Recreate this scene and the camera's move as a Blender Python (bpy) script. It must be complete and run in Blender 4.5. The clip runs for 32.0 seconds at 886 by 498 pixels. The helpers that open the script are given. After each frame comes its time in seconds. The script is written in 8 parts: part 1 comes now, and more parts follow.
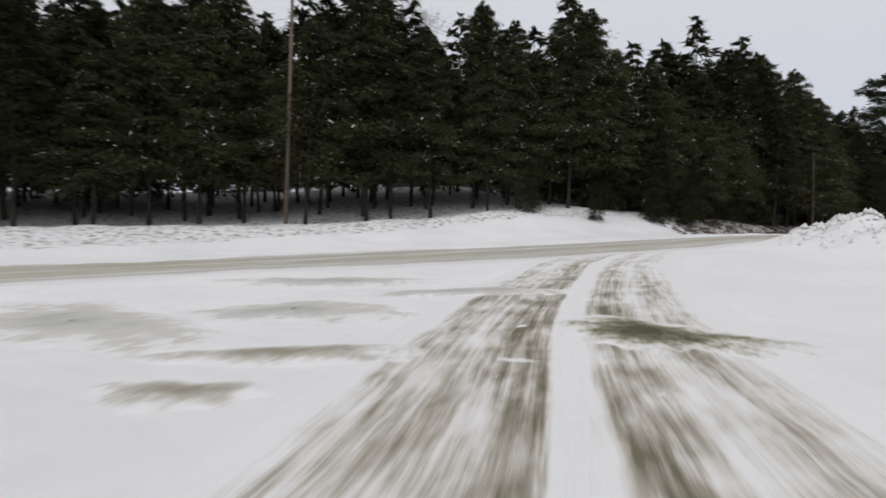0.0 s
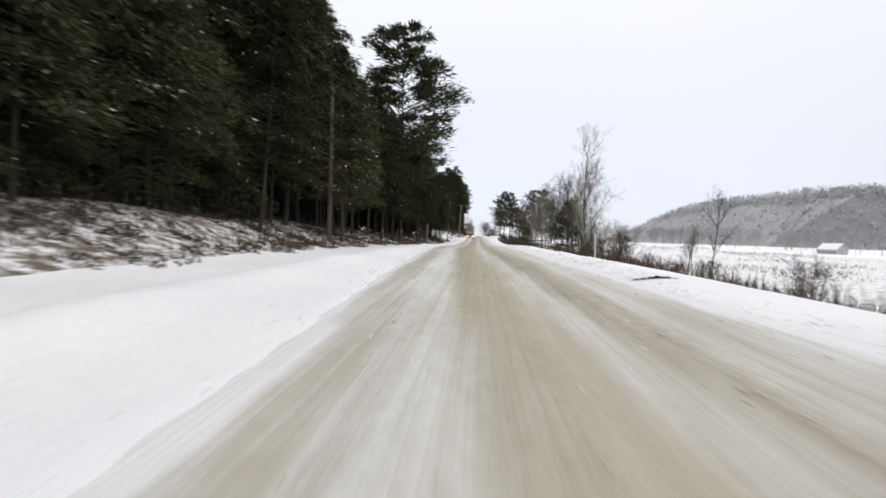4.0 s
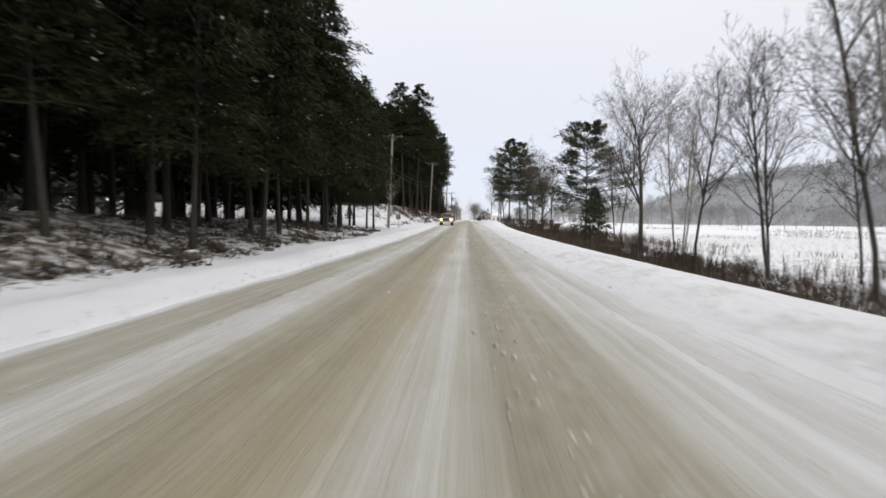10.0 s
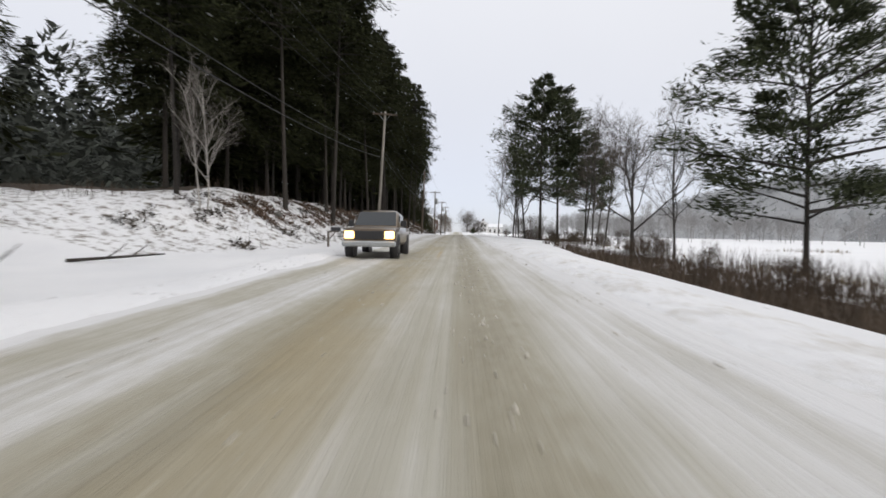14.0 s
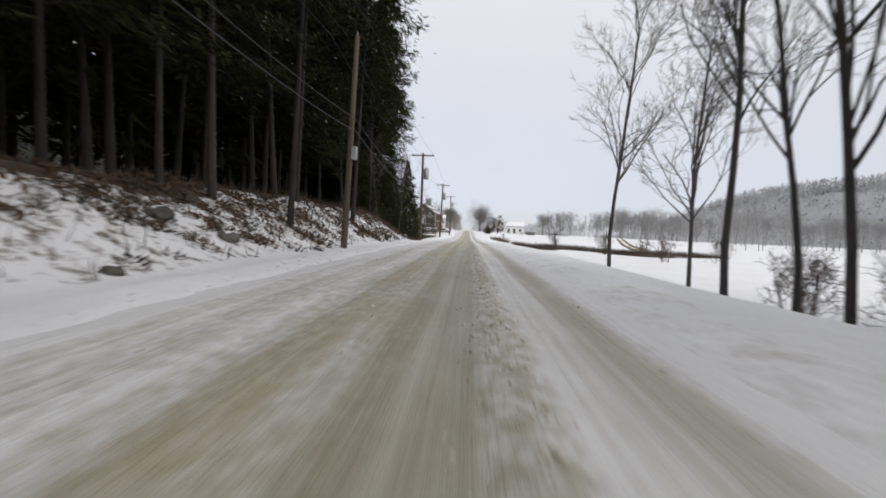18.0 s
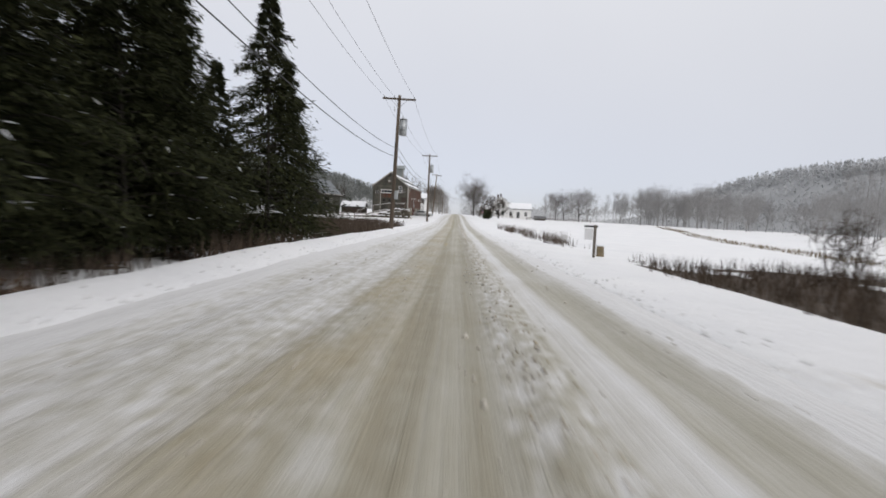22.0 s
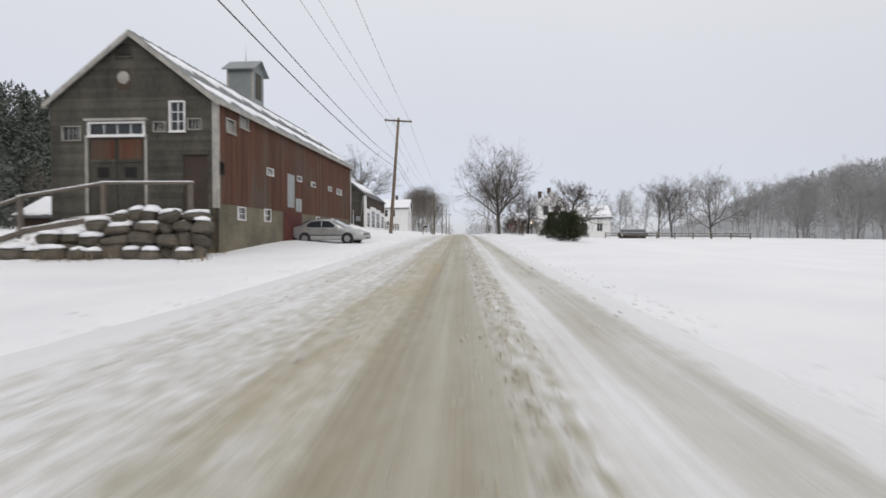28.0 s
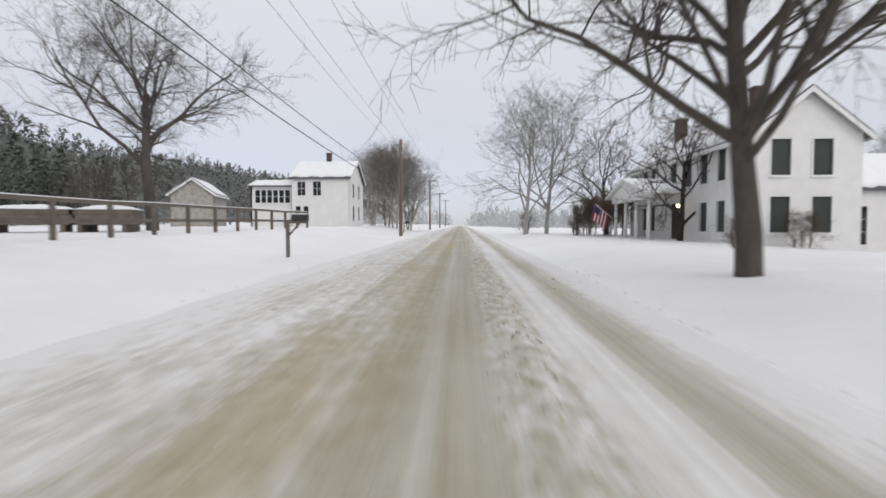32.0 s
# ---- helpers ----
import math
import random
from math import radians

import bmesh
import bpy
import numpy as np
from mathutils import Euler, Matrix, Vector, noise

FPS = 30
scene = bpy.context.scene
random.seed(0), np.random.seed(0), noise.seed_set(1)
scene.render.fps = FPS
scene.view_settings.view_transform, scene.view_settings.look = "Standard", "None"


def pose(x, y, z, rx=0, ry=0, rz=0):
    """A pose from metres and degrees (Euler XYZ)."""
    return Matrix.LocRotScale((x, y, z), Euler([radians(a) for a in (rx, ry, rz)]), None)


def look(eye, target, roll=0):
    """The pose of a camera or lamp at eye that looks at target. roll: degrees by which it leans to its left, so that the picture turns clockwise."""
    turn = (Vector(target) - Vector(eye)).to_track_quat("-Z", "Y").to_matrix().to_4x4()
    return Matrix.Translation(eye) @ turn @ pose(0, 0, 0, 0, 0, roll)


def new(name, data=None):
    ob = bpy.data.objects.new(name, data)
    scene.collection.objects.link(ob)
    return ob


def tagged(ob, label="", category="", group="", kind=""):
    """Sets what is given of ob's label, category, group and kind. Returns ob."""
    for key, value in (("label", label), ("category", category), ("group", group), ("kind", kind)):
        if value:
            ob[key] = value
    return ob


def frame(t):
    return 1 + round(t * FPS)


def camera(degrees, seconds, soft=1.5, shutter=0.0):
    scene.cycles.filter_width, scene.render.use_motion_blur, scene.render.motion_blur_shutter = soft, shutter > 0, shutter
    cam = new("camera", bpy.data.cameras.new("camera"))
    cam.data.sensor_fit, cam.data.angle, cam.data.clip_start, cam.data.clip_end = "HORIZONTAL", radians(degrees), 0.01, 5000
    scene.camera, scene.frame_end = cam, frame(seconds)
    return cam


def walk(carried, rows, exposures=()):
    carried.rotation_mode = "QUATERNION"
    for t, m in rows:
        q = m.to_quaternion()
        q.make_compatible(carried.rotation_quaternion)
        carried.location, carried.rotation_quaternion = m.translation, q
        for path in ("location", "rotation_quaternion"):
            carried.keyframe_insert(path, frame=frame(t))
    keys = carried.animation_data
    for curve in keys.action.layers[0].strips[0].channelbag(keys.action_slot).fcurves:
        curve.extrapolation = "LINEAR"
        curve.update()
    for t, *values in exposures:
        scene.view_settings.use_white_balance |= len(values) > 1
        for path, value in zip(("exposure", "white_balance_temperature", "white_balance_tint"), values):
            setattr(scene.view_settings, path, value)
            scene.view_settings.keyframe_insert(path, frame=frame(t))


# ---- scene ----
cam = camera(79.0, 32.0, soft=1.65, shutter=0.36)
PATH = [
    (0.0, pose(16.70, -82.71, -1.38, 89.40, -0.80, 53.51)),
    (0.5, pose(13.63, -79.29, -1.21, 89.60, -0.47, 46.40)),
    (1.0, pose(10.59, -75.23, -0.96, 90.11, -0.02, 39.60)),
    (1.5, pose(7.75, -70.56, -0.64, 90.22, 0.64, 33.00)),
    (2.0, pose(5.33, -65.25, -0.31, 89.94, 0.41, 26.10)),
    (2.5, pose(3.34, -59.70, 0.02, 89.54, 0.10, 20.00)),
    (3.0, pose(1.68, -53.59, 0.34, 89.24, -0.70, 14.20)),
    (3.5, pose(0.33, -46.49, 0.61, 88.84, -1.29, 8.60)),
    (4.0, pose(-0.64, -39.10, 0.84, 88.72, -1.57, 3.70)),
    (4.5, pose(-1.30, -31.20, 1.04, 88.48, -1.56, 0.40)),
    (6.5, pose(0.00, 0.00, 1.25, 87.00, -0.00, 2.24)),
    (7.0, pose(0.07, 7.90, 1.19, 86.90, -0.39, 2.46)),
    (7.5, pose(0.08, 15.67, 1.12, 86.90, -0.78, 2.58)),
    (8.0, pose(0.03, 23.35, 1.05, 86.90, -0.76, 2.98)),
    (8.5, pose(-0.05, 31.03, 0.99, 87.00, -0.66, 3.08)),
    (9.0, pose(-0.11, 38.59, 0.91, 87.00, -0.27, 2.85)),
    (9.5, pose(-0.15, 46.06, 0.84, 87.10, -0.17, 2.75)),
    (10.0, pose(-0.20, 53.42, 0.81, 87.20, -0.39, 2.46)),
    (10.5, pose(-0.27, 60.68, 0.81, 87.40, -1.21, 2.10)),
    (11.0, pose(-0.34, 68.05, 0.84, 87.60, -1.42, 1.81)),
    (11.5, pose(-0.35, 75.51, 0.88, 87.80, -1.45, 1.41)),
    (12.0, pose(-0.28, 82.68, 0.94, 87.90, -1.25, 1.40)),
    (12.5, pose(-0.17, 90.16, 1.02, 88.10, -0.64, 1.47)),
    (13.0, pose(-0.07, 97.53, 1.12, 88.30, -0.84, 1.48)),
    (13.5, pose(-0.01, 105.01, 1.22, 88.40, -0.95, 1.39)),
    (15.5, pose(0.00, 135.01, 1.70, 88.50, -0.00, 2.30)),
    (16.0, pose(0.10, 142.50, 1.82, 88.80, -0.39, 2.51)),
    (16.5, pose(0.17, 149.98, 1.98, 88.80, -1.29, 2.53)),
    (17.0, pose(0.21, 157.08, 2.13, 88.70, -1.89, 2.65)),
    (17.5, pose(0.22, 164.98, 2.23, 88.70, -1.59, 2.84)),
    (18.0, pose(0.18, 172.64, 2.31, 88.10, -2.09, 2.65)),
    (18.5, pose(0.11, 179.80, 2.37, 87.40, -2.50, 2.37)),
    (19.0, pose(0.08, 187.02, 2.42, 87.30, -2.60, 2.37)),
    (19.5, pose(0.07, 194.06, 2.45, 87.30, -2.39, 2.76)),
    (20.0, pose(0.02, 201.82, 2.48, 86.90, -1.79, 2.55)),
    (20.5, pose(-0.06, 209.35, 2.50, 86.70, -1.20, 2.33)),
    (21.0, pose(-0.13, 216.57, 2.47, 86.40, -2.51, 1.97)),
    (21.5, pose(-0.17, 223.81, 2.41, 86.50, -3.02, 1.58)),
    (22.0, pose(-0.16, 231.20, 2.35, 86.40, -2.53, 1.37)),
    (22.5, pose(-0.14, 238.72, 2.27, 86.60, -1.53, 1.34)),
    (23.0, pose(-0.12, 246.20, 2.17, 86.90, -0.53, 1.31)),
    (23.5, pose(-0.12, 253.40, 2.09, 87.10, -0.53, 1.31)),
    (24.0, pose(-0.12, 260.67, 2.08, 87.40, -0.13, 1.20)),
    (24.5, pose(-0.11, 268.33, 2.11, 87.70, -0.33, 1.11)),
    (25.0, pose(-0.05, 275.71, 2.09, 87.90, -0.23, 1.31)),
    (25.5, pose(0.02, 283.14, 1.97, 88.10, -0.43, 1.31)),
    (27.5, pose(0.00, 313.74, 2.07, 88.60, 0.10, 1.89)),
    (28.0, pose(0.08, 321.89, 2.20, 88.70, -0.10, 1.91)),
    (28.5, pose(0.17, 329.62, 2.34, 88.70, -0.39, 2.02)),
    (29.0, pose(0.22, 337.63, 2.51, 88.80, -0.79, 2.05)),
    (29.5, pose(0.19, 345.43, 2.72, 88.50, -0.59, 2.04)),
    (30.0, pose(0.14, 353.02, 2.92, 88.40, -1.00, 1.96)),
    (30.5, pose(0.11, 360.89, 3.08, 88.10, -1.00, 1.96)),
    (31.0, pose(0.09, 368.54, 3.19, 88.10, -0.59, 2.04)),
    (31.5, pose(0.05, 376.19, 3.30, 87.90, -0.19, 2.11)),
    (32.0, pose(-0.01, 383.71, 3.45, 87.60, -0.00, 1.90)),
]
walk(cam, PATH, exposures=[(0.0, -0.34), (1.0, -0.26), (2.0, 0.02), (4.5, 0.18), (6.5, 0.08), (11.0, 0.08), (13.5, 0.0), (17.0, -0.08), (23.0, -0.18), (32.0, -0.18)])

# ---- world and light: a flat overcast sky in light snowfall ----
world = bpy.data.worlds.new("overcast_sky")
scene.world = world
world.use_nodes = True
wn, wl = world.node_tree.nodes, world.node_tree.links
wn.clear()
sky = wn.new("ShaderNodeTexSky")
sky.sky_type, sky.sun_disc = "NISHITA", False
sky.sun_elevation, sky.sun_rotation = radians(32), radians(150)
sky.air_density, sky.dust_density, sky.ozone_density = 0.3, 1.5, 0.3
sky_bg = wn.new("ShaderNodeBackground")
wl.new(sky.outputs[0], sky_bg.inputs[0])
sky_bg.inputs[1].default_value = 0.05
cloud_bg = wn.new("ShaderNodeBackground")
tc = wn.new("ShaderNodeTexCoord")
cl_noise = wn.new("ShaderNodeTexNoise")
cl_noise.inputs["Scale"].default_value, cl_noise.inputs["Detail"].default_value = 1.3, 4
wl.new(tc.outputs["Generated"], cl_noise.inputs["Vector"])
cl_ramp = wn.new("ShaderNodeMapRange")
cl_ramp.inputs["From Min"].default_value, cl_ramp.inputs["From Max"].default_value = 0.3, 0.7
cl_ramp.inputs["To Min"].default_value, cl_ramp.inputs["To Max"].default_value = 0.97, 1.03
wl.new(cl_noise.outputs["Fac"], cl_ramp.inputs["Value"])
sep_up = wn.new("ShaderNodeSeparateXYZ")
wl.new(tc.outputs["Generated"], sep_up.inputs[0])
dome = wn.new("ShaderNodeMapRange")  # an overcast sky is brightest overhead
dome.inputs["From Min"].default_value, dome.inputs["From Max"].default_value = 0.0, 0.9
dome.inputs["To Min"].default_value, dome.inputs["To Max"].default_value = 0.63, 1.03
wl.new(sep_up.outputs["Z"], dome.inputs["Value"])
cl_mul = wn.new("ShaderNodeMath")
cl_mul.operation = "MULTIPLY"
wl.new(cl_ramp.outputs[0], cl_mul.inputs[0])
wl.new(dome.outputs[0], cl_mul.inputs[1])
wl.new(cl_mul.outputs[0], cloud_bg.inputs[1])
cloud_bg.inputs[0].default_value = (0.984, 0.982, 1.002, 1)
add = wn.new("ShaderNodeAddShader")
wl.new(sky_bg.outputs[0], add.inputs[0])
wl.new(cloud_bg.outputs[0], add.inputs[1])
wout = wn.new("ShaderNodeOutputWorld")
wl.new(add.outputs[0], wout.inputs[0])
sun = new("sun", bpy.data.lights.new("sun", "SUN"))
sun.data.energy, sun.data.angle, sun.data.color = 0.5, radians(25), (1.0, 0.97, 0.92)
sun.matrix_world = look((60, 100, 90), (0, 200, 0))

# ---- materials ----
def mat_nodes(name):
    m = bpy.data.materials.new(name)
    m.use_nodes = True
    nt = m.node_tree
    return m, nt.nodes, nt.links, nt.nodes["Principled BSDF"]


def vec_scaled(n, l, scale, space="Object"):
    co = n.new("ShaderNodeTexCoord")
    mp = n.new("ShaderNodeMapping")
    mp.inputs["Scale"].default_value = scale
    l.new(co.outputs[space], mp.inputs["Vector"])
    return mp.outputs[0]


def noise_node(n, l, vec, scale, detail=4, rough=0.55):
    t = n.new("ShaderNodeTexNoise")
    t.inputs["Scale"].default_value, t.inputs["Detail"].default_value = scale, detail
    t.inputs["Roughness"].default_value = rough
    l.new(vec, t.inputs["Vector"])
    return t.outputs["Fac"]


def ramp_node(n, l, fac, stops):
    r = n.new("ShaderNodeValToRGB")
    els = r.color_ramp.elements
    while len(els) < len(stops):
        els.new(0.5)
    for e, (p, c) in zip(els, stops):
        e.position, e.color = p, (*c, 1)
    l.new(fac, r.inputs[0])
    return r.outputs[0]


def mix_col(n, l, fac, a, b, mode="MIX"):
    m = n.new("ShaderNodeMix")
    m.data_type, m.blend_type = "RGBA", mode
    for sock, v in ((m.inputs[0], fac), (m.inputs[6], a), (m.inputs[7], b)):
        if isinstance(v, (int, float)):
            sock.default_value = v
        elif isinstance(v, tuple):
            sock.default_value = (*v, 1)
        else:
            l.new(v, sock)
    return m.outputs[2]


def math_node(n, l, op, a, b=None, clamp=False):
    m = n.new("ShaderNodeMath")
    m.operation, m.use_clamp = op, clamp
    for i, v in enumerate((a, b)):
        if v is None:
            continue
        if isinstance(v, (int, float)):
            m.inputs[i].default_value = v
        else:
            l.new(v, m.inputs[i])
    return m.outputs[0]


def bump(n, l, bsdf, height, strength, dist):
    b = n.new("ShaderNodeBump")
    b.inputs["Strength"].default_value, b.inputs["Distance"].default_value = strength, dist
    l.new(height, b.inputs["Height"])
    l.new(b.outputs[0], bsdf.inputs["Normal"])


def plain(name, col, rough=0.7, metal=0.0, var=0.25, scale=3.0, stretch=(1, 1, 1), bmp=0.0, per_object=0.0):
    """A surface of one colour with stains at a large scale and grain at a small one."""
    m, n, l, b = mat_nodes(name)
    v = vec_scaled(n, l, stretch)
    big = noise_node(n, l, v, scale, 3)
    fine = noise_node(n, l, v, scale * 9, 5, 0.65)
    both = math_node(n, l, "ADD", math_node(n, l, "MULTIPLY", big, 0.6), math_node(n, l, "MULTIPLY", fine, 0.4))
    lo = tuple(max(c * (1 - var), 0) for c in col)
    hi = tuple(min(c * (1 + var), 1) for c in col)
    c = ramp_node(n, l, both, [(0.3, lo), (0.7, hi)])
    if per_object:
        info = n.new("ShaderNodeObjectInfo")
        k = n.new("ShaderNodeMapRange")
        l.new(info.outputs["Random"], k.inputs["Value"])
        k.inputs["To Min"].default_value, k.inputs["To Max"].default_value = 1 - per_object, 1 + per_object
        hsv = n.new("ShaderNodeHueSaturation")
        l.new(c, hsv.inputs["Color"])
        l.new(k.outputs[0], hsv.inputs["Value"])
        c = hsv.outputs[0]
    l.new(c, b.inputs["Base Color"])
    b.inputs["Roughness"].default_value, b.inputs["Metallic"].default_value = rough, metal
    if bmp:
        bump(n, l, b, both, 0.6, bmp)
    return m


def foliage(name, dark, light, snowy):
    """Needles or leaves, each clump of its own tone, a share of them dusted with snow."""
    m, n, l, b = mat_nodes(name)
    geo = n.new("ShaderNodeNewGeometry")
    rnd = geo.outputs["Random Per Island"]
    c = ramp_node(n, l, rnd, [(0.0, dark), (0.8, light), (1.0, tuple(x * 1.25 for x in light))])
    obj = n.new("ShaderNodeObjectInfo")
    c = mix_col(n, l, math_node(n, l, "MULTIPLY", obj.outputs["Random"], 0.5), c, tuple((a + d) * 0.4 for a, d in zip(dark, light)))
    big = noise_node(n, l, vec_scaled(n, l, (1, 1, 1)), 0.45, 2)
    k = math_node(n, l, "ADD", rnd, math_node(n, l, "MULTIPLY", big, 0.45))
    snow = math_node(n, l, "GREATER_THAN", k, 1.28 - snowy)
    c = mix_col(n, l, snow, c, (0.62, 0.64, 0.66))
    l.new(c, b.inputs["Base Color"])
    b.inputs["Roughness"].default_value = 0.9
    b.inputs["Specular IOR Level"].default_value = 0.08
    return m


def snow_mat(name, brush=0.0, sandy=False):
    m, n, l, b = mat_nodes(name)
    v = vec_scaled(n, l, (1, 1, 1))
    big = noise_node(n, l, v, 0.25, 4)
    mid = noise_node(n, l, v, 2.2, 5)
    fine = noise_node(n, l, v, 26, 5, 0.7)
    c = ramp_node(n, l, big, [(0.3, (0.80, 0.805, 0.815)), (0.7, (0.88, 0.88, 0.88))])
    if sandy:
        k = math_node(n, l, "ADD", math_node(n, l, "MULTIPLY", noise_node(n, l, v, 1.1, 4, 0.6), 0.6), math_node(n, l, "MULTIPLY", noise_node(n, l, v, 6, 5, 0.7), 0.4))
        c = mix_col(n, l, ramp_node(n, l, k, [(0.50, (0, 0, 0)), (0.68, (0.75, 0.75, 0.75))]), c, (0.52, 0.48, 0.40))
    if brush:
        k = math_node(n, l, "ADD", math_node(n, l, "MULTIPLY", mid, 0.6), math_node(n, l, "MULTIPLY", noise_node(n, l, v, 7, 5, 0.7), 0.4))
        c = mix_col(n, l, ramp_node(n, l, k, [(0.56 - brush * 0.12, (0, 0, 0)), (0.68 - brush * 0.12, (1, 1, 1))]), c, (0.14, 0.11, 0.075))
    l.new(c, b.inputs["Base Color"])
    b.inputs["Roughness"].default_value = 0.6
    b.inputs["Specular IOR Level"].default_value = 0.3
    h = math_node(n, l, "ADD", math_node(n, l, "MULTIPLY", mid, 1.0), math_node(n, l, "MULTIPLY", fine, 0.25))
    bump(n, l, b, h, 0.7, 0.10)
    return m


M_SNOW = snow_mat("snow")
M_SNOW_BRUSH = snow_mat("snow_over_brush", 0.5)
M_FOREST_FLOOR = snow_mat("snowy_forest_floor", 1.1)
M_WINDROW = snow_mat("ploughed_sandy_snow", sandy=True)
M_ROOFSNOW = plain("roof_snow", (0.82, 0.83, 0.85), 0.6, var=0.05, scale=1.5, bmp=0.02)
M_BARK = plain("bark", (0.029, 0.024, 0.019), 0.9, var=0.5, scale=2.5, stretch=(1, 1, 0.25), bmp=0.03, per_object=0.3)
M_BARK_GREY = plain("bark_grey", (0.062, 0.055, 0.048), 0.9, var=0.45, scale=2.0, stretch=(1, 1, 0.3), bmp=0.02, per_object=0.25)
M_BARK_PALE = plain("bark_pale", (0.33, 0.31, 0.28), 0.85, var=0.45, scale=2.0, stretch=(1, 1, 1.5), bmp=0.01, per_object=0.2)
M_TWIG = plain("twigs", (0.10, 0.082, 0.068), 0.9, var=0.3, scale=2.0, per_object=0.2)
M_TWIG_PALE = plain("twigs_pale", (0.17, 0.15, 0.13), 0.9, var=0.3, scale=2.0, per_object=0.2)
M_HEMLOCK = foliage("hemlock_needles", (0.014, 0.017, 0.008), (0.042, 0.046, 0.021), 0.02)
M_HEMLOCK_SNOWY = foliage("hemlock_needles_snow_dusted", (0.026, 0.030, 0.014), (0.078, 0.080, 0.038), 0.05)
M_PINE = foliage("pine_needles", (0.030, 0.037, 0.021), (0.082, 0.094, 0.052), 0.01)
M_POLE = plain("weathered_pole_wood", (0.095, 0.072, 0.053), 0.85, var=0.45, scale=3, stretch=(1, 1, 0.08), bmp=0.01, per_object=0.25)
M_POLE_GREY = plain("silvered_pole_wood", (0.24, 0.22, 0.19), 0.85, var=0.35, scale=3, stretch=(1, 1, 0.08), bmp=0.01, per_object=0.15)
M_POLE_TAN = plain("tan_pole_wood", (0.17, 0.13, 0.09), 0.85, var=0.4, scale=3, stretch=(1, 1, 0.08), bmp=0.01)
M_STEEL = plain("galvanised_steel", (0.42, 0.44, 0.45), 0.45, 0.6, var=0.2, scale=4)
M_CABLE = plain("cable_black", (0.02, 0.02, 0.022), 0.6, var=0.1)
M_BRUSH = plain("dry_brush", (0.070, 0.050, 0.033), 0.9, var=0.5, scale=1.2)
M_BRUSH_RED = plain("dry_brush_reddish", (0.066, 0.046, 0.031), 0.9, var=0.5, scale=1.0)
M_THICKET = plain("brown_thicket_twigs", (0.105, 0.078, 0.055), 0.9, var=0.4, scale=1.0)
M_REED = plain("dry_reeds", (0.19, 0.15, 0.09), 0.9, var=0.4, scale=1.0)
M_LITTER = plain("brown_dead_growth", (0.065, 0.048, 0.033), 0.95, var=0.6, scale=1.6, bmp=0.06)
M_UNDERGROWTH = plain("dead_ferns_and_twigs", (0.062, 0.050, 0.036), 0.95, var=0.5, scale=1.4)
M_LEAF_LITTER = plain("reddish_dead_leaves", (0.105, 0.066, 0.042), 0.95, var=0.5, scale=1.4)
M_BOULDER = plain("dark_lichened_stone", (0.10, 0.095, 0.085), 0.9, var=0.5, scale=3.0, bmp=0.05, per_object=0.3)
# pale grey puts distance haze into the colour of far bare trees
M_HAZED = plain("frosted_bare_twigs", (0.30, 0.295, 0.29), 0.9, var=0.15, scale=1.0, per_object=0.15)
M_LUMP = plain("ploughed_snow_lump", (0.78, 0.78, 0.78), 0.7, var=0.12, scale=1.5)
M_CLOD_BROWN = plain("brown_sandy_clod", (0.40, 0.34, 0.24), 0.85, var=0.5, scale=0.9)
M_CLOD = plain("dirty_snow_clod", (0.55, 0.52, 0.46), 0.8, var=0.35, scale=0.8)

# ---- building helpers ----
rng = np.random.default_rng(7)


def part(name, bm, material, parent, label=""):
    """Links a bmesh, or a ready mesh, as one object under a thing or a part."""
    if isinstance(bm, bmesh.types.BMesh):
        me = bpy.data.meshes.new(name)
        bm.to_mesh(me)
        bm.free()
    else:
        me = bm
    ob = new(name, me)
    if material is not None and not me.materials:
        me.materials.append(material)
    ob.parent = parent
    if label:
        ob["label"] = label
    return ob


def thing(name, label, category, at=(0, 0, 0), rz=0.0, group="", kind=""):
    ob = new(name)
    ob.empty_display_size = 0.2
    ob.matrix_world = pose(*at, 0, 0, rz)
    return tagged(ob, label, category, group, kind)


def mesh_of(name, verts, faces, smooth=True):
    """A mesh from a vertex array and an array of triangles or quads."""
    me = bpy.data.meshes.new(name)
    verts, faces = np.asarray(verts, np.float32), np.asarray(faces, np.int32)
    k = faces.shape[1]
    me.vertices.add(len(verts))
    me.vertices.foreach_set("co", verts.ravel())
    me.loops.add(faces.size)
    me.loops.foreach_set("vertex_index", faces.ravel())
    me.polygons.add(len(faces))
    me.polygons.foreach_set("loop_start", np.arange(0, faces.size, k, dtype=np.int32))
    me.update(calc_edges=True)
    if smooth:
        me.shade_smooth()
    return me


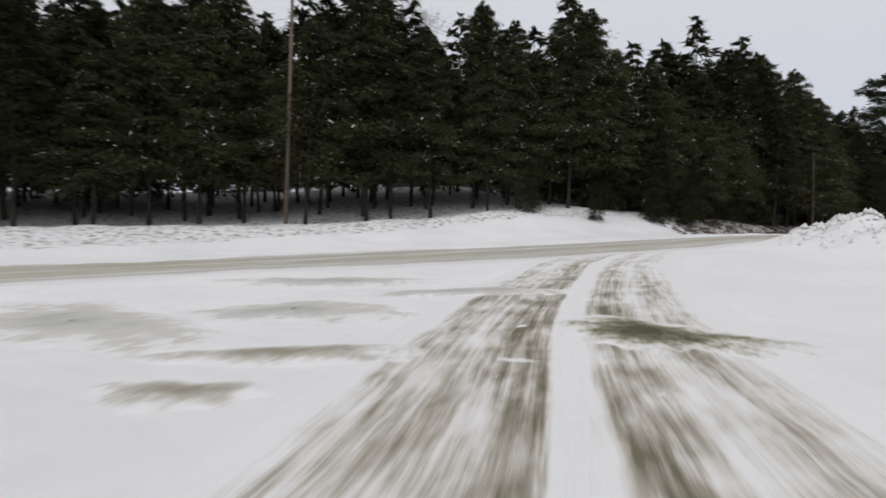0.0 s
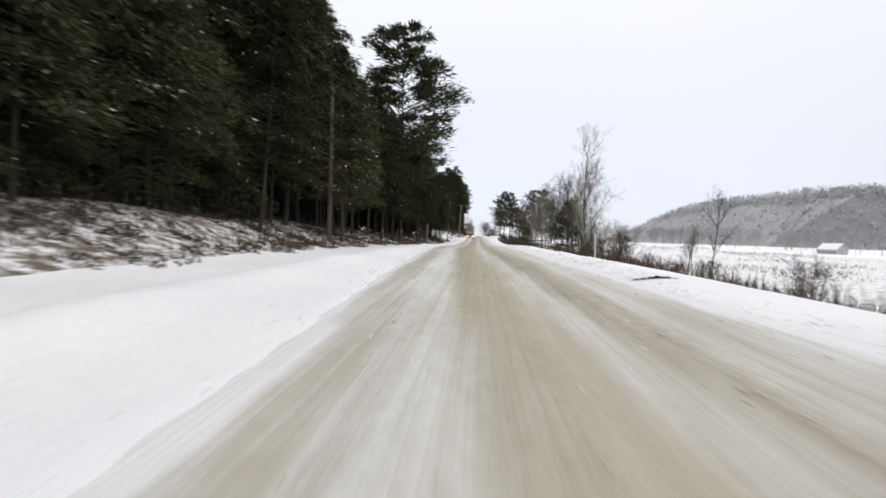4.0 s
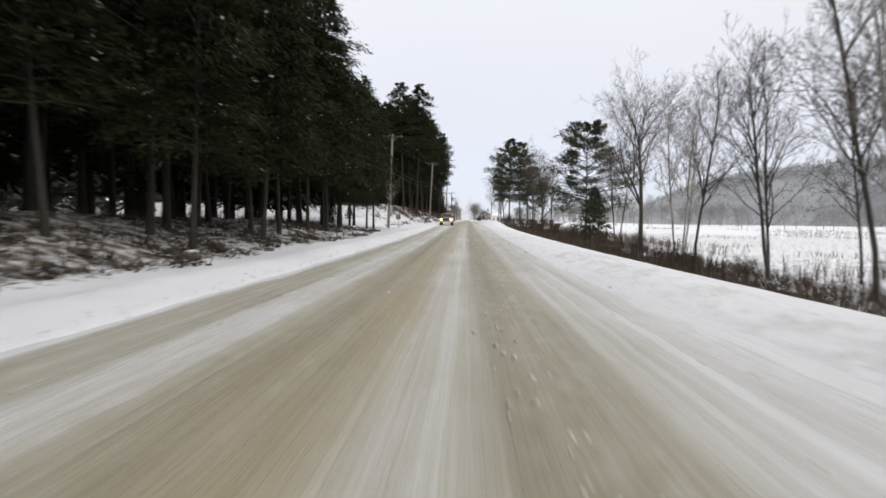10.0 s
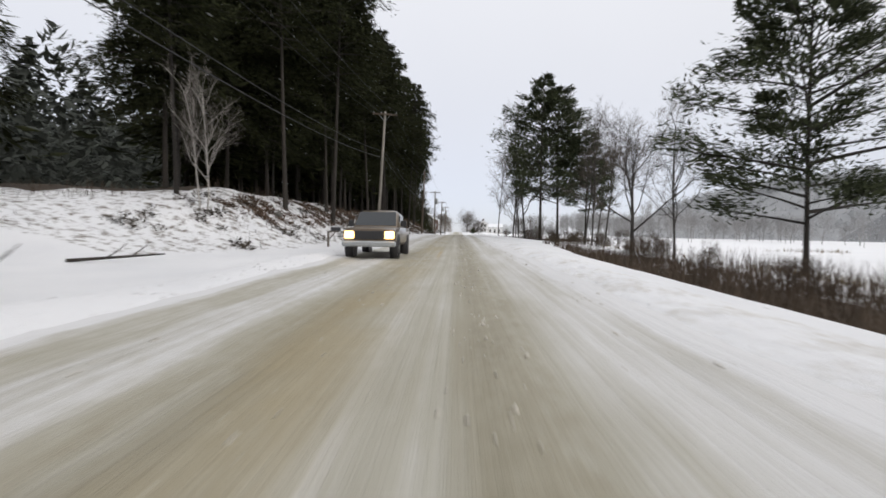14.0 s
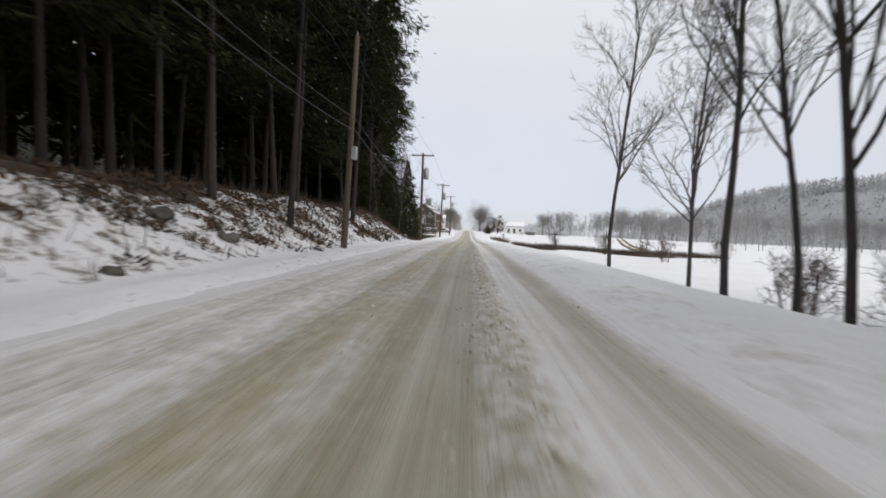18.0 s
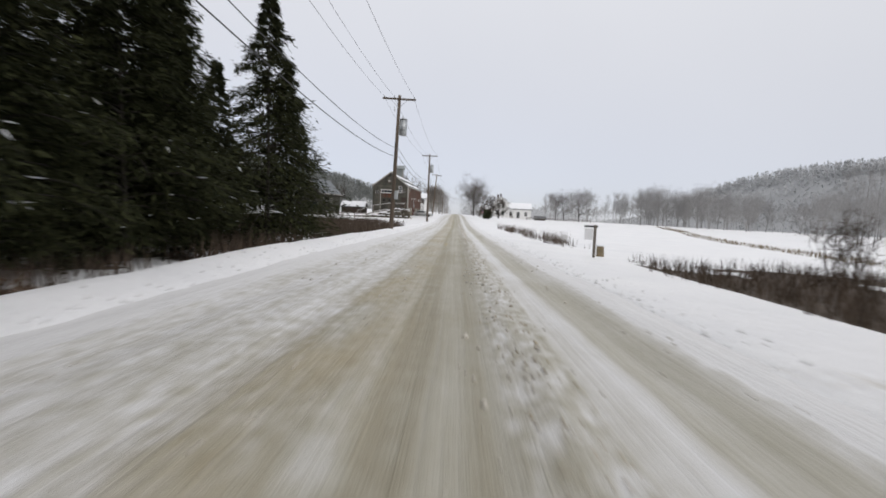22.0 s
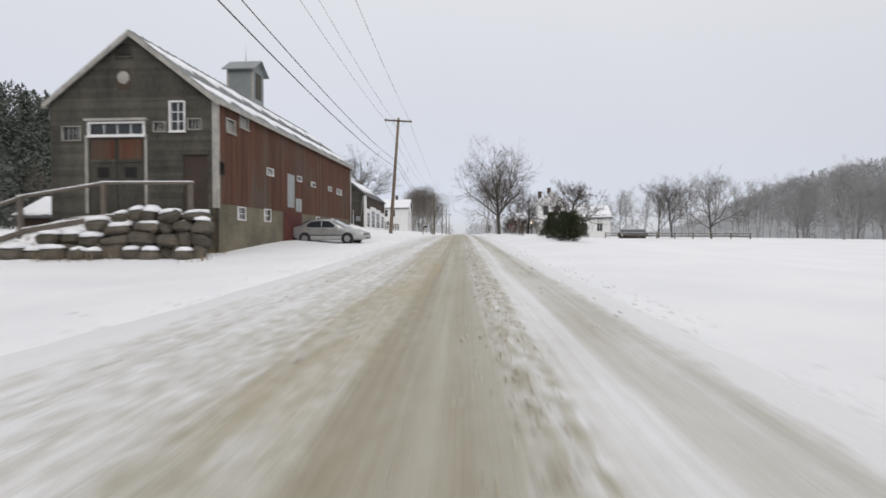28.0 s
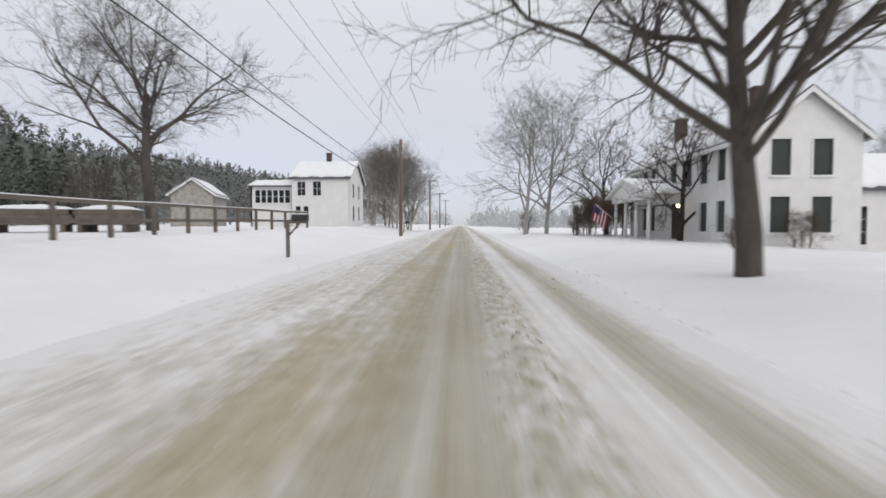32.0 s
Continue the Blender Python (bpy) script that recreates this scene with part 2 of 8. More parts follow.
class Tubes:
    """Collects tapered tubes along polylines into one mesh of quads."""

    def __init__(self):
        self.v, self.f, self.n = [], [], 0

    def add(self, pts, radii, sides):
        pts = np.asarray(pts, float)
        d = np.gradient(pts, axis=0)
        d /= np.linalg.norm(d, axis=1)[:, None] + 1e-9
        ref = np.array((0.31, 0.17, 0.93)) if abs(d[0][2]) < 0.9 else np.array((0.95, 0.3, 0.05))
        u = np.cross(d, ref)
        u /= np.linalg.norm(u, axis=1)[:, None] + 1e-9
        w = np.cross(d, u)
        a = np.arange(sides) * 2 * np.pi / sides
        ring = u[:, None] * np.cos(a)[None, :, None] + w[:, None] * np.sin(a)[None, :, None]
        self.v.append((pts[:, None] + ring * np.asarray(radii)[:, None, None]).reshape(-1, 3))
        m = len(pts)
        i = np.arange(m - 1)[:, None] * sides
        j = np.arange(sides)[None, :]
        k = (j + 1) % sides
        q = np.stack([i + j, i + k, i + sides + k, i + sides + j], -1).reshape(-1, 4) + self.n
        self.f.append(q)
        self.n += m * sides

    def mesh(self, name):
        return mesh_of(name, np.concatenate(self.v), np.concatenate(self.f))



# ---- ground: one snow-covered sheet, the road a strip upon it ----
ROAD_KNOTS = [(-200, -4.0), (-110, -3.2), (-90, -2.65), (-75, -2.2), (-60, -1.35), (-45, -0.62), (-30, -0.18), (-15, -0.06), (0, -0.02), (15, -0.12), (30, -0.25),
              (45, -0.40), (60, -0.44), (75, -0.37), (90, -0.23), (105, -0.03), (120, 0.21), (135, 0.45), (150, 0.73), (165, 0.95), (180, 1.12),
              (195, 1.2), (210, 1.25), (225, 1.16), (240, 1.0), (255, 0.84), (270, 0.83), (285, 0.74), (300, 0.76), (315, 0.84), (330, 1.1),
              (345, 1.46), (360, 1.82), (375, 2.04), (390, 2.25), (420, 2.5), (480, 2.9), (600, 3.4), (900, 4.0), (1500, 4.0)]
RK = np.array(ROAD_KNOTS, float)


def road_z(y):
    """Height of the road's surface along its length, eased between the knots."""
    y = np.asarray(y, float)
    return (np.interp(y - 9, RK[:, 0], RK[:, 1]) + np.interp(y, RK[:, 0], RK[:, 1]) + np.interp(y + 9, RK[:, 0], RK[:, 1])) / 3


def along(y, *pairs):
    p = np.array(pairs, float)
    return np.interp(y, p[:, 0], p[:, 1])


def ease(t):
    t = np.clip(t, 0, 1)
    return t * t * (3 - 2 * t)


def wob(x, y, s, seed=0.0):
    """Cheap smooth unevenness from crossed waves."""
    return (np.sin(x / s * 1.7 + 1.3 * np.sin(y / s * 0.9 + seed) + seed) * np.cos(y / s * 1.3 + 0.8 * np.sin(x / s * 1.1 - seed))
            + 0.5 * np.sin(x / s * 3.9 + y / s * 2.3 + seed * 2) * np.cos(y / s * 3.1 - x / s * 1.2)) / 1.5


def left_edge(y):
    """x at which the bank on the forest side begins."""
    return along(y, (-200, -9), (-60, -9), (-30, -8.5), (0, -8.3), (33, -8.4), (47, -7.4), (60, -6.4), (77, -7.0), (90, -6.4), (106, -7.6), (113, -10), (128, -11), (139, -6.8), (160, -5.8), (188, -5.1), (215, -5.0), (235, -5.2), (420, -5.5))


def height(x, y):
    x, y = np.asarray(x, float), np.asarray(y, float)
    z = road_z(y)
    # forest side: a ploughed shoulder, then the bank
    le = left_edge(y)
    rise = along(y, (-200, 1.6), (-58, 1.6), (-40, 2.4), (-15, 1.7), (30, 1.6), (70, 1.4), (92, 1.2), (106, 0.6), (124, 0.8), (136, 2.2), (144, 3.3), (165, 2.9), (185, 2.5), (205, 2.8), (222, 2.6), (229, 1.5), (236, -0.5), (330, -0.35), (343, 0.0), (352, 0.32), (360, 0.45), (368, 0.68), (380, 0.68), (420, 0.8), (600, 0.9))
    width = along(y, (-200, 16), (-50, 9), (-20, 5.5), (30, 6.5), (60, 6.5), (100, 9), (124, 9), (140, 7), (165, 6), (205, 5), (236, 3), (340, 3.5), (420, 5))
    t = (le - x) / width
    z = z + rise * ease(t * 0.85) + np.where(t > 0, 0.10 * wob(x, y, 1.3) + 0.16 * wob(x, y, 3.7, 2), 0) * np.clip(t * 3, 0, 1) * along(y, (225, 1), (240, 0.25))
    z = z + np.clip(-x - 60, 0, 400) * 0.05
    z = z + 0.2 * np.clip(along(y, (-118, -36), (-70, -30), (-55, -23), (-40, -17), (-25, -15)) - x, 0, 22) * along(y, (-40, 1), (-20, 0))
    # snow windrow left by the plough at both edges
    wl_ = along(y, (-200, -5.6), (100, -5.6), (140, -4.9), (420, -5.0))
    amp = along(y, (-40, 0.16), (120, 0.2), (200, 0.16), (300, 0.08), (420, 0.06))
    z = z + amp * np.exp(-((x - wl_) / 0.8) ** 2) * (1 + 0.5 * wob(x, y, 2.2))
    # field side
    re = along(y, (-200, 40), (-62, 30), (-50, 9.0), (-40, 6.0), (0, 5.2), (60, 5.2), (110, 4.8), (140, 5.2), (160, 7.5), (185, 5.5), (240, 5.0), (300, 6), (420, 8))
    drop = along(y, (-200, 0.2), (-50, 0.6), (-20, 1.3), (60, 1.3), (100, 1.0), (140, 0.8), (175, 0.6), (200, 1.3), (225, 0.9), (250, 0.2), (300, 0.2), (340, 0.45), (385, 0.6), (402, 0.1), (425, 0.0))
    z = z - drop * ease((x - re) / along(y, (-50, 5), (0, 4), (140, 3), (250, 4), (420, 14)))
    ar = along(y, (-60, 0.0), (-40, 0.12), (0, 0.22), (120, 0.2), (200, 0.14), (300, 0.08), (420, 0.03))
    z = z + ar * np.exp(-((x - re + 1.7) / 1.1) ** 2) * (1 + 0.4 * wob(x, y, 2.6, 1))
    z = z + np.where(x > re, 0.12 * wob(x, y, 5.0, 3) + 0.05 * wob(x, y, 1.6, 4), 0) * np.clip((x - re) / 6, 0, 1) * along(y, (200, 1), (260, 0.4), (420, 0.3))
    z = z - along(y, (-100, 0.3), (-40, 0.8), (150, 0.9), (200, 0.5), (420, 0.6)) * ease((x - 12) / 12) - 2.5 * ease((x - 35) / 180)
    z = z + 0.28 * ease((x - 3.0) / 2.4) * along(y, (345, 0), (357, 0.7), (388, 1), (430, 1), (480, 0))
    # level yard where the car stands
    z = z + 0.5 * np.exp(-((x + 8.6) / 1.1) ** 2 - ((y - 363.6) / 1.7) ** 2)
    z = z + 0.12 * ease((-4.2 - x) / 1.0) * (1 - ease((-5.9 - x) / 2.6)) * along(y, (343, 0), (347, 1), (356, 1), (361, 0))
    # snow thrown up beside the poles and before the garage
    z = z + 0.3 * np.exp(-((x + 5.0) / 1.2) ** 2) * along(y, (234, 0), (246, 1), (318, 1), (330, 0))
    z = z + 0.62 * np.exp(-((x + 7.2) / 2.4) ** 2) * along(y, (355, 0), (359, 0.4), (366, 1), (378, 0.8), (396, 0.4), (412, 0)) * (1 + 0.25 * wob(x, y, 1.8, 3))
    # the lay-by from which the road is joined, below the road
    lay = along(y, (-120, -2.9), (-83, -2.63), (-79, -2.46), (-75, -2.21), (-70, -1.88), (-65, -1.54), (-60, -1.25), (-40, -0.5))
    k = ease((x - 2.2) / 5) * (1 - ease((y + 64) / 16)) * (1 - ease((x - 34) / 14))
    z = z * (1 - k) + (lay + 0.05 * wob(x, y, 3.0, 5)) * k
    # shovelled heap beside the lay-by
    for hx, hy, hr, hh in ((10.3, -59.2, 2.0, 0.85), (8.3, -56.3, 1.7, 0.75), (6.8, -53.0, 1.5, 0.6), (12.8, -61.6, 2.1, 0.85), (5.9, -48.5, 1.4, 0.35), (15.6, -63.2, 2.2, 0.8), (9.6, -57.0, 1.0, 0.35)):
        z = z + hh * np.exp(-((x - hx) ** 2 + (y - hy) ** 2) / hr ** 2) * (1 + 0.5 * wob(x, y, 0.9, 7) + 0.25 * wob(x, y, 0.45, 2))
    # wooded bank end near the start
    z = z + 0.9 * np.exp(-((x + 15) / 4.0) ** 2 - ((y + 52) / 14.0) ** 2)
    return z + 0.012 * wob(x, y, 0.7, 6)


def H(x, y):
    return float(height(x, y))


ROAD_L, ROAD_R = -4.55, 2.9


def road_left(y):
    return along(y, (-120, -5.8), (-68, -5.6), (-58, -3.2), (-50, -2.5), (-38, -2.6), (-20, -3.5), (5, -4.6), (130, -4.6), (160, -4.3), (400, -4.2))


def road_right(y):
    """The sanded width reaches into the lay-by where cars turn in."""
    return along(y, (-120, 1.6), (-78, 1.8), (-74, 3.5), (-68, 5.4), (-62, 6.9), (-55, 6.2), (-49, 5.0), (-43, 4.4), (-27, 3.3), (0, 2.9), (420, 2.9))


def grid_mesh(name, xs, ys, zf):
    X, Y = np.meshgrid(xs, ys)
    Z = zf(X, Y)
    co = np.stack([X, Y, Z], -1).reshape(-1, 3)
    nx, ny = len(xs), len(ys)
    i = (np.arange(ny - 1)[:, None] * nx + np.arange(nx - 1)[None, :]).ravel()
    quads = np.stack([i, i + 1, i + 1 + nx, i + nx], -1)
    me = bpy.data.meshes.new(name)
    me.from_pydata(co.tolist(), [], quads.tolist())
    me.shade_smooth()
    return me


def steps(*spans):
    out = []
    for a, b, s in spans:
        out += list(np.arange(a, b, s))
    return np.array(out + [spans[-1][1]])


def sheet_z(X, Y):
    on_road = (X > road_left(Y) + 0.45) & (X < road_right(Y) - 0.45)
    return height(X, Y) - np.where(on_road, 0.17, 0.0)


gx = steps((-900, -300, 60), (-300, -80, 11), (-80, -30, 2.2), (-30, -6, 0.42), (-6, 14, 0.32), (14, 40, 0.8), (40, 120, 4), (120, 400, 28), (400, 1200, 80))
gy = steps((-600, -130, 47), (-130, -95, 3.5), (-95, -30, 0.7), (-30, 430, 0.95), (430, 560, 6), (560, 2400, 92))
ground = new("ground", grid_mesh("ground", gx, gy, sheet_z))
ground.data.materials.append(M_SNOW)
ground.data.materials.append(M_SNOW_BRUSH)
tagged(ground, "snow-covered ground with wooded bank, verges and open fields", "ground", kind="structure")
cx = np.array([p.center[:2] for p in ground.data.polygons])
le = left_edge(cx[:, 1])
brushy = ((cx[:, 0] < le - 1.0) & (cx[:, 1] < 236) & (cx[:, 0] > -120)) & ~((cx[:, 1] < -28) & (cx[:, 0] > -14)) & ~((cx[:, 1] > 104) & (cx[:, 1] < 131) & (cx[:, 0] > -22))
brushy |= (cx[:, 0] > 7.5) & (cx[:, 0] < 300) & (cx[:, 1] > -35) & (cx[:, 1] < 150)
slot = brushy.astype(np.int32)
bx, by = cx[:, 0], cx[:, 1]
edge_r = along(by, (-40, 7.6), (0, 6.3), (60, 6.3), (110, 5.9), (150, 6.6))
litter = (bx > edge_r + 0.2 * wob(bx, by, 2.0)) & (bx < edge_r + 5.2 + 2.2 * wob(bx, by, 7.0, 2)) & (by > -36) & (by < 150 - 8 * wob(bx, by, 3.0, 1) - 2.2 * np.clip(bx - edge_r, 0, 6))
litter |= (bx < -6.7 - 0.22 * np.clip(by - 306, 0, 99)) & (bx > -52) & (by > 236) & (by < 327) & (wob(bx, by, 4.0, 5) + 0.5 * wob(bx, by, 1.7, 1) > np.where(bx > -13, -0.05, -0.4))
litter |= (bx > 6.4) & (bx < 34) & (by > 237 + 0.2 * (bx - 6) + wob(bx, by, 3.0)) & (by < 250 + 0.2 * bx) & (wob(bx, by, 3.0, 2) > -0.45)
litter |= (bx < left_edge(by) - along(by, (140, 8.0), (165, 6.2), (188, 4.6)) + 1.0 * wob(bx, by, 3.0, 6)) & (bx > -34) & (by > 141) & (by < 238)
slot[litter] = 2
# brown mottling for brush and litter, and painted shade under the trees
floor_ = (bx < left_edge(by) - 1.2 - 0.6 * wob(bx, by, 2.4, 3)) & (bx > -60) & (by > -32 + 2 * wob(bx, by, 2.0)) & (by < 118)
slot[floor_] = 3
ground.data.materials.append(M_LITTER)
ground.data.materials.append(M_FOREST_FLOOR)
ground.data.polygons.foreach_set("material_index", slot)


def road_mat():
    """Sanded, packed snow: tan wheel tracks, paler ridges between them, traces of the yellow line."""
    m, n, l, b = mat_nodes("sanded_packed_snow")
    uv = n.new("ShaderNodeUVMap")
    sep = n.new("ShaderNodeSeparateXYZ")
    l.new(uv.outputs[0], sep.inputs[0])
    broad = noise_node(n, l, vec_scaled(n, l, (1.2, 0.03, 1)), 1.0, 3)
    x = math_node(n, l, "ADD", sep.outputs["X"], math_node(n, l, "MULTIPLY", math_node(n, l, "SUBTRACT", broad, 0.5), 0.6))
    streak = noise_node(n, l, vec_scaled(n, l, (9, 0.10, 1)), 1.0, 5, 0.6)
    lanes = noise_node(n, l, vec_scaled(n, l, (2.6, 0.02, 1)), 1.0, 3, 0.5)
    patch = noise_node(n, l, vec_scaled(n, l, (1, 0.3, 1)), 0.9, 5, 0.6)
    lumps = noise_node(n, l, vec_scaled(n, l, (1, 0.55, 1)), 6.5, 4, 0.6)
    grain = noise_node(n, l, vec_scaled(n, l, (1, 0.6, 1)), 22, 5, 0.7)
    xn = n.new("ShaderNodeMapRange")
    l.new(x, xn.inputs["Value"])
    xn.inputs["From Min"].default_value, xn.inputs["From Max"].default_value = -4.6, 2.9
    grey = lambda q: (q, q, q)

    def across(stops):
        return ramp_node(n, l, xn.outputs[0], [((p_ + 4.6) / 7.5, grey(q)) for p_, q in stops])

    woods = across(((-4.5, 0.06), (-4.1, 0.40), (-3.6, 0.44), (-3.1, 0.16), (-2.5, 0.22), (-2.1, 0.55), (-1.4, 0.60), (-1.0, 0.50), (-0.7, 0.32), (-0.3, 0.30), (-0.05, 0.48), (0.2, 0.66), (0.5, 0.58), (0.85, 0.45), (1.15, 0.30), (1.7, 0.24), (2.2, 0.12), (2.8, 0.0)))
    fields = across(((-4.5, 0.0), (-3.7, 0.10), (-2.9, 0.12), (-2.3, 0.13), (-1.88, 0.22), (-1.7, 0.40), (-1.3, 0.36), (-0.95, 0.40), (-0.82, 0.56), (-0.6, 0.54), (-0.45, 0.44), (-0.1, 0.46), (0.08, 0.46), (0.24, 0.30), (0.5, 0.28), (0.72, 0.26), (0.84, 0.10), (1.22, 0.08), (1.38, 0.30), (1.6, 0.35), (1.85, 0.31), (2.05, 0.15), (2.4, 0.03), (2.8, 0.0)))
    rough = across(((-3.6, 0.4), (-2.6, 0.5), (-1.6, 0.55), (-1.0, 0.4), (-0.7, 0.25), (-0.4, 0.1), (0.1, 0.1), (0.22, 0.8), (0.74, 0.8), (0.86, 0.15), (1.3, 0.05), (1.9, 0.1), (2.2, 0.4)))
    zone = n.new("ShaderNodeMapRange")
    l.new(sep.outputs["Y"], zone.inputs["Value"])
    zone.inputs["From Min"].default_value, zone.inputs["From Max"].default_value = 120.0, 175.0
    sand = mix_col(n, l, zone.outputs[0], woods, fields)
    apron = across(((-4.55, 0.0), (-4.3, 0.34), (-3.4, 0.40), (-2.4, 0.20), (-1.4, 0.36), (-0.2, 0.34), (0.8, 0.22), (1.8, 0.30), (2.55, 0.20), (2.85, 0.0)))
    start = n.new("ShaderNodeMapRange")
    l.new(sep.outputs["Y"], start.inputs["Value"])
    start.inputs["From Min"].default_value, start.inputs["From Max"].default_value = -48.0, -22.0
    sand = mix_col(n, l, start.outputs[0], apron, sand)
    for noise, k in ((streak, 0.34), (lanes, 0.42), (patch, 0.40)):
        sand = math_node(n, l, "ADD", sand, math_node(n, l, "MULTIPLY", math_node(n, l, "SUBTRACT", noise, 0.5), k))
    clump = math_node(n, l, "MULTIPLY", math_node(n, l, "SUBTRACT", lumps, 0.47), math_node(n, l, "MULTIPLY", rough, math_node(n, l, "ADD", math_node(n, l, "MULTIPLY", zone.outputs[0], 1.0), 0.5)))
    sand = math_node(n, l, "ADD", sand, clump)
    side = n.new("ShaderNodeMapRange")
    side.interpolation_type = "SMOOTHSTEP"
    dx = math_node(n, l, "ABSOLUTE", math_node(n, l, "ADD", x, 0.85))
    l.new(math_node(n, l, "ADD", dx, math_node(n, l, "MULTIPLY", math_node(n, l, "SUBTRACT", patch, 0.5), 1.0)), side.inputs["Value"])
    side.inputs["From Min"].default_value, side.inputs["From Max"].default_value = 2.9, 3.6
    side.inputs["To Min"].default_value, side.inputs["To Max"].default_value = 0.0, 0.7
    sand = math_node(n, l, "SUBTRACT", sand, side.outputs[0])
    c = ramp_node(n, l, sand, [(0.03, (0.77, 0.77, 0.77)), (0.20, (0.60, 0.59, 0.555)), (0.38, (0.44, 0.422, 0.352)), (0.56, (0.335, 0.308, 0.228)), (0.80, (0.235, 0.210, 0.140))])
    tint = n.new("ShaderNodeMapRange")
    tint.interpolation_type = "SMOOTHSTEP"
    l.new(math_node(n, l, "ABSOLUTE", math_node(n, l, "ADD", x, 1.35)), tint.inputs["Value"])
    tint.inputs["From Min"].default_value, tint.inputs["From Max"].default_value = 0.1, 0.95
    tint.inputs["To Min"].default_value, tint.inputs["To Max"].default_value = 1.0, 0.0
    yel = math_node(n, l, "MULTIPLY", tint.outputs[0], ramp_node(n, l, patch, [(0.38, (0, 0, 0)), (0.62, (1, 1, 1))]))
    c = mix_col(n, l, math_node(n, l, "MULTIPLY", yel, 0.42), c, (0.43, 0.345, 0.19))
    line = n.new("ShaderNodeMapRange")
    line.interpolation_type = "SMOOTHSTEP"
    l.new(math_node(n, l, "ABSOLUTE", math_node(n, l, "ADD", sep.outputs["X"], 0.74)), line.inputs["Value"])
    line.inputs["From Min"].default_value, line.inputs["From Max"].default_value = 0.02, 0.14
    line.inputs["To Min"].default_value, line.inputs["To Max"].default_value = 0.55, 0.0
    shown = ramp_node(n, l, noise_node(n, l, vec_scaled(n, l, (0.6, 0.09, 1)), 1.0, 3), [(0.53, (0, 0, 0)), (0.66, (1, 1, 1))])
    c = mix_col(n, l, math_node(n, l, "MULTIPLY", line.outputs[0], shown), c, (0.46, 0.33, 0.12))
    c = mix_col(n, l, math_node(n, l, "MULTIPLY", grain, 0.2), c, (0.30, 0.27, 0.22))
    l.new(c, b.inputs["Base Color"])
    b.inputs["Roughness"].default_value = 0.62
    b.inputs["Specular IOR Level"].default_value = 0.35
    h = math_node(n, l, "ADD", math_node(n, l, "MULTIPLY", streak, 0.5), math_node(n, l, "ADD", math_node(n, l, "MULTIPLY", grain, 0.25), math_node(n, l, "MULTIPLY", clump, 0.6)))
    bump(n, l, b, h, 0.8, 0.05)
    return m


M_ROAD = road_mat()


def road_x(u, y):
    """From the road's own coordinate across to x."""
    return road_left(y) + (u - ROAD_L) / (ROAD_R - ROAD_L) * (road_right(y) - road_left(y))


def road_surface(U, Y):
    X = road_x(U, Y)
    fields = along(Y, (120, 0), (175, 1))
    rut = sum(d * np.exp(-((U - c + 0.06 * np.sin(Y / 9 + c)) / w) ** 2) for c, w, d in ((-2.1, 0.28, -0.035), (-0.75, 0.28, -0.02), (-0.1, 0.25, -0.03), (-3.4, 0.3, -0.03)))
    rut = rut + fields * (0.045 * np.exp(-((U - 0.48) / 0.24) ** 2) * (1 + wob(X * 2, Y, 0.35)) - 0.035 * np.exp(-((U - 1.65) / 0.28) ** 2))
    lump = 0.012 * wob(X * 3, Y * 0.8, 0.55, 1) + 0.008 * wob(X * 5, Y * 1.6, 0.5, 2)
    rim = np.clip(np.minimum(U - ROAD_L, ROAD_R - U) / 0.55, 0, 1)
    return height(X, Y) + (rut + lump + 0.04) * rim - 0.022 * (1 - rim)


ru, ry = np.meshgrid(np.linspace(ROAD_L, ROAD_R, 64), steps((-160, -100, 2), (-100, 420, 0.5), (420, 700, 5)))
road = new("road", mesh_of("road", np.stack([road_x(ru, ry), ry, road_surface(ru, ry)], -1).reshape(-1, 3), (lambda i, w: np.stack([i, i + 1, i + 1 + w, i + w], -1))((np.arange(ru.shape[0] - 1)[:, None] * ru.shape[1] + np.arange(ru.shape[1] - 1)[None]).ravel(), ru.shape[1])))
rl = np.empty(len(road.data.loops), np.int32)
road.data.loops.foreach_get("vertex_index", rl)
road.data.uv_layers.new(name="UVMap").data.foreach_set("uv", np.stack([ru.ravel()[rl], ry.ravel()[rl]], -1).ravel().astype(np.float32))
road.data.materials.append(M_ROAD)
tagged(road, "country road of sanded tan packed snow with wheel tracks", "road", kind="structure")


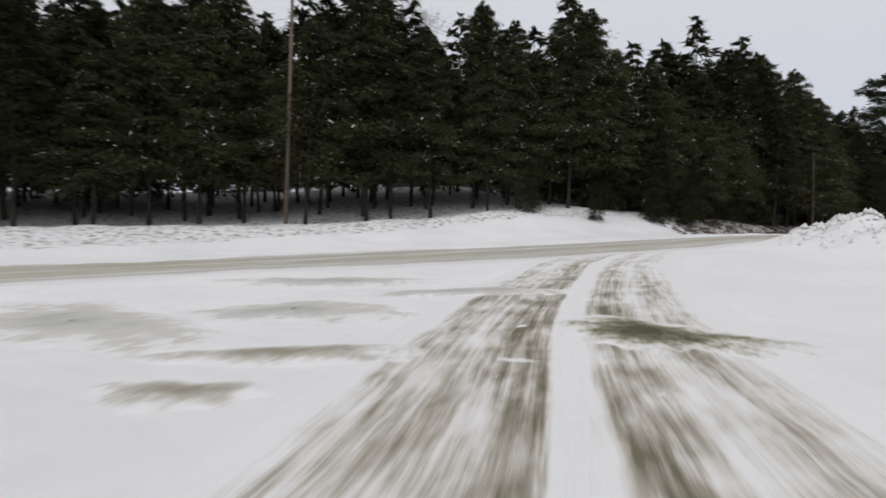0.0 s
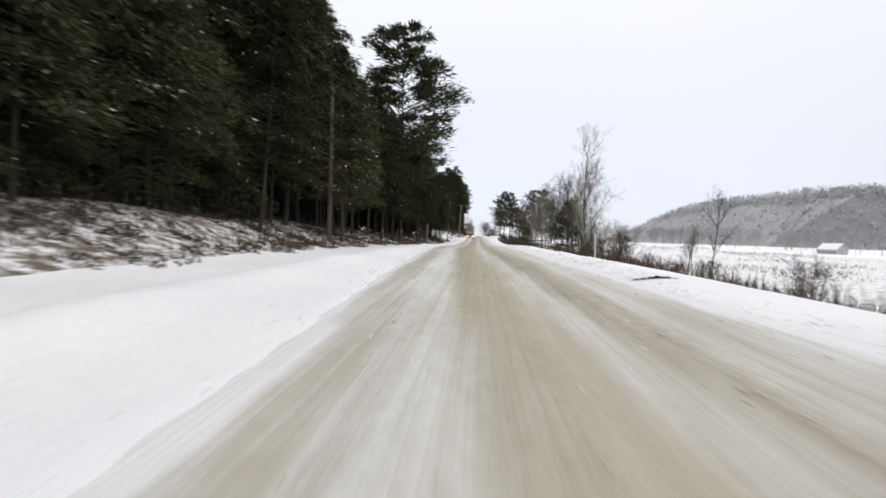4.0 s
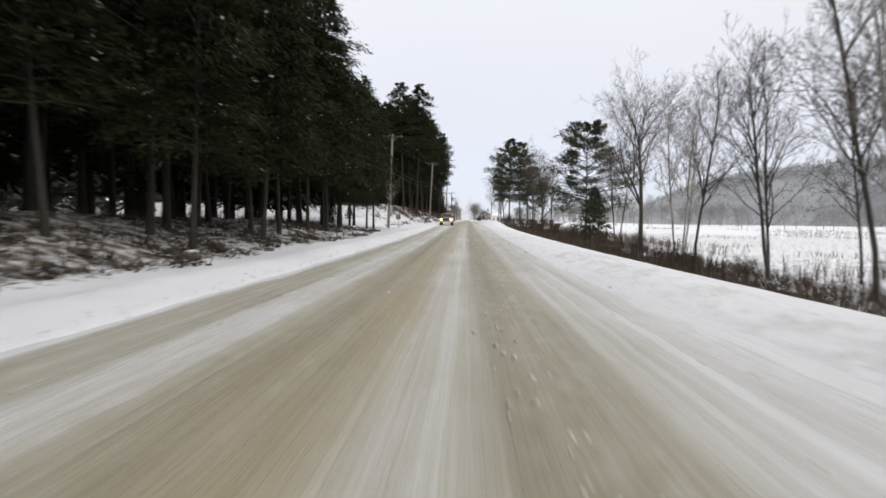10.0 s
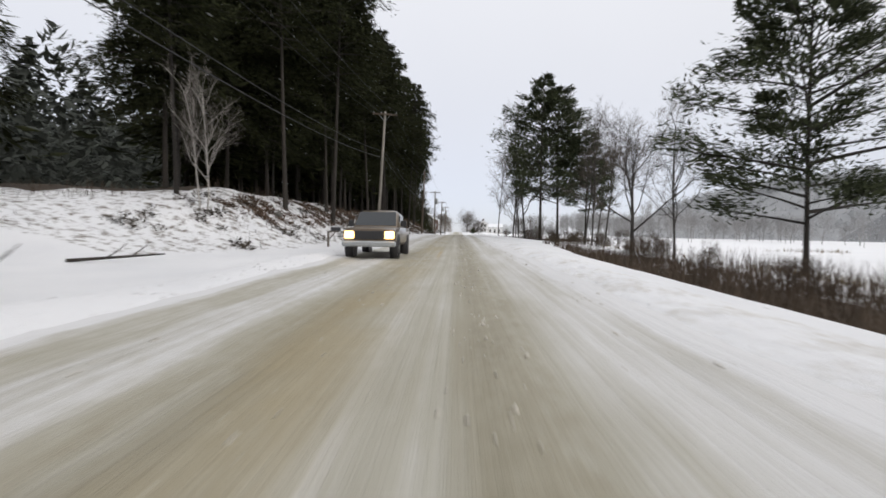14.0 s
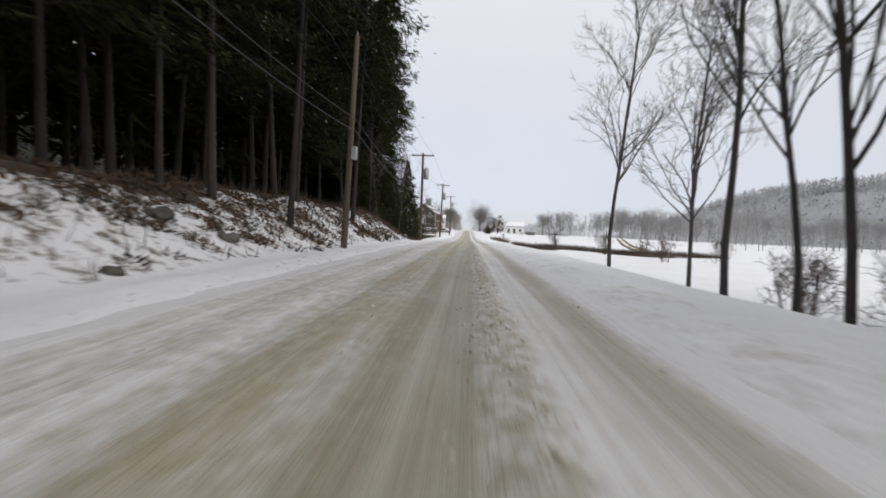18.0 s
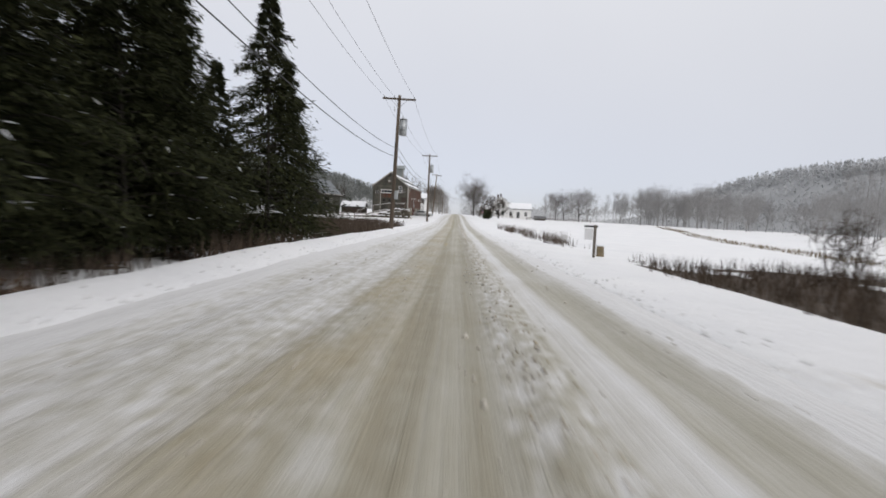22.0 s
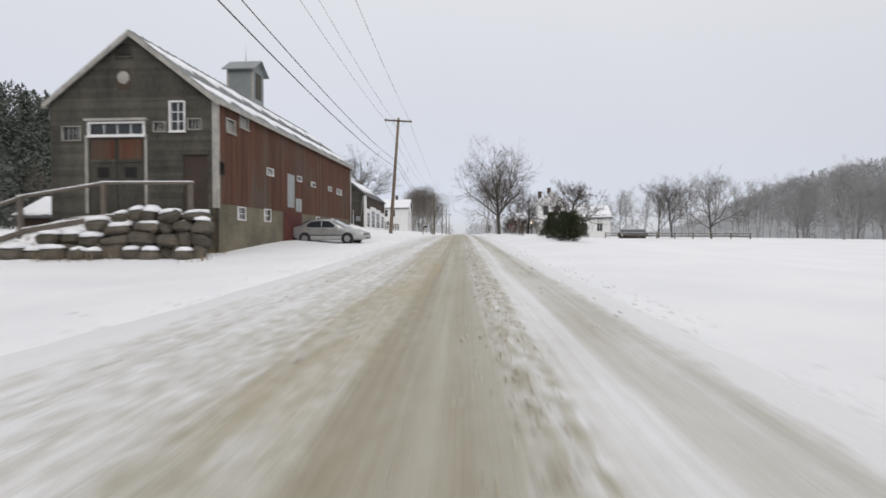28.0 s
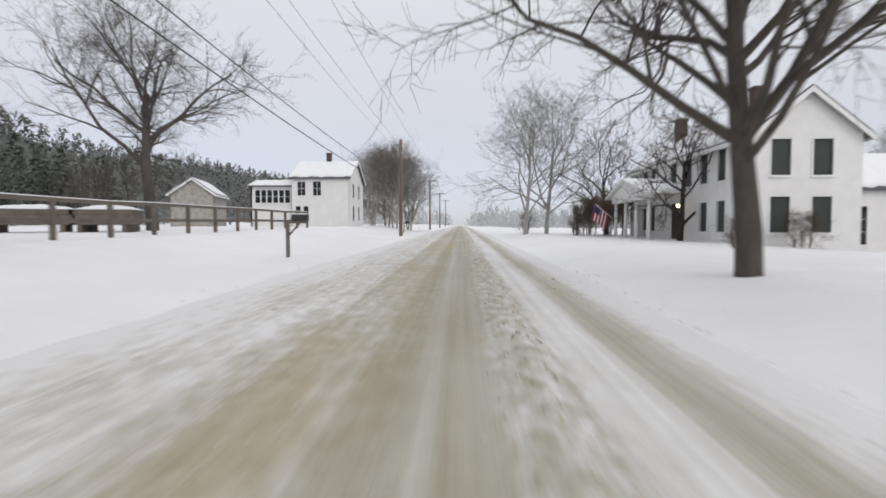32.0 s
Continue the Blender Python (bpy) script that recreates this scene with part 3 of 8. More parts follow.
def track_mat():
    """Dirty tyre tracks pressed into snow, along the length of a ribbon."""
    m, n, l, b = mat_nodes("dirty_tyre_tracks")
    uv = n.new("ShaderNodeUVMap")
    mp = n.new("ShaderNodeMapping")
    mp.inputs["Scale"].default_value = (8, 0.45, 1)
    l.new(uv.outputs[0], mp.inputs["Vector"])
    s1 = noise_node(n, l, mp.outputs[0], 1.0, 5, 0.65)
    mp2 = n.new("ShaderNodeMapping")
    mp2.inputs["Scale"].default_value = (1.6, 0.9, 1)
    l.new(uv.outputs[0], mp2.inputs["Vector"])
    s2 = noise_node(n, l, mp2.outputs[0], 1.0, 4, 0.6)
    sep = n.new("ShaderNodeSeparateXYZ")
    l.new(uv.outputs[0], sep.inputs[0])
    edge = ramp_node(n, l, math_node(n, l, "MULTIPLY", sep.outputs["X"], 0.1667), [(0.0, (0, 0, 0)), (0.14, (1, 1, 1)), (0.84, (1, 1, 1)), (1.0, (0, 0, 0))])
    wheels = ramp_node(n, l, math_node(n, l, "MULTIPLY", sep.outputs["X"], 0.1667), [(0.08, (0.62, 0.62, 0.62)), (0.15, (0.96, 0.96, 0.96)), (0.24, (0.84, 0.84, 0.84)), (0.31, (0.9, 0.9, 0.9)), (0.38, (1.04, 1.04, 1.04)), (0.445, (1.0, 1.0, 1.0)), (0.462, (0.60, 0.60, 0.60)), (0.525, (0.60, 0.60, 0.60)), (0.55, (0.96, 0.96, 0.96)), (0.62, (1.0, 1.0, 1.0)), (0.68, (0.78, 0.78, 0.78)), (0.75, (0.93, 0.93, 0.93)), (0.84, (0.76, 0.76, 0.76)), (0.93, (0.55, 0.55, 0.55))])
    fade = n.new("ShaderNodeMapRange")
    l.new(sep.outputs["Y"], fade.inputs["Value"])
    fade.inputs["From Min"].default_value, fade.inputs["From Max"].default_value = 21.0, 34.0
    fade.inputs["To Min"].default_value, fade.inputs["To Max"].default_value = 1.0, 0.80
    k = math_node(n, l, "MULTIPLY", math_node(n, l, "ADD", math_node(n, l, "MULTIPLY", s1, 0.6), math_node(n, l, "MULTIPLY", s2, 0.62)), edge)
    k = math_node(n, l, "MULTIPLY", math_node(n, l, "MULTIPLY", k, wheels), fade.outputs[0])
    c = ramp_node(n, l, k, [(0.41, (0.80, 0.80, 0.80)), (0.51, (0.66, 0.64, 0.60)), (0.61, (0.38, 0.35, 0.29)), (0.72, (0.14, 0.13, 0.08))])
    l.new(c, b.inputs["Base Color"])
    b.inputs["Roughness"].default_value = 0.7
    bump(n, l, b, s1, 0.7, 0.05)
    return m


def track_ribbon(name, pts, width, label):
    pts = np.array(pts, float)
    s = np.linspace(0, len(pts) - 1, 90)
    c = np.stack([np.interp(s, np.arange(len(pts)), pts[:, i]) for i in range(2)], 1)
    for _ in range(12):
        c[1:-1] = (c[:-2] + 2 * c[1:-1] + c[2:]) / 4
    d = np.gradient(c, axis=0)
    d /= np.linalg.norm(d, axis=1)[:, None]
    side = np.stack([d[:, 1], -d[:, 0]], 1)
    run = np.concatenate([[0], np.cumsum(np.linalg.norm(np.diff(c, axis=0), axis=1))])
    k = 26
    us = np.linspace(0, 6, k)
    P = c[:, None] + side[:, None] * ((us / 6 - 0.5) * width)[None, :, None]
    Z = height(P[..., 0], P[..., 1]) + 0.012 + 0.015 * wob(P[..., 0] * 3, P[..., 1] * 3, 0.8)
    Z -= 0.12 * ease((run / run[-1] - 0.86) / 0.12)[:, None]
    Z[:, 0] -= 0.05
    Z[:, -1] -= 0.05
    co = np.concatenate([P, Z[..., None]], -1).reshape(-1, 3)
    i = (np.arange(len(c) - 1)[:, None] * k + np.arange(k - 1)[None]).ravel()
    f = np.stack([i, i + 1, i + 1 + k, i + k], -1)
    me = mesh_of(name, co, f)
    uvl = me.uv_layers.new(name="UVMap")
    li = f.ravel()
    uvl.data.foreach_set("uv", np.stack([np.tile(us, len(c))[li], np.repeat(run, k)[li]], -1).ravel())
    ob = new(name, me)
    ob.data.materials.append(M_TRACKS)
    return tagged(ob, label, "ground", kind="structure")


M_TRACKS = track_mat()
track_ribbon("tyre_tracks", [(25, -92.5), (21, -87.3), (17.2, -83.0), (14.6, -80.07), (12.8, -78.1), (10.57, -75.2), (9.05, -73.0), (7.36, -70.6), (5.2, -66), (3.5, -61.5)], 4.5, "muddy tyre tracks across the snowy lay-by")


def mud_mat(name, dark, mid):
    m, n, l, b = mat_nodes(name)
    v = vec_scaled(n, l, (1, 1, 1))
    k = math_node(n, l, "ADD", math_node(n, l, "MULTIPLY", noise_node(n, l, v, 1.6, 5, 0.65), 0.6), math_node(n, l, "MULTIPLY", noise_node(n, l, v, 9, 5, 0.7), 0.4))
    uv = n.new("ShaderNodeUVMap")
    sep = n.new("ShaderNodeSeparateXYZ")
    l.new(uv.outputs[0], sep.inputs[0])
    k = math_node(n, l, "ADD", k, math_node(n, l, "MULTIPLY", math_node(n, l, "SUBTRACT", 0.55, sep.outputs["X"]), 0.42))
    l.new(ramp_node(n, l, k, [(0.42, (0.80, 0.80, 0.80)), (0.50, (0.60, 0.58, 0.53)), (0.58, mid), (0.70, dark)]), b.inputs["Base Color"])
    b.inputs["Roughness"].default_value = 0.8
    bump(n, l, b, k, 0.9, 0.08)
    return m


def mud_patch(x, y, rx, ry_, turn, material, label):
    """A bared patch of ground, its rim sunk into the snow."""
    nr, na = 12, 40
    q = np.linspace(0.02, 1, nr)[:, None]
    a = np.arange(na)[None] * 2 * np.pi / na
    wav = 1 + 0.12 * np.sin(3 * a + x) + 0.08 * np.sin(7 * a + y)
    px_, py_ = q * wav * rx * np.cos(a), q * wav * ry_ * np.sin(a)
    c, s = math.cos(turn), math.sin(turn)
    X, Y = x + c * px_ - s * py_, y + s * px_ + c * py_
    Z = height(X, Y) + 0.07 * (1 - q ** 3) - 0.025 + 0.012 * wob(X, Y, 0.25)
    i = (np.arange(nr - 1)[:, None] * na + np.arange(na)[None]).ravel()
    j = (np.arange(nr - 1)[:, None] * na + (np.arange(na)[None] + 1) % na).ravel()
    f = np.stack([i, j, j + na, i + na], -1)
    me = mesh_of("mud_patch", np.stack([X, Y, Z], -1).reshape(-1, 3), f)
    me.uv_layers.new(name="UVMap").data.foreach_set("uv", np.stack([np.repeat(q.ravel(), na)[f.ravel()], np.zeros(f.size)], -1).ravel().astype(np.float32))
    ob = new("mud_patch", me)
    ob.data.materials.append(material)
    return tagged(ob, label, "ground", kind="structure")


M_MOSSY = mud_mat("mossy_mud", (0.06, 0.062, 0.028), (0.22, 0.205, 0.13))
M_MUDDY = mud_mat("thin_mud_over_snow", (0.30, 0.275, 0.215), (0.46, 0.44, 0.38))
M_GREYSNOW = mud_mat("grey_slush", (0.46, 0.455, 0.43), (0.58, 0.575, 0.555))
mud_patch(13.35, -77.3, 1.75, 0.95, 0.15, M_MOSSY, "mossy mud bared in the snowy lay-by")
mud_patch(12.15, -81.9, 0.9, 0.45, 0.7, M_MUDDY, "thin mud over snow in the lay-by")
mud_patch(7.4, -82.4, 3.6, 1.5, 0.35, M_GREYSNOW, "grey slush in the lay-by")
mud_patch(9.0, -76.6, 2.6, 0.8, 0.85, M_GREYSNOW, "grey slush in the lay-by")
mud_patch(11.5, -80.8, 1.9, 0.5, 0.85, M_MUDDY, "thin mud over snow in the lay-by")
mud_patch(8.6, -79.6, 2.4, 1.2, 0.55, M_GREYSNOW, "grey slush in the lay-by")
mud_patch(5.2, -77.4, 3.2, 1.0, 0.85, M_GREYSNOW, "thin mud over snow in the lay-by")

# clods of dirty snow thrown up along the ridges between the wheel tracks
base = np.array([(1, 0, -0.3), (-0.5, 0.87, -0.3), (-0.5, -0.87, -0.3), (0.1, 0.1, 0.75)])


def clods(name, px, py, pz, pr, material, label, seed):
    r = np.random.default_rng(seed)
    nc = len(px)
    turn = r.uniform(0, 6.28, nc)
    cv = base[None] * (pr[:, None] * r.uniform(0.6, 1.4, (nc, 4)))[..., None]
    cv = np.stack([cv[..., 0] * np.cos(turn)[:, None] - cv[..., 1] * np.sin(turn)[:, None], cv[..., 0] * np.sin(turn)[:, None] + cv[..., 1] * np.cos(turn)[:, None], cv[..., 2]], -1)
    cv = cv + np.stack([px, py, pz + pr * 0.2], -1)[:, None]
    ci = np.arange(nc)[:, None] * 4
    cf = np.concatenate([ci + np.array([t]) for t in ((0, 2, 1), (0, 1, 3), (1, 2, 3), (2, 0, 3))], 1).reshape(-1, 3)
    ob = new(name, mesh_of(name, cv.reshape(-1, 3), cf, smooth=False))
    ob.data.materials.append(material)
    return tagged(ob, label, "snow", kind="stuff")




def windrow(name, side, y0, y1, label):
    """The rough strip of snow thrown aside by the plough, lumpy and flecked with sand."""
    us, ys = np.linspace(0, 1, 26), np.arange(y0, y1, 0.16)
    U, Y = np.meshgrid(us, ys)
    edge = (road_right(Y) - 0.45) if side > 0 else (road_left(Y) + 0.3)
    X = edge + side * U * (along(Y, (-30, 1.4), (0, 2.3), (110, 2.0), (200, 1.2)) + 0.25 * wob(Y, Y * 0.3, 4.0))
    rough = np.abs(wob(X * 2.2, Y, 0.5, 1)) * 0.6 + np.abs(wob(X * 2.6, Y * 1.4, 0.27, 4)) * 0.4 + 0.35 * wob(X * 3, Y * 2.2, 0.2, 2)
    rim = np.sin(np.pi * np.clip(U, 0, 1)) ** 0.6
    Z = height(X, Y) - 0.03 + rim * (0.06 + along(Y, (0, 0.17), (110, 0.12), (150, 0.07)) * rough * (0.65 + 0.35 * wob(X, Y, 3.0, 6)))
    k = len(us)
    i = (np.arange(len(ys) - 1)[:, None] * k + np.arange(k - 1)[None]).ravel()
    q = np.stack([i, i + 1, i + 1 + k, i + k], -1)
    ob = new(name, mesh_of(name, np.stack([X, Y, Z], -1).reshape(-1, 3), q if side > 0 else q[:, ::-1]))
    ob.data.materials.append(M_WINDROW)
    return tagged(ob, label, "snow", kind="structure")


windrow("windrow_east", 1, -26, 236, "rough ploughed snow flecked with sand along the road's edge")
cr = np.random.default_rng(12)
nc = 5000
lane = cr.choice([0.15, 0.4, 1.75, -1.35, -3.2, 2.1], nc, p=[0.30, 0.26, 0.10, 0.16, 0.12, 0.06])
pu, py = lane + cr.normal(0, 0.16, nc), cr.uniform(-45, 400, nc)
clods("snow_clods", road_x(pu, py), py, road_surface(pu, py), cr.uniform(0.012, 0.036, nc) * (1 + cr.random(nc) ** 6), M_CLOD, "clods of dirty packed snow strewn over the road", 1)
nc = 5000
pu, py = 0.48 + cr.normal(0, 0.15, nc), cr.uniform(160, 400, nc)
clods("ridge_clods", road_x(pu, py), py, road_surface(pu, py), cr.uniform(0.008, 0.024, nc), M_CLOD_BROWN, "brown sandy clods along the snow ridge in the road", 2)
nc = 6000
py = cr.uniform(-60, 400, nc)
px = np.where(cr.random(nc) < 0.6, road_right(py) + cr.gamma(1.5, 0.22, nc) - 0.25, road_left(py) - cr.gamma(1.5, 0.22, nc) + 0.2)
clods("snow_lumps", px, py, height(px, py), cr.uniform(0.012, 0.045, nc), M_LUMP, "lumps of ploughed snow along the shoulders", 3)
hx = np.array([(10.3, -59.2), (8.3, -56.3), (6.8, -53.0), (12.8, -61.6), (15.6, -63.2)])[cr.integers(0, 5, 1600)]
px, py = hx[:, 0] + cr.normal(0, 1.1, 1600), hx[:, 1] + cr.normal(0, 1.1, 1600)
px, py = px[px > road_right(py) + 0.5], py[px > road_right(py) + 0.5]
clods("heap_lumps", px, py, height(px, py), cr.uniform(0.03, 0.15, len(px)) * (1 + cr.random(len(px)) ** 8), M_LUMP, "broken lumps of shovelled snow on the heap", 4)
# ---- trees ----
def clump_mesh(name, pos, direction, length, width, droop, r):
    """Small folded sprays of needles, one island each."""
    n = len(pos)
    d = direction / (np.linalg.norm(direction, axis=1)[:, None] + 1e-9)
    d = d + r.normal(0, 0.35, (n, 3))
    d[:, 2] -= droop
    d /= np.linalg.norm(d, axis=1)[:, None]
    side = np.cross(d, np.array((0, 0, 1.0)) + r.normal(0, 0.45, (n, 3)))
    side /= np.linalg.norm(side, axis=1)[:, None] + 1e-9
    up = np.cross(side, d)
    a = pos - d * length[:, None] * 0.4
    b = pos + side * width[:, None] * 0.5 - up * width[:, None] * 0.22
    c = pos + d * length[:, None] * 0.6
    e = pos - side * width[:, None] * 0.5 - up * width[:, None] * 0.22
    v = np.stack([a, b, c, e], 1).reshape(-1, 3)
    i = np.arange(n)[:, None] * 4
    f = np.concatenate([i + np.array([[0, 1, 2]]), i + np.array([[0, 2, 3]])], 1).reshape(-1, 3)
    return mesh_of(name, v, f, smooth=False)


def conifer_meshes(seed, h, clear, radius, shape=1.0, branches=90, per=26, droop=0.35, size=0.5, tufts=False, girth=1.0):
    """Trunk with limbs, and a crown of needle sprays. shape: how pointed the crown is; tufts: foliage at the branch ends only."""
    r = np.random.default_rng(seed)
    tb = Tubes()
    zs = np.linspace(0, h, 9)
    bend = np.stack([np.sin(zs / h * 2.2 + seed) * 0.12, np.cos(zs / h * 1.7 + seed) * 0.1, zs], 1)
    bend[:, :2] -= bend[0, :2]
    bend[0, 2] = -0.5
    r0 = girth * (0.0070 * h + 0.03)
    tb.add(bend, np.linspace(r0, 0.03, 9) * (1 + 0.25 * (np.arange(9) == 0)), 8)
    pos, dirs = [], []
    gap = r.uniform(0, 6.28)
    for b in range(branches):
        u = (b + r.uniform(0, 1)) / branches
        z = clear + (h - clear) * u ** 0.9
        rel = (z - clear) / (h - clear)
        prof = (1 - rel) ** shape * (0.55 + 0.45 * min(1, rel * 5 + 0.35))
        L = max(radius * prof * r.uniform(0.55, 1.2), 0.3)
        az = b * 2.399 + r.uniform(-0.5, 0.5)
        L *= 1 + 0.22 * np.sin(az * 2 + gap + z * 0.6)
        start = np.array([np.interp(z, zs, bend[:, 0]), np.interp(z, zs, bend[:, 1]), z])
        out = np.array([np.cos(az), np.sin(az), 0])
        up0 = r.uniform(0.05, 0.4) + 0.5 * rel
        s = np.linspace(0, 1, 5)
        pts = start + out * (s * L)[:, None] + np.array([0, 0, 1]) * (L * (up0 * s - (droop + up0 * 0.4) * s ** 2))[:, None]
        if L > 0.9:
            tb.add(pts, np.linspace(0.012 + 0.012 * L, 0.006, 5), 4)
        k = max(3, int(per * (0.35 + 0.65 * L / radius)))
        t = r.uniform(0.4 if tufts else 0.18, 1.0, k) ** (0.8 if tufts else 0.7)
        base = np.stack([np.interp(t, s, pts[:, i]) for i in range(3)], 1)
        spread = (0.10 + 0.22 * t * (1 - 0.45 * t)) * L * (0.9 if tufts else 1.0)
        lat = np.cross(out, (0, 0, 1))
        off = r.normal(0, 1, k)
        base += lat * (off * spread)[:, None] + np.array([0, 0, 1]) * (r.normal(0, 0.05 * L + 0.05, k) + (0.06 * L if tufts else 0))[:, None]
        pos.append(base)
        dirs.append(out + lat * off[:, None] * 0.6)
    pos, dirs = np.concatenate(pos), np.concatenate(dirs)
    n = len(pos)
    ln = size * r.uniform(0.6, 1.5, n)
    crown = clump_mesh("crown", pos, dirs, ln, ln * r.uniform(0.17, 0.32, n), 0.35 if not tufts else -0.15, r)
    return tb.mesh("trunk"), crown


def bare_tree_meshes(seed, h, spread=0.8, limbs=11, fork=0.28, kids=(6, 5, 3), up=0.55, r0=None, stems=1, twig=0.011, leaves=0, side_pull=1.0, leader=0.62, limb=1.0):
    """A leafless tree: trunk and limbs in one mesh, fine twigs in another."""
    r = np.random.default_rng(seed)
    wood, fine = Tubes(), Tubes()
    tips = []

    def grow(p, d, L, rad, level):
        n = (7, 6, 5, 4, 3)[level]
        pts, dd = [p], d.copy()
        for _ in range(n - 1):
            dd = dd + r.normal(0, (0.045, 0.15, 0.19, 0.22, 0.25)[level], 3) + np.array([0, 0, 0.07 * up if level < 3 else 0.02])
            dd /= np.linalg.norm(dd)
            pts.append(pts[-1] + dd * L / (n - 1))
        pts = np.array(pts)
        end = rad * (0.45 if level == 0 else 0.3)
        (wood if level < 3 else fine).add(pts, np.linspace(rad, max(end, twig * 0.6), n), (9, 6, 4, 3, 3)[level])
        if level >= 1 + len(kids):
            tips.append(pts[-1])
            return
        count = limbs if level == 0 else kids[level - 1]
        for i in range(count):
            f = r.uniform(fork, 1.0) if level == 0 else r.uniform(0.25, 1.0)
            if level == 0 and i < 2:
                f = 1.0
            q = np.array([np.interp(f * (n - 1), np.arange(n), pts[:, a]) for a in range(3)])
            az = i * 2.399 + r.uniform(-0.6, 0.6)
            if level == 0:
                tilt = r.uniform(0.45, 1.05) * spread * (1.25 - 0.6 * f)
                nd = np.array([np.cos(az) * np.sin(tilt), np.sin(az) * np.sin(tilt), np.cos(tilt)])
                nl = limb * h * (0.30 + 0.34 * (1 - f) + 0.12 * r.random())
            else:
                side = np.cross(dd, r.normal(0, 1, 3))
                side /= np.linalg.norm(side) + 1e-9
                nd = dd * 0.75 + side * r.uniform(0.45, 0.95) * side_pull + np.array([0, 0, 0.5 * (1 - side_pull)])
                nd /= np.linalg.norm(nd)
                nl = L * r.uniform(0.34, 0.62)
            grow(q, nd, nl, max(rad * (1 - 0.6 * f) * r.uniform(0.42, 0.66), twig), level + 1)

    base = r0 or 0.014 * h + 0.05
    for s in range(stems):
        a = s * 2.1 + seed
        d = np.array([np.cos(a) * 0.16, np.sin(a) * 0.16, 1.0]) if stems > 1 else np.array([r.normal(0, 0.03), r.normal(0, 0.03), 1.0])
        grow(np.array([np.cos(a) * 0.3 * (stems > 1), np.sin(a) * 0.3 * (stems > 1), -0.4]), d / np.linalg.norm(d), h * (leader if stems == 1 else max(leader, 0.75)), base, 0)
    lm = None
    if leaves:
        t = np.array(tips)[r.integers(0, len(tips), leaves)]
        ln = np.full(leaves, 0.12)
        lm = clump_mesh("dead_leaves", t, r.normal(0, 1, (leaves, 3)), ln, ln * 0.7, 0.8, r)
    return wood.mesh("trunk"), fine.mesh("twig_crown"), lm


KITS = {}


def kit(key, meshes, mats):
    for me, m in zip(meshes, mats):
        if me is not None:
            me.materials.append(m)
    KITS[key] = [me for me in meshes if me is not None]


def plant(key, name, x, y, label, category="tree", group="", scale=1.0, turn=None, sink=0.0, tilt=(0, 0), z=None):
    """A tree of a kit, an Empty at its foot with its parts."""
    ob = thing(name, label, category, group=group)
    ob.matrix_world = pose(x, y, (H(x, y) if z is None else z) - sink, tilt[0], tilt[1], rng.uniform(0, 360) if turn is None else turn) @ Matrix.Diagonal((scale, scale, scale, 1))
    for me in KITS[key]:
        part(me.name.split(".")[0], me, None, ob)
    return ob


for i in range(4):
    kit(("hemlock", i), conifer_meshes(10 + i, 17 + i, 3.6 + 0.5 * i, 4.4, 0.5, 108, 260, 0.34, 0.34), (M_BARK, M_HEMLOCK))
for i in range(3):
    kit(("snowy_hemlock", i), conifer_meshes(20 + i, 16 + 2 * i, 3.4, 4.4, 0.52, 108, 260, 0.32, 0.35), (M_BARK, M_HEMLOCK_SNOWY))
for i in range(3):
    kit(("tall_pine", i), conifer_meshes(30 + i, 22 + i, 8.0 + 1.5 * i, 3.9, 0.45, 84, 180, 0.2, 0.42, girth=0.78), (M_BARK, M_HEMLOCK))
for i in range(2):
    kit(("young_hemlock", i), conifer_meshes(40 + i, 11 + 2.5 * i, 0.4, 3.6, 0.85, 120, 230, 0.4, 0.29), (M_BARK, M_HEMLOCK))


def arrays(me, k):
    v, f = np.empty(len(me.vertices) * 3, np.float32), np.empty(len(me.loops), np.int32)
    me.vertices.foreach_get("co", v)
    me.loops.foreach_get("vertex_index", f)
    return v.reshape(-1, 3), f.reshape(-1, k)


BACK = []
for i in range(4):
    trunk, crown = conifer_meshes(50 + i, 19 + i, 1.6 + (i % 2) * 2.0, 5.0, 0.6, 48, 42, 0.3, 1.05)
    v, f = arrays(trunk, 4)
    BACK.append(((v[:72], f[(f < 72).all(1)]), arrays(crown, 3)))
for i in range(3):
    kit(("white_pine", i), conifer_meshes(60 + i, 16 + i, 4.4, 5.4, 0.55, 74, 280, -0.02, 0.42, tufts=True), (M_BARK, M_PINE))
kit(("umbrella_pine", 0), conifer_meshes(69, 15.5, 2.4, 6.8, 0.5, 62, 420, -0.04, 0.42, tufts=True), (M_BARK, M_PINE))
kit(("big_pine", 0), conifer_meshes(66, 26, 6.5, 7.6, 0.42, 84, 260, -0.02, 0.72, tufts=True), (M_BARK, M_PINE))
kit(("round_evergreen", 0), conifer_meshes(67, 1.75, 0.02, 1.1, 0.36, 130, 150, 0.02, 0.12), (M_BARK, M_PINE))
kit(("cone_evergreen", 0), conifer_meshes(68, 2.15, 0.02, 1.0, 0.66, 130, 150, 0.05, 0.12), (M_BARK, M_PINE))
kit(("bushy_pine", 0), conifer_meshes(71, 9.2, 0.9, 3.9, 0.5, 100, 210, -0.02, 0.34, tufts=True), (M_BARK, M_PINE))
kit(("cedar", 0), conifer_meshes(72, 5.3, 0.1, 1.9, 0.5, 100, 80, 0.0, 0.3), (M_BARK, M_PINE))
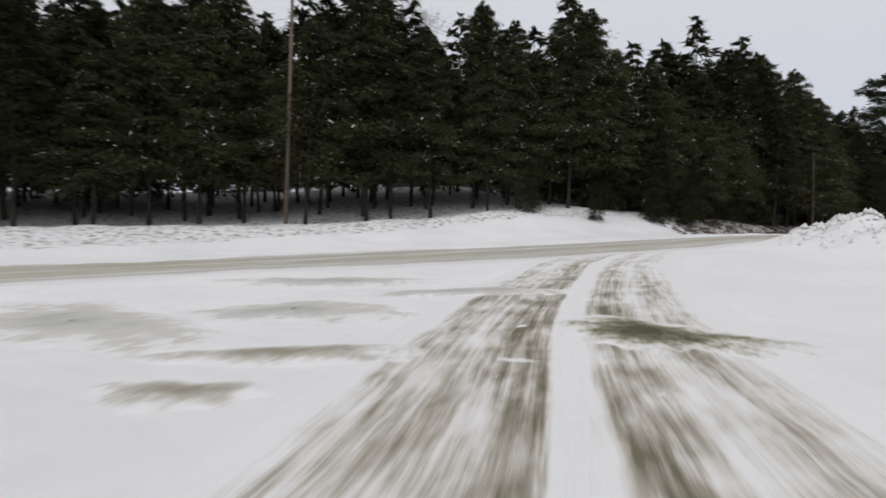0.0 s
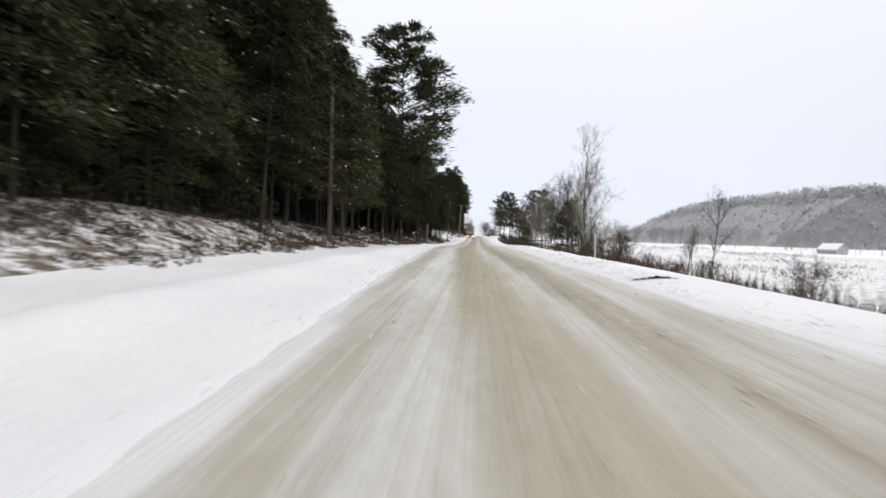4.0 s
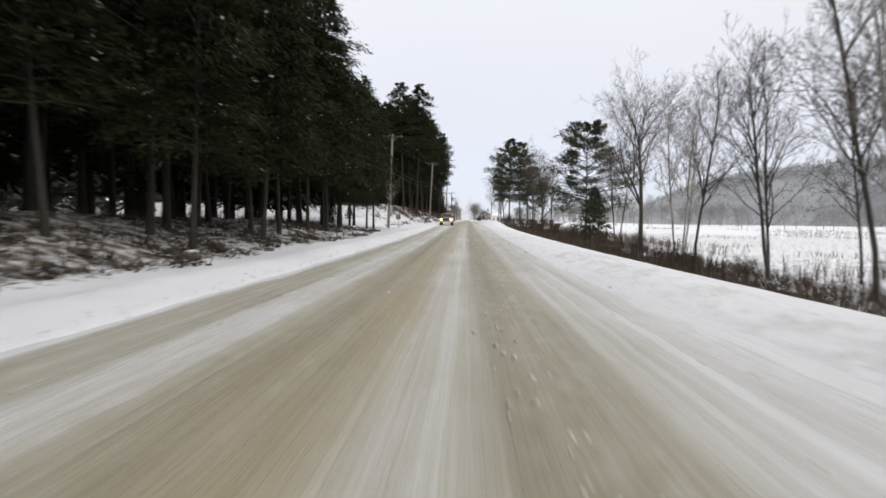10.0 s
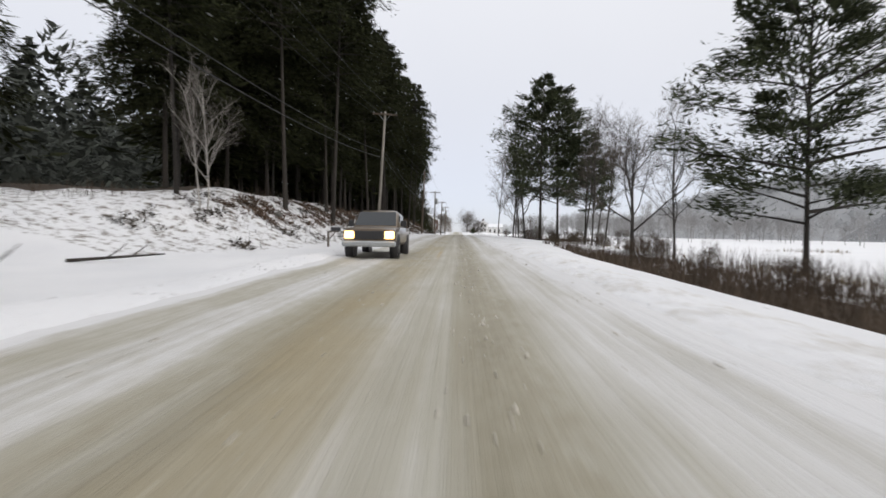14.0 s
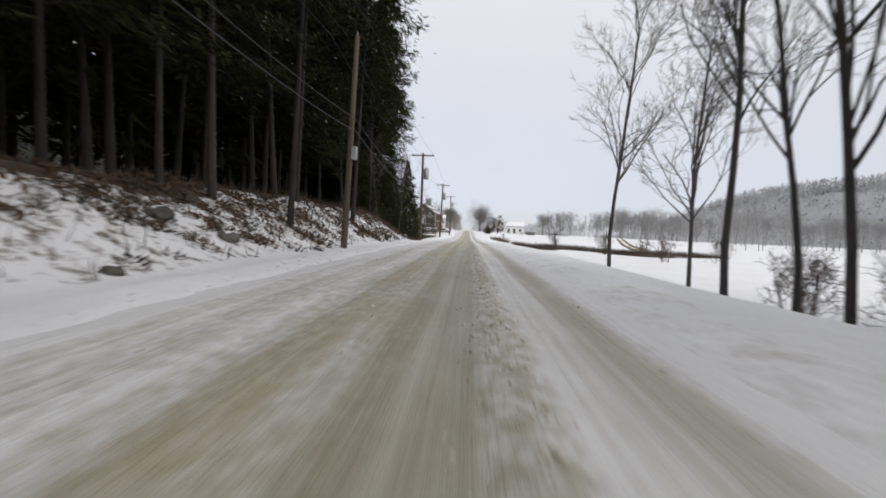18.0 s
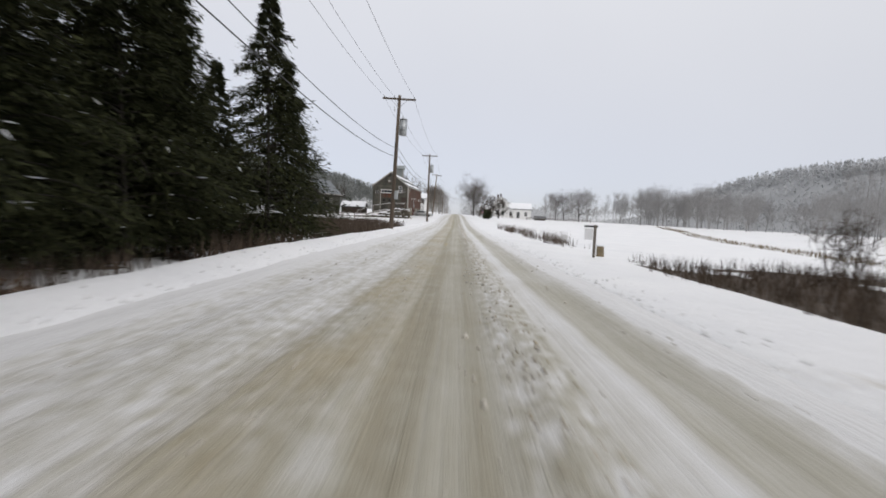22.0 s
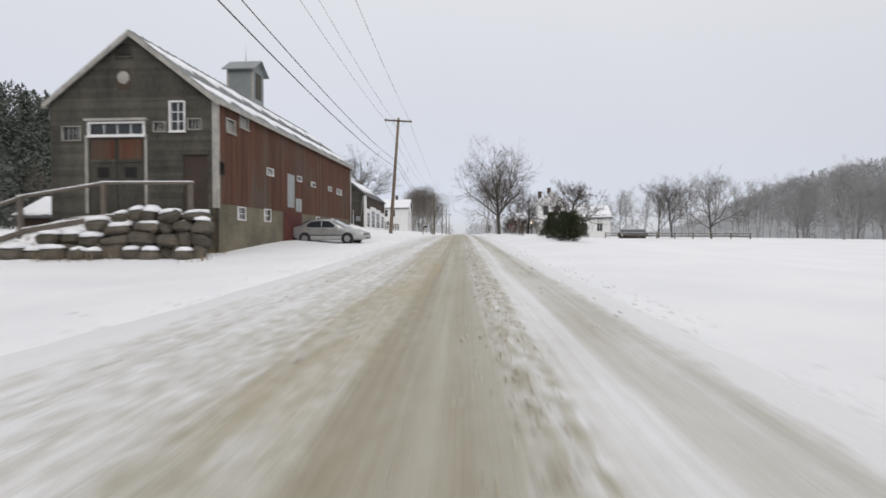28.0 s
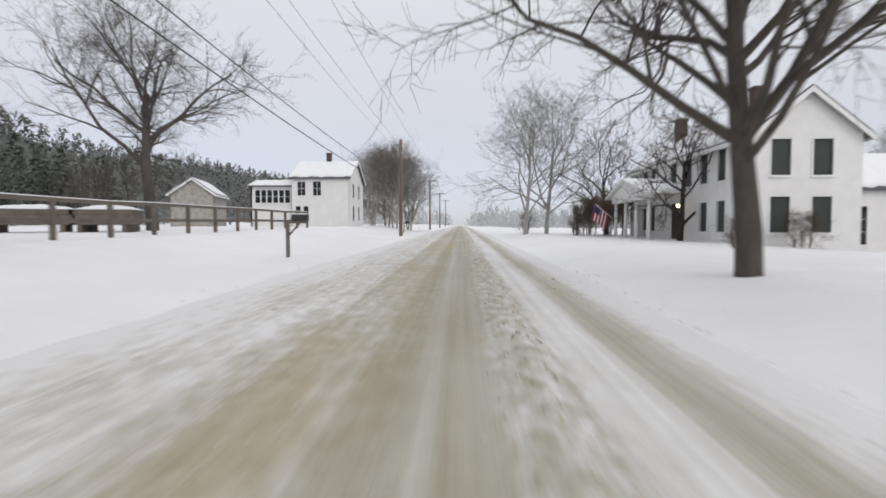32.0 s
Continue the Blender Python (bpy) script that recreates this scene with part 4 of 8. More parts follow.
for i in range(3):
    kit(("alder", i), bare_tree_meshes(80 + i, 12, 0.75, 20, 0.22, (5, 4, 3), 0.8, 0.095, twig=0.007, side_pull=0.75, leader=0.9, limb=0.55), (M_BARK_GREY, M_TWIG))
for i in range(2):
    kit(("birch", i), bare_tree_meshes(85 + i, 12, 0.65, 15, 0.25, (5, 4, 3), 0.9, 0.08, stems=2 + i, twig=0.008, side_pull=0.7, leader=0.88, limb=0.5), (M_BARK_PALE, M_TWIG_PALE))
for i in range(3):
    kit(("maple", i), bare_tree_meshes(90 + i, 13, 1.0, 13, 0.24, (7, 6, 5), 0.6, 0.22, twig=0.009), (M_BARK_GREY, M_TWIG))
kit(("verge_maple", 0), bare_tree_meshes(93, 13, 0.72, 14, 0.32, (7, 6, 4), 0.9, 0.19, twig=0.008, side_pull=0.85, leader=0.72, limb=0.8), (M_BARK_GREY, M_TWIG))
kit(("oak", 0), bare_tree_meshes(95, 16, 1.25, 15, 0.25, (8, 7, 5), 0.35, 0.42, twig=0.010), (M_BARK_GREY, M_TWIG))
kit(("leafy_oak", 0), bare_tree_meshes(105, 14, 1.3, 13, 0.2, (6, 5, 4), 0.3, 0.3, leaves=320), (M_BARK_GREY, M_TWIG, M_BRUSH_RED))
kit(("yard_maple", 0), bare_tree_meshes(104, 14, 1.1, 17, 0.32, (9, 7, 5), 0.5, 0.33, twig=0.009), (M_BARK_GREY, M_TWIG))
kit(("apple", 0), bare_tree_meshes(96, 6.5, 1.35, 11, 0.25, (6, 5, 4), 0.3, 0.16), (M_BARK, M_TWIG))
kit(("round_tree", 0), bare_tree_meshes(112, 10, 0.7, 18, 0.12, (7, 6, 3), 0.8, 0.13, stems=3, twig=0.006), (M_BARK_PALE, M_TWIG_PALE))
kit(("yard_apple", 0), bare_tree_meshes(101, 5.8, 1.5, 16, 0.3, (7, 6, 4), 0.22, 0.2), (M_BARK, M_TWIG))
kit(("thicket", 0), bare_tree_meshes(110, 4.2, 0.5, 10, 0.05, (6, 4), 1.0, 0.03, stems=7, twig=0.011), (M_THICKET, M_THICKET))
kit(("apple", 1), bare_tree_meshes(97, 7.5, 1.3, 11, 0.25, (6, 5, 4), 0.3, 0.18), (M_BARK, M_TWIG))
kit(("yard_shrub", 0), bare_tree_meshes(111, 1.75, 0.5, 7, 0.1, (4, 4), 0.9, 0.026, stems=4, twig=0.006, side_pull=0.7), (M_THICKET, M_THICKET))
kit(("shrub", 0), bare_tree_meshes(98, 2.4, 0.7, 9, 0.05, (5, 4), 1.0, 0.035, stems=4, twig=0.007), (M_BRUSH, M_BRUSH))
kit(("shrub", 1), bare_tree_meshes(99, 2.0, 0.9, 9, 0.05, (5, 4), 0.8, 0.03, stems=5, twig=0.007), (M_BRUSH, M_BRUSH))

# the same bare trees recoloured pale, to stand for distance haze beyond the fields
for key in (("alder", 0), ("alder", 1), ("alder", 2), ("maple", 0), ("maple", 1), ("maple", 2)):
    hazed = [me.copy() for me in KITS[key]]
    for me, name in zip(hazed, ("trunk", "twig_crown")):
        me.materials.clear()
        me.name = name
    kit(("frosted_" + key[0], key[1]), hazed, (M_HAZED, M_HAZED))

# forest on the bank
def opening(x, y):
    """The snowy clearing, and a wedge cleared along the camera's sight lines from y=97."""
    return (119 < y < 139 and x > -48 + 0.6 * (y - 119)) or (119 < y < 168 and -0.57 < x / (y - 97) < -0.37)


FOREST = []
fr = random.Random(3)
y = -118.0
while y < 262:
    front = along(y, (-118, -36), (-70, -31), (-55, -24), (-40, -18), (-25, -14.5), (0, -11.8), (35, -11.5), (60, -9.8), (80, -10.2), (104, -10.6), (118, -12), (122, -28), (137, -24), (142, -13), (152, -11), (178, -9.6), (200, -9.0), (215, -9.6), (226, -10.4), (244, -10.8), (250, -11.8), (262, -13))
    for row in range(5):
        x = float(front) - row * 3.3 + fr.uniform(-1.6, 1.6)
        yy = y + fr.uniform(-1.5, 1.5) + (row % 2) * 1.7
        if opening(x, yy) or (yy > 238 and row > 3) or (yy > 250 and row > 1):
            continue
        if row >= 3:
            key = ("back", fr.randrange(4))
        elif yy > 244:
            key = ("young_hemlock", fr.randrange(2))
        elif yy > 139:
            key = ("tall_pine", fr.randrange(3)) if row == 0 else ("hemlock", fr.randrange(4)) if row == 1 else ("back", fr.randrange(4))
        elif yy < 16 and fr.random() < 0.75:
            key = ("snowy_hemlock", fr.randrange(3))
        else:
            key = ("hemlock", fr.randrange(4))
        if yy < -26:
            size = fr.uniform(0.85, 1.25) * (1.0 if yy < -50 else 0.9)
        elif yy < 140:
            size = fr.uniform(0.62, 0.86) + 0.11 * row
        else:
            size = fr.uniform(0.84, 1.04) * (1.0 if row == 0 else 1.06)
        size *= 1 + float(along(yy, (-50, 0), (-34, 0), (-29, -0.2), (-24, -0.2), (-20, 0.08), (4, 0.18), (14, 0.1), (22, 0))) * (1.0 if row else 0.4)
        if row == 0 and yy > 139 and fr.random() < 0.3:
            continue
        FOREST.append((key, x, yy, size))
    y += 3.1 if y > 138 else 3.6
inner_v, inner_f, inner_n = [[], []], [[], []], [0, 0]
for key, x, yy, s in FOREST:
    if key[0] == "back":
        turn = fr.uniform(0, 6.283)
        c, d = math.cos(turn) * s, math.sin(turn) * s
        for i, (v, f) in enumerate(BACK[key[1]]):
            inner_v[i].append(v @ np.array([[c, d, 0], [-d, c, 0], [0, 0, s]]) + (x, yy, H(x, yy)))
            inner_f[i].append(f + inner_n[i])
            inner_n[i] += len(v)
        continue
    name, lab = ("pine_tree", "tall dark pine with a bare lower trunk on the snowy bank") if key[0] == "tall_pine" else ("hemlock_tree", "dark green hemlock with drooping snow-dusted boughs on the bank")
    plant(key, name, x, yy, lab, "conifer tree", "roadside forest", s, tilt=(fr.uniform(-3.0, 3.0), fr.uniform(-2.0, 4.2)))

inner = thing("forest_interior", "dark ranks of conifers deep in the roadside forest", "woods", kind="stuff")
part("trunks", mesh_of("trunks", np.concatenate(inner_v[0]), np.concatenate(inner_f[0])), M_BARK, inner)
part("crowns", mesh_of("crowns", np.concatenate(inner_v[1]), np.concatenate(inner_f[1]), False), M_HEMLOCK, inner)

# ---- utility poles and their wires ----
def cyl(bm, p0, p1, r0, r1=None, sides=10, caps=True):
    p0, p1 = Vector(p0), Vector(p1)
    r1 = r0 if r1 is None else r1
    q = (p1 - p0).to_track_quat("Z", "Y").to_matrix()
    rings = []
    for p, r in ((p0, r0), (p1, r1)):
        rings.append([bm.verts.new(p + q @ Vector((r * math.cos(a), r * math.sin(a), 0))) for a in (2 * math.pi * i / sides for i in range(sides))])
    for i in range(sides):
        f = bm.faces.new((rings[0][i], rings[0][(i + 1) % sides], rings[1][(i + 1) % sides], rings[1][i]))
        f.smooth = True
    if caps:
        bm.faces.new(rings[0][::-1])
        bm.faces.new(rings[1])
    return bm


def box(bm, x0, x1, y0, y1, z0, z1, bevel=0.0):
    vs = [bm.verts.new((x, y, z)) for x in (x0, x1) for y in (y0, y1) for z in (z0, z1)]
    fs = [bm.faces.new([vs[i] for i in q]) for q in ((0, 1, 3, 2), (4, 6, 7, 5), (0, 4, 5, 1), (2, 3, 7, 6), (0, 2, 6, 4), (1, 5, 7, 3))]
    if bevel:
        es = list({e for f in fs for e in f.edges})
        bmesh.ops.bevel(bm, geom=es, offset=bevel, segments=1, affect="EDGES")
    return bm


def BM():
    return bmesh.new()


def pole(x, y, h, arm=True, can=False, box_z=None, lean=(0, 0), guard=False):
    ob = thing("utility_pole", "weathered wooden utility pole" + (" with crossarm" if arm else "") + (" and grey transformer" if can else "") + " by the road", "utility pole", group="utility poles along the road")
    ob.matrix_world = pose(x, y, H(x, y), lean[0], lean[1], 0)
    part("shaft", cyl(BM(), (0, 0, -0.6), (0, 0, h), 0.165, 0.11, 12), M_POLE_GREY if 20 < y < 180 else M_POLE_TAN if y > 350 else M_POLE, ob)
    if arm:
        part("crossarm", box(BM(), -1.22, 1.22, -0.16, -0.06, h - 0.35, h - 0.22, 0.01), M_POLE, ob)
        for ax in (-1.1, -0.35, 1.1):
            part("insulator", cyl(BM(), (ax, -0.11, h - 0.22), (ax, -0.11, h - 0.05), 0.04, 0.025, 8), M_STEEL, ob)
        for sgn in (-1, 1):
            part("brace", cyl(BM(), (sgn * 0.6, -0.1, h - 0.33), (0, -0.1, h - 0.95), 0.018, None, 6), M_STEEL, ob)
    else:
        part("insulator", cyl(BM(), (0, 0, h), (0, 0, h + 0.18), 0.04, 0.025, 8), M_STEEL, ob)
    if can:
        c = part("transformer", cyl(cyl(BM(), (0.42, 0, h - 2.9), (0.42, 0, h - 1.75), 0.27, 0.27, 16), (0.42, 0, h - 1.75), (0.42, 0, h - 1.66), 0.29, 0.2, 16), M_STEEL, ob, "grey steel transformer can")
        part("bushing", cyl(BM(), (0.36, 0, h - 1.66), (0.33, 0, h - 1.4), 0.035, 0.02, 8), M_STEEL, c)
        part("mount", box(BM(), 0.08, 0.2, -0.06, 0.06, h - 2.7, h - 1.9), M_STEEL, ob)
        part("cutout", cyl(BM(), (-0.25, -0.1, h - 1.2), (-0.35, -0.1, h - 0.85), 0.03, None, 6), M_STEEL, ob)
    if box_z:
        part("meter_box", box(BM(), 0.1, 0.36, -0.22, 0.02, box_z, box_z + 0.62, 0.03), M_STEEL, ob, "grey metal box on the pole")
    if guard:
        part("cable_guard", cyl(BM(), (0.06, -0.17, 0.0), (0.06, -0.15, h * 0.55), 0.035, None, 6), M_STEEL, ob)
    return (x + 0.7 * h * math.sin(math.radians(lean[1])), y, H(x, y) + h, arm)


POLES = [pole(-25.0, -67.4, 20.0, False, lean=(0, 3.0)), pole(-10.6, -3.6, 10.4, False), pole(-10.2, 61.7, 11.0, False, False, 4.3, (0, 1.0), True), pole(-9.4, 116.7, 11.0, True, lean=(0, 2.6)),
         pole(-7.8, 165.0, 11.6, True, lean=(0, 3.0)), pole(-5.7, 198.0, 10.0, False, False, 4.2, (0, 2.0)), pole(-5.1, 232.4, 9.7, True, True, 1.9), pole(-4.95, 271.2, 9.8, True, True, 2.2, lean=(0, 1.6)),
         pole(-4.7, 316.5, 10.6, True, True), pole(-6.2, 369.7, 10.3, True, lean=(0, 4.0)), pole(-5.3, 431.0, 8.4, False), pole(-5.3, 476.0, 8.6, True), pole(-5.4, 522.0, 9.0, True), pole(-5.5, 575.0, 9.5, True)]


def span(name, a, b, sag, r, label):
    s = np.linspace(0, 1, 15)
    p = np.array(a)[None] * (1 - s)[:, None] + np.array(b)[None] * s[:, None]
    p[:, 2] -= sag * 4 * s * (1 - s)
    t = Tubes()
    t.add(p, np.full(15, r), 5)
    ob = new(name, t.mesh(name))
    ob.data.materials.append(M_CABLE)
    tagged(ob, label, "wire", group="overhead wires", kind="")


FIRST = (-62.0, -130.0, 8.0, False)
for p, q in zip([FIRST] + POLES[:-1], POLES):
    for dx, dz, r, sag in ((0.2, -4.5, 0.017, 0.8), (0.15, -3.9, 0.014, 0.8), (-1.1, -0.05, 0.009, 0.7), (1.1, -0.05, 0.009, 0.7), (-0.35, -0.05, 0.008, 0.7)):
        span("overhead_wire", (p[0] + dx, p[1], p[2] + dz), (q[0] + dx, q[1], q[2] + dz), sag, r, "black overhead cable strung between utility poles" if r > 0.015 else "thin overhead power line strung between utility poles")

# ---- single trees, brush and far woods ----
def lone(key, name, x, y, label, s=1.0, cat="tree", grp="", **kw):
    return plant(key, name, x, y, label, cat, grp, s, **kw)


LAB_ALDER = "bare slender grey tree at the edge of the snowy field"
LAB_BIRCH = "bare multi-stemmed pale birch beside the road"
LAB_WPINE = "white pine with open tiers of green boughs by the road"
# forest edge
lone(("big_pine", 0), "pine_tree", -10.8, 31.0, "tall white pine with long boughs reaching over the road", 1.05, "conifer tree", turn=20)
lone(("young_hemlock", 1), "hemlock_tree", -9.6, 258.0, "bushy dark hemlock at the end of the forest", 0.95, "conifer tree")
lone(("young_hemlock", 0), "hemlock_tree", -10.4, 263.0, "bushy dark hemlock at the end of the forest", 0.95, "conifer tree")
lone(("young_hemlock", 0), "hemlock_tree", -11.0, 251.0, "bushy dark hemlock at the end of the forest", 1.0, "conifer tree")
lone(("birch", 0), "birch_tree", -12.4, 138.5, "pale multi-stemmed birch in front of dark forest", 0.55, turn=40)
lone(("alder", 0), "bare_tree", -8.6, 224.0, "bare thin grey tree among dark hemlocks", 0.75)
lone(("alder", 2), "bare_tree", -8.2, 236.0, "bare thin grey tree among dark hemlocks", 0.85)
for x, y, k, s in ((-17, 120, 0, 0.34), (-18.5, 124, 1, 0.3), (-16.5, 128, 0, 0.22), (-15.5, -50, 1, 0.35), (-13.2, -44, 0, 0.28), (-12.6, -36, 1, 0.4), (-13.2, -28, 0, 0.6), (-11.8, -31.5, 1, 0.35), (-14.0, -33, 1, 0.7), (-14.5, -24, 0, 0.65), (-13.4, -19, 1, 0.6), (-16.5, -38, 0, 0.7), (-13.6, -12, 0, 0.6)):
    lone(("young_hemlock", k), "young_hemlock", x, y, "small snow-dusted hemlock on the snowy bank", s, "conifer tree")
for x, y, k, s in ((-10.4, 223, 0, 0.75), (-11.2, 227, 1, 0.8), (-10.0, 231, 0, 0.8), (-10.8, 235, 1, 0.75), (-9.8, 239, 0, 0.85), (-10.6, 243, 1, 0.8)):
    lone(("young_hemlock", k), "young_hemlock", x, y, "bushy young hemlock at the forest edge", s, "conifer tree")
for x, y, s in ((-30, -25, 1.45), (-26, -3, 1.75), (-27, 18, 1.4), (-34, -48, 1.75)):
    lone(("alder", int(s * 10) % 3), "bare_tree", x, y, "bare grey tree rising above the conifers", s)
# field side
lone(("leafy_oak", 0), "oak_tree", 16.3, -39.5, "bare oak overhanging the lay-by with a few brown leaves", 0.9, turn=70)
lone(("alder", 1), "bare_tree", 13.1, 31.3, LAB_ALDER, 1.3, grp="trees along the field")
lone(("birch", 0), "birch_tree", 12.4, 25.0, LAB_BIRCH, 0.85, grp="trees along the field")
for x, y, k, s in ((12.9, -7.2, 0, 0.40), (12.3, -5.2, 1, 0.25), (12.9, -4.4, 2, 0.24)):
    lone(("alder", k), "sapling", x, y, "thin bare sapling in the brown verge", s, grp="saplings in the verge")
for x, y, k, s in ((14.2, 66.1, 1, 1.15), (14.5, 73.2, 0, 1.1), (12.9, 62.0, 2, 0.95), (15.9, 62.5, 0, 1.1), (17.5, 66.0, 1, 1.15), (13.1, 77.5, 2, 0.9),
                   (15.0, 81.0, 1, 0.85), (12.2, 83.0, 0, 0.8), (19.0, 72.0, 2, 1.0), (17.8, 58.0, 1, 1.0), (20.5, 62.0, 0, 1.05), (18.8, 80.0, 0, 0.8)):
    lone(("alder", k), "bare_tree", x, y, LAB_ALDER, s, grp="trees along the field", tilt=(rng.uniform(-6, 6), rng.uniform(-9, 5)))
for x, y, k, s in ((13.4, 70.0, 0, 1.0), (12.6, 86.0, 1, 0.8), (16.0, 70.5, 1, 1.1)):
    lone(("birch", k), "birch_tree", x, y, LAB_BIRCH, s, grp="trees along the field")
lone(("bushy_pine", 0), "pine_tree", 15.0, 54.5, "bushy green pine by the field", 1.0, "conifer tree")
lone(("alder", 2), "bare_tree", 14.4, 47.3, LAB_ALDER, 0.8, grp="trees along the field")
lone(("verge_maple", 0), "bare_tree", 12.6, 93.2, "bare spreading tree in the brown verge", 0.95)
lone(("cedar", 0), "cedar_tree", 12.6, 108.0, "small dense evergreen in the brown verge", 1.0, "conifer tree")
lone(("alder", 2), "bare_tree", 14.5, 107.0, LAB_ALDER, 0.75)
lone(("alder", 0), "bare_tree", 17.5, 116.0, LAB_ALDER, 0.8)
lone(("umbrella_pine", 0), "pine_tree", 19.6, 143.2, "large white pine with spreading green boughs", 1.15, "conifer tree", turn=115)
lone(("alder", 2), "bare_tree", 7.0, 117.6, "crooked bare tree leaning over the snowbank", 0.85, tilt=(3, -9), turn=200)
lone(("maple", 2), "bare_tree", 14.2, 156.8, "bare spreading tree below the roadside snowbank", 0.85, turn=200)
lone(("alder", 1), "bare_tree", 15.0, 150.0, LAB_ALDER, 0.9)
for x, y, key, s in ((9.4, 174.0, ("white_pine", 1), 1.1), (12.2, 178.5, ("white_pine", 2), 1.05), (14.6, 174.5, ("white_pine", 0), 0.8)):
    lone(key, "pine_tree", x, y, LAB_WPINE, s, "conifer tree", "pines on the verge", turn=x * 40)
for x, y, k, s in ((6.4, 196.4, 0, 0.95), (8.75, 193.7, 1, 0.95), (7.9, 189.0, 2, 1.3), (8.3, 186.2, 0, 1.05), (9.1, 185.4, 1, 1.4), (15.2, 177.0, 0, 1.25), (16.4, 173.0, 2, 1.1), (13.9, 168.5, 1, 1.0), (17.6, 181.0, 0, 1.0)):
    lone(("alder", k), "bare_tree", x, y, LAB_ALDER, s, grp="bare trees on the verge")
for x, y, s in ((16.0, 236.0, 1.0), (22.0, 240.0, 0.9), (28.0, 233.0, 1.1), (12.2, 248.5, 0.9), (20.5, 229.0, 1.0)):
    lone(("shrub", 0), "bare_bush", x, y, "bare brown bush in the snowy field", s, "bush")
for x, y, k, s in ((11.0, 16.5, 0, 1.2), (12.8, 18.5, 1, 1.4), (13.6, 15.5, 0, 1.3), (12.0, 22.5, 1, 1.2), (14.8, 19.5, 0, 1.5), (10.6, 27.0, 1, 0.9), (13.2, 30.5, 0, 1.2)):
    lone(("shrub", k), "bare_bush", x, y, "tall bare bush below the roadside snowbank", s, "bush", "tall bushes below the snowbank")
vb = random.Random(45)
for i in range(22):
    lone(("shrub", i % 2), "bare_bush", vb.uniform(8.5, 20.0), vb.uniform(163, 190), "bare brown bush under the pines on the verge", vb.uniform(0.5, 1.0), "bush", "bushes under the pines")
vr = random.Random(44)
for i in range(46):
    y = -20 + 168 * i / 46 + vr.uniform(-1.5, 1.5)
    x = float(along(y, (-40, 9.0), (0, 8.2), (60, 8.2), (110, 7.9), (150, 8.4))) + vr.uniform(0, 3.6)
    lone(("shrub", i % 2), "bare_bush", x, y, "bare brown bush in the ditch beside the road", vr.uniform(0.45, 0.8), "bush", "bushes in the ditch")
# farm
lone(("yard_maple", 0), "maple_tree", 5.15, 393.5, "large bare maple in the snowy front yard", 0.76, turn=25)
lone(("oak", 0), "oak_tree", -16.2, 411.5, "broad bare oak behind the rail fence", 0.78, turn=150)
lone(("yard_apple", 0), "apple_tree", 11.3, 377.1, "bare spreading apple tree in the snow", 1.05)
lone(("apple", 1), "bare_tree", 11.2, 411.6, "small bare tree before the porch of the farmhouse", 0.92)
lone(("apple", 0), "bare_tree", 10.9, 424.5, "dark twiggy bare tree beyond the porch", 1.15)
for x, y, s in ((10.2, 421.5, 0.7), (9.6, 423.5, 0.62), (11.4, 422.6, 0.66)):
    lone(("thicket", 0), "bare_shrub", x, y, "reddish brown bare shrub beyond the porch", s, "bush", "shrubs beyond the porch")
lone(("shrub", 1), "bare_shrub", 13.6, 405.6, "small bare shrub against the white gable wall", 0.75, "bush")
for x, y, k, s in ((40.4, 410.0, 0, 0.78), (37.0, 417.0, 2, 0.8), (33.5, 414.0, 1, 0.68)):
    lone(("maple", k), "bare_tree", x, y, "rounded bare tree at the far side of the snowy field", s, grp="trees across the field")
lone(("frosted_maple", 1), "bare_tree", 5.1, 426.6, "bare tree beside the road", 0.8)
lone(("frosted_maple", 0), "bare_tree", 7.0, 428.0, "bare tree beside the road", 0.85)
for x, y, s in ((-8.7, 455.0, 1.0), (-10.3, 458.0, 0.95), (-7.4, 460.0, 0.9), (-11.5, 453.5, 0.85)):
    lone(("round_tree", 0), "bare_tree", x, y, "dense round clump of bare trees by the road", s * 1.0, grp="tree clump")
lone(("maple", 1), "bare_tree", -17.0, 398.0, "bare tree behind the garage", 0.5)
lone(("alder", 0), "bare_tree", -24.0, 404.0, LAB_ALDER, 0.6)
for x, y, s in ((10.2, 404.0, 0.6), (8.6, 423.5, 1.2), (9.9, 427.0, 1.3), (5.6, 430.0, 0.9), (17.5, 403.0, 0.8)):
    lone(("shrub", int(x * 10) % 2), "bare_shrub", x, y, "bare brown shrub in the snowy yard", s * 0.82, "bush", "yard shrubs")
for x, y, s in ((-11.6, 370.0, 0.8), (-11.9, 371.6, 0.85), (-11.6, 373.2, 0.8), (-12.8, 372.8, 0.9), (-12.4, 375.2, 0.85), (-13.2, 370.6, 0.9), (-13.8, 374.0, 0.9), (-14.2, 371.8, 0.95), (-13.4, 376.4, 0.75)):
    lone(("thicket", 0), "bare_shrub", x, y, "brown thicket between the barn and the garage", s, "bush", "thicket by the barn")


for x, y, s in ((6.2, 383.4, 0.95), (6.3, 381.6, 1.05), (6.3, 377.4, 0.55), (6.2, 375.4, 0.5), (8.6, 380.4, 0.95), (9.6, 386.5, 0.9)):
    lone(("yard_shrub", 0), "bare_shrub", x, y, "vase-shaped brown bare shrub in the snowy yard", s, "bush", "vase-shaped shrubs in the yard")
lone(("cone_evergreen", 0), "evergreen_bush", 7.3, 364.4, "cone-shaped dark green evergreen bush in the snow", 0.9, "bush", "evergreen bushes")
lone(("round_evergreen", 0), "evergreen_bush", 7.1, 357.2, "broad rounded dark green evergreen bush in the snow", 1.0, "bush", "evergreen bushes")


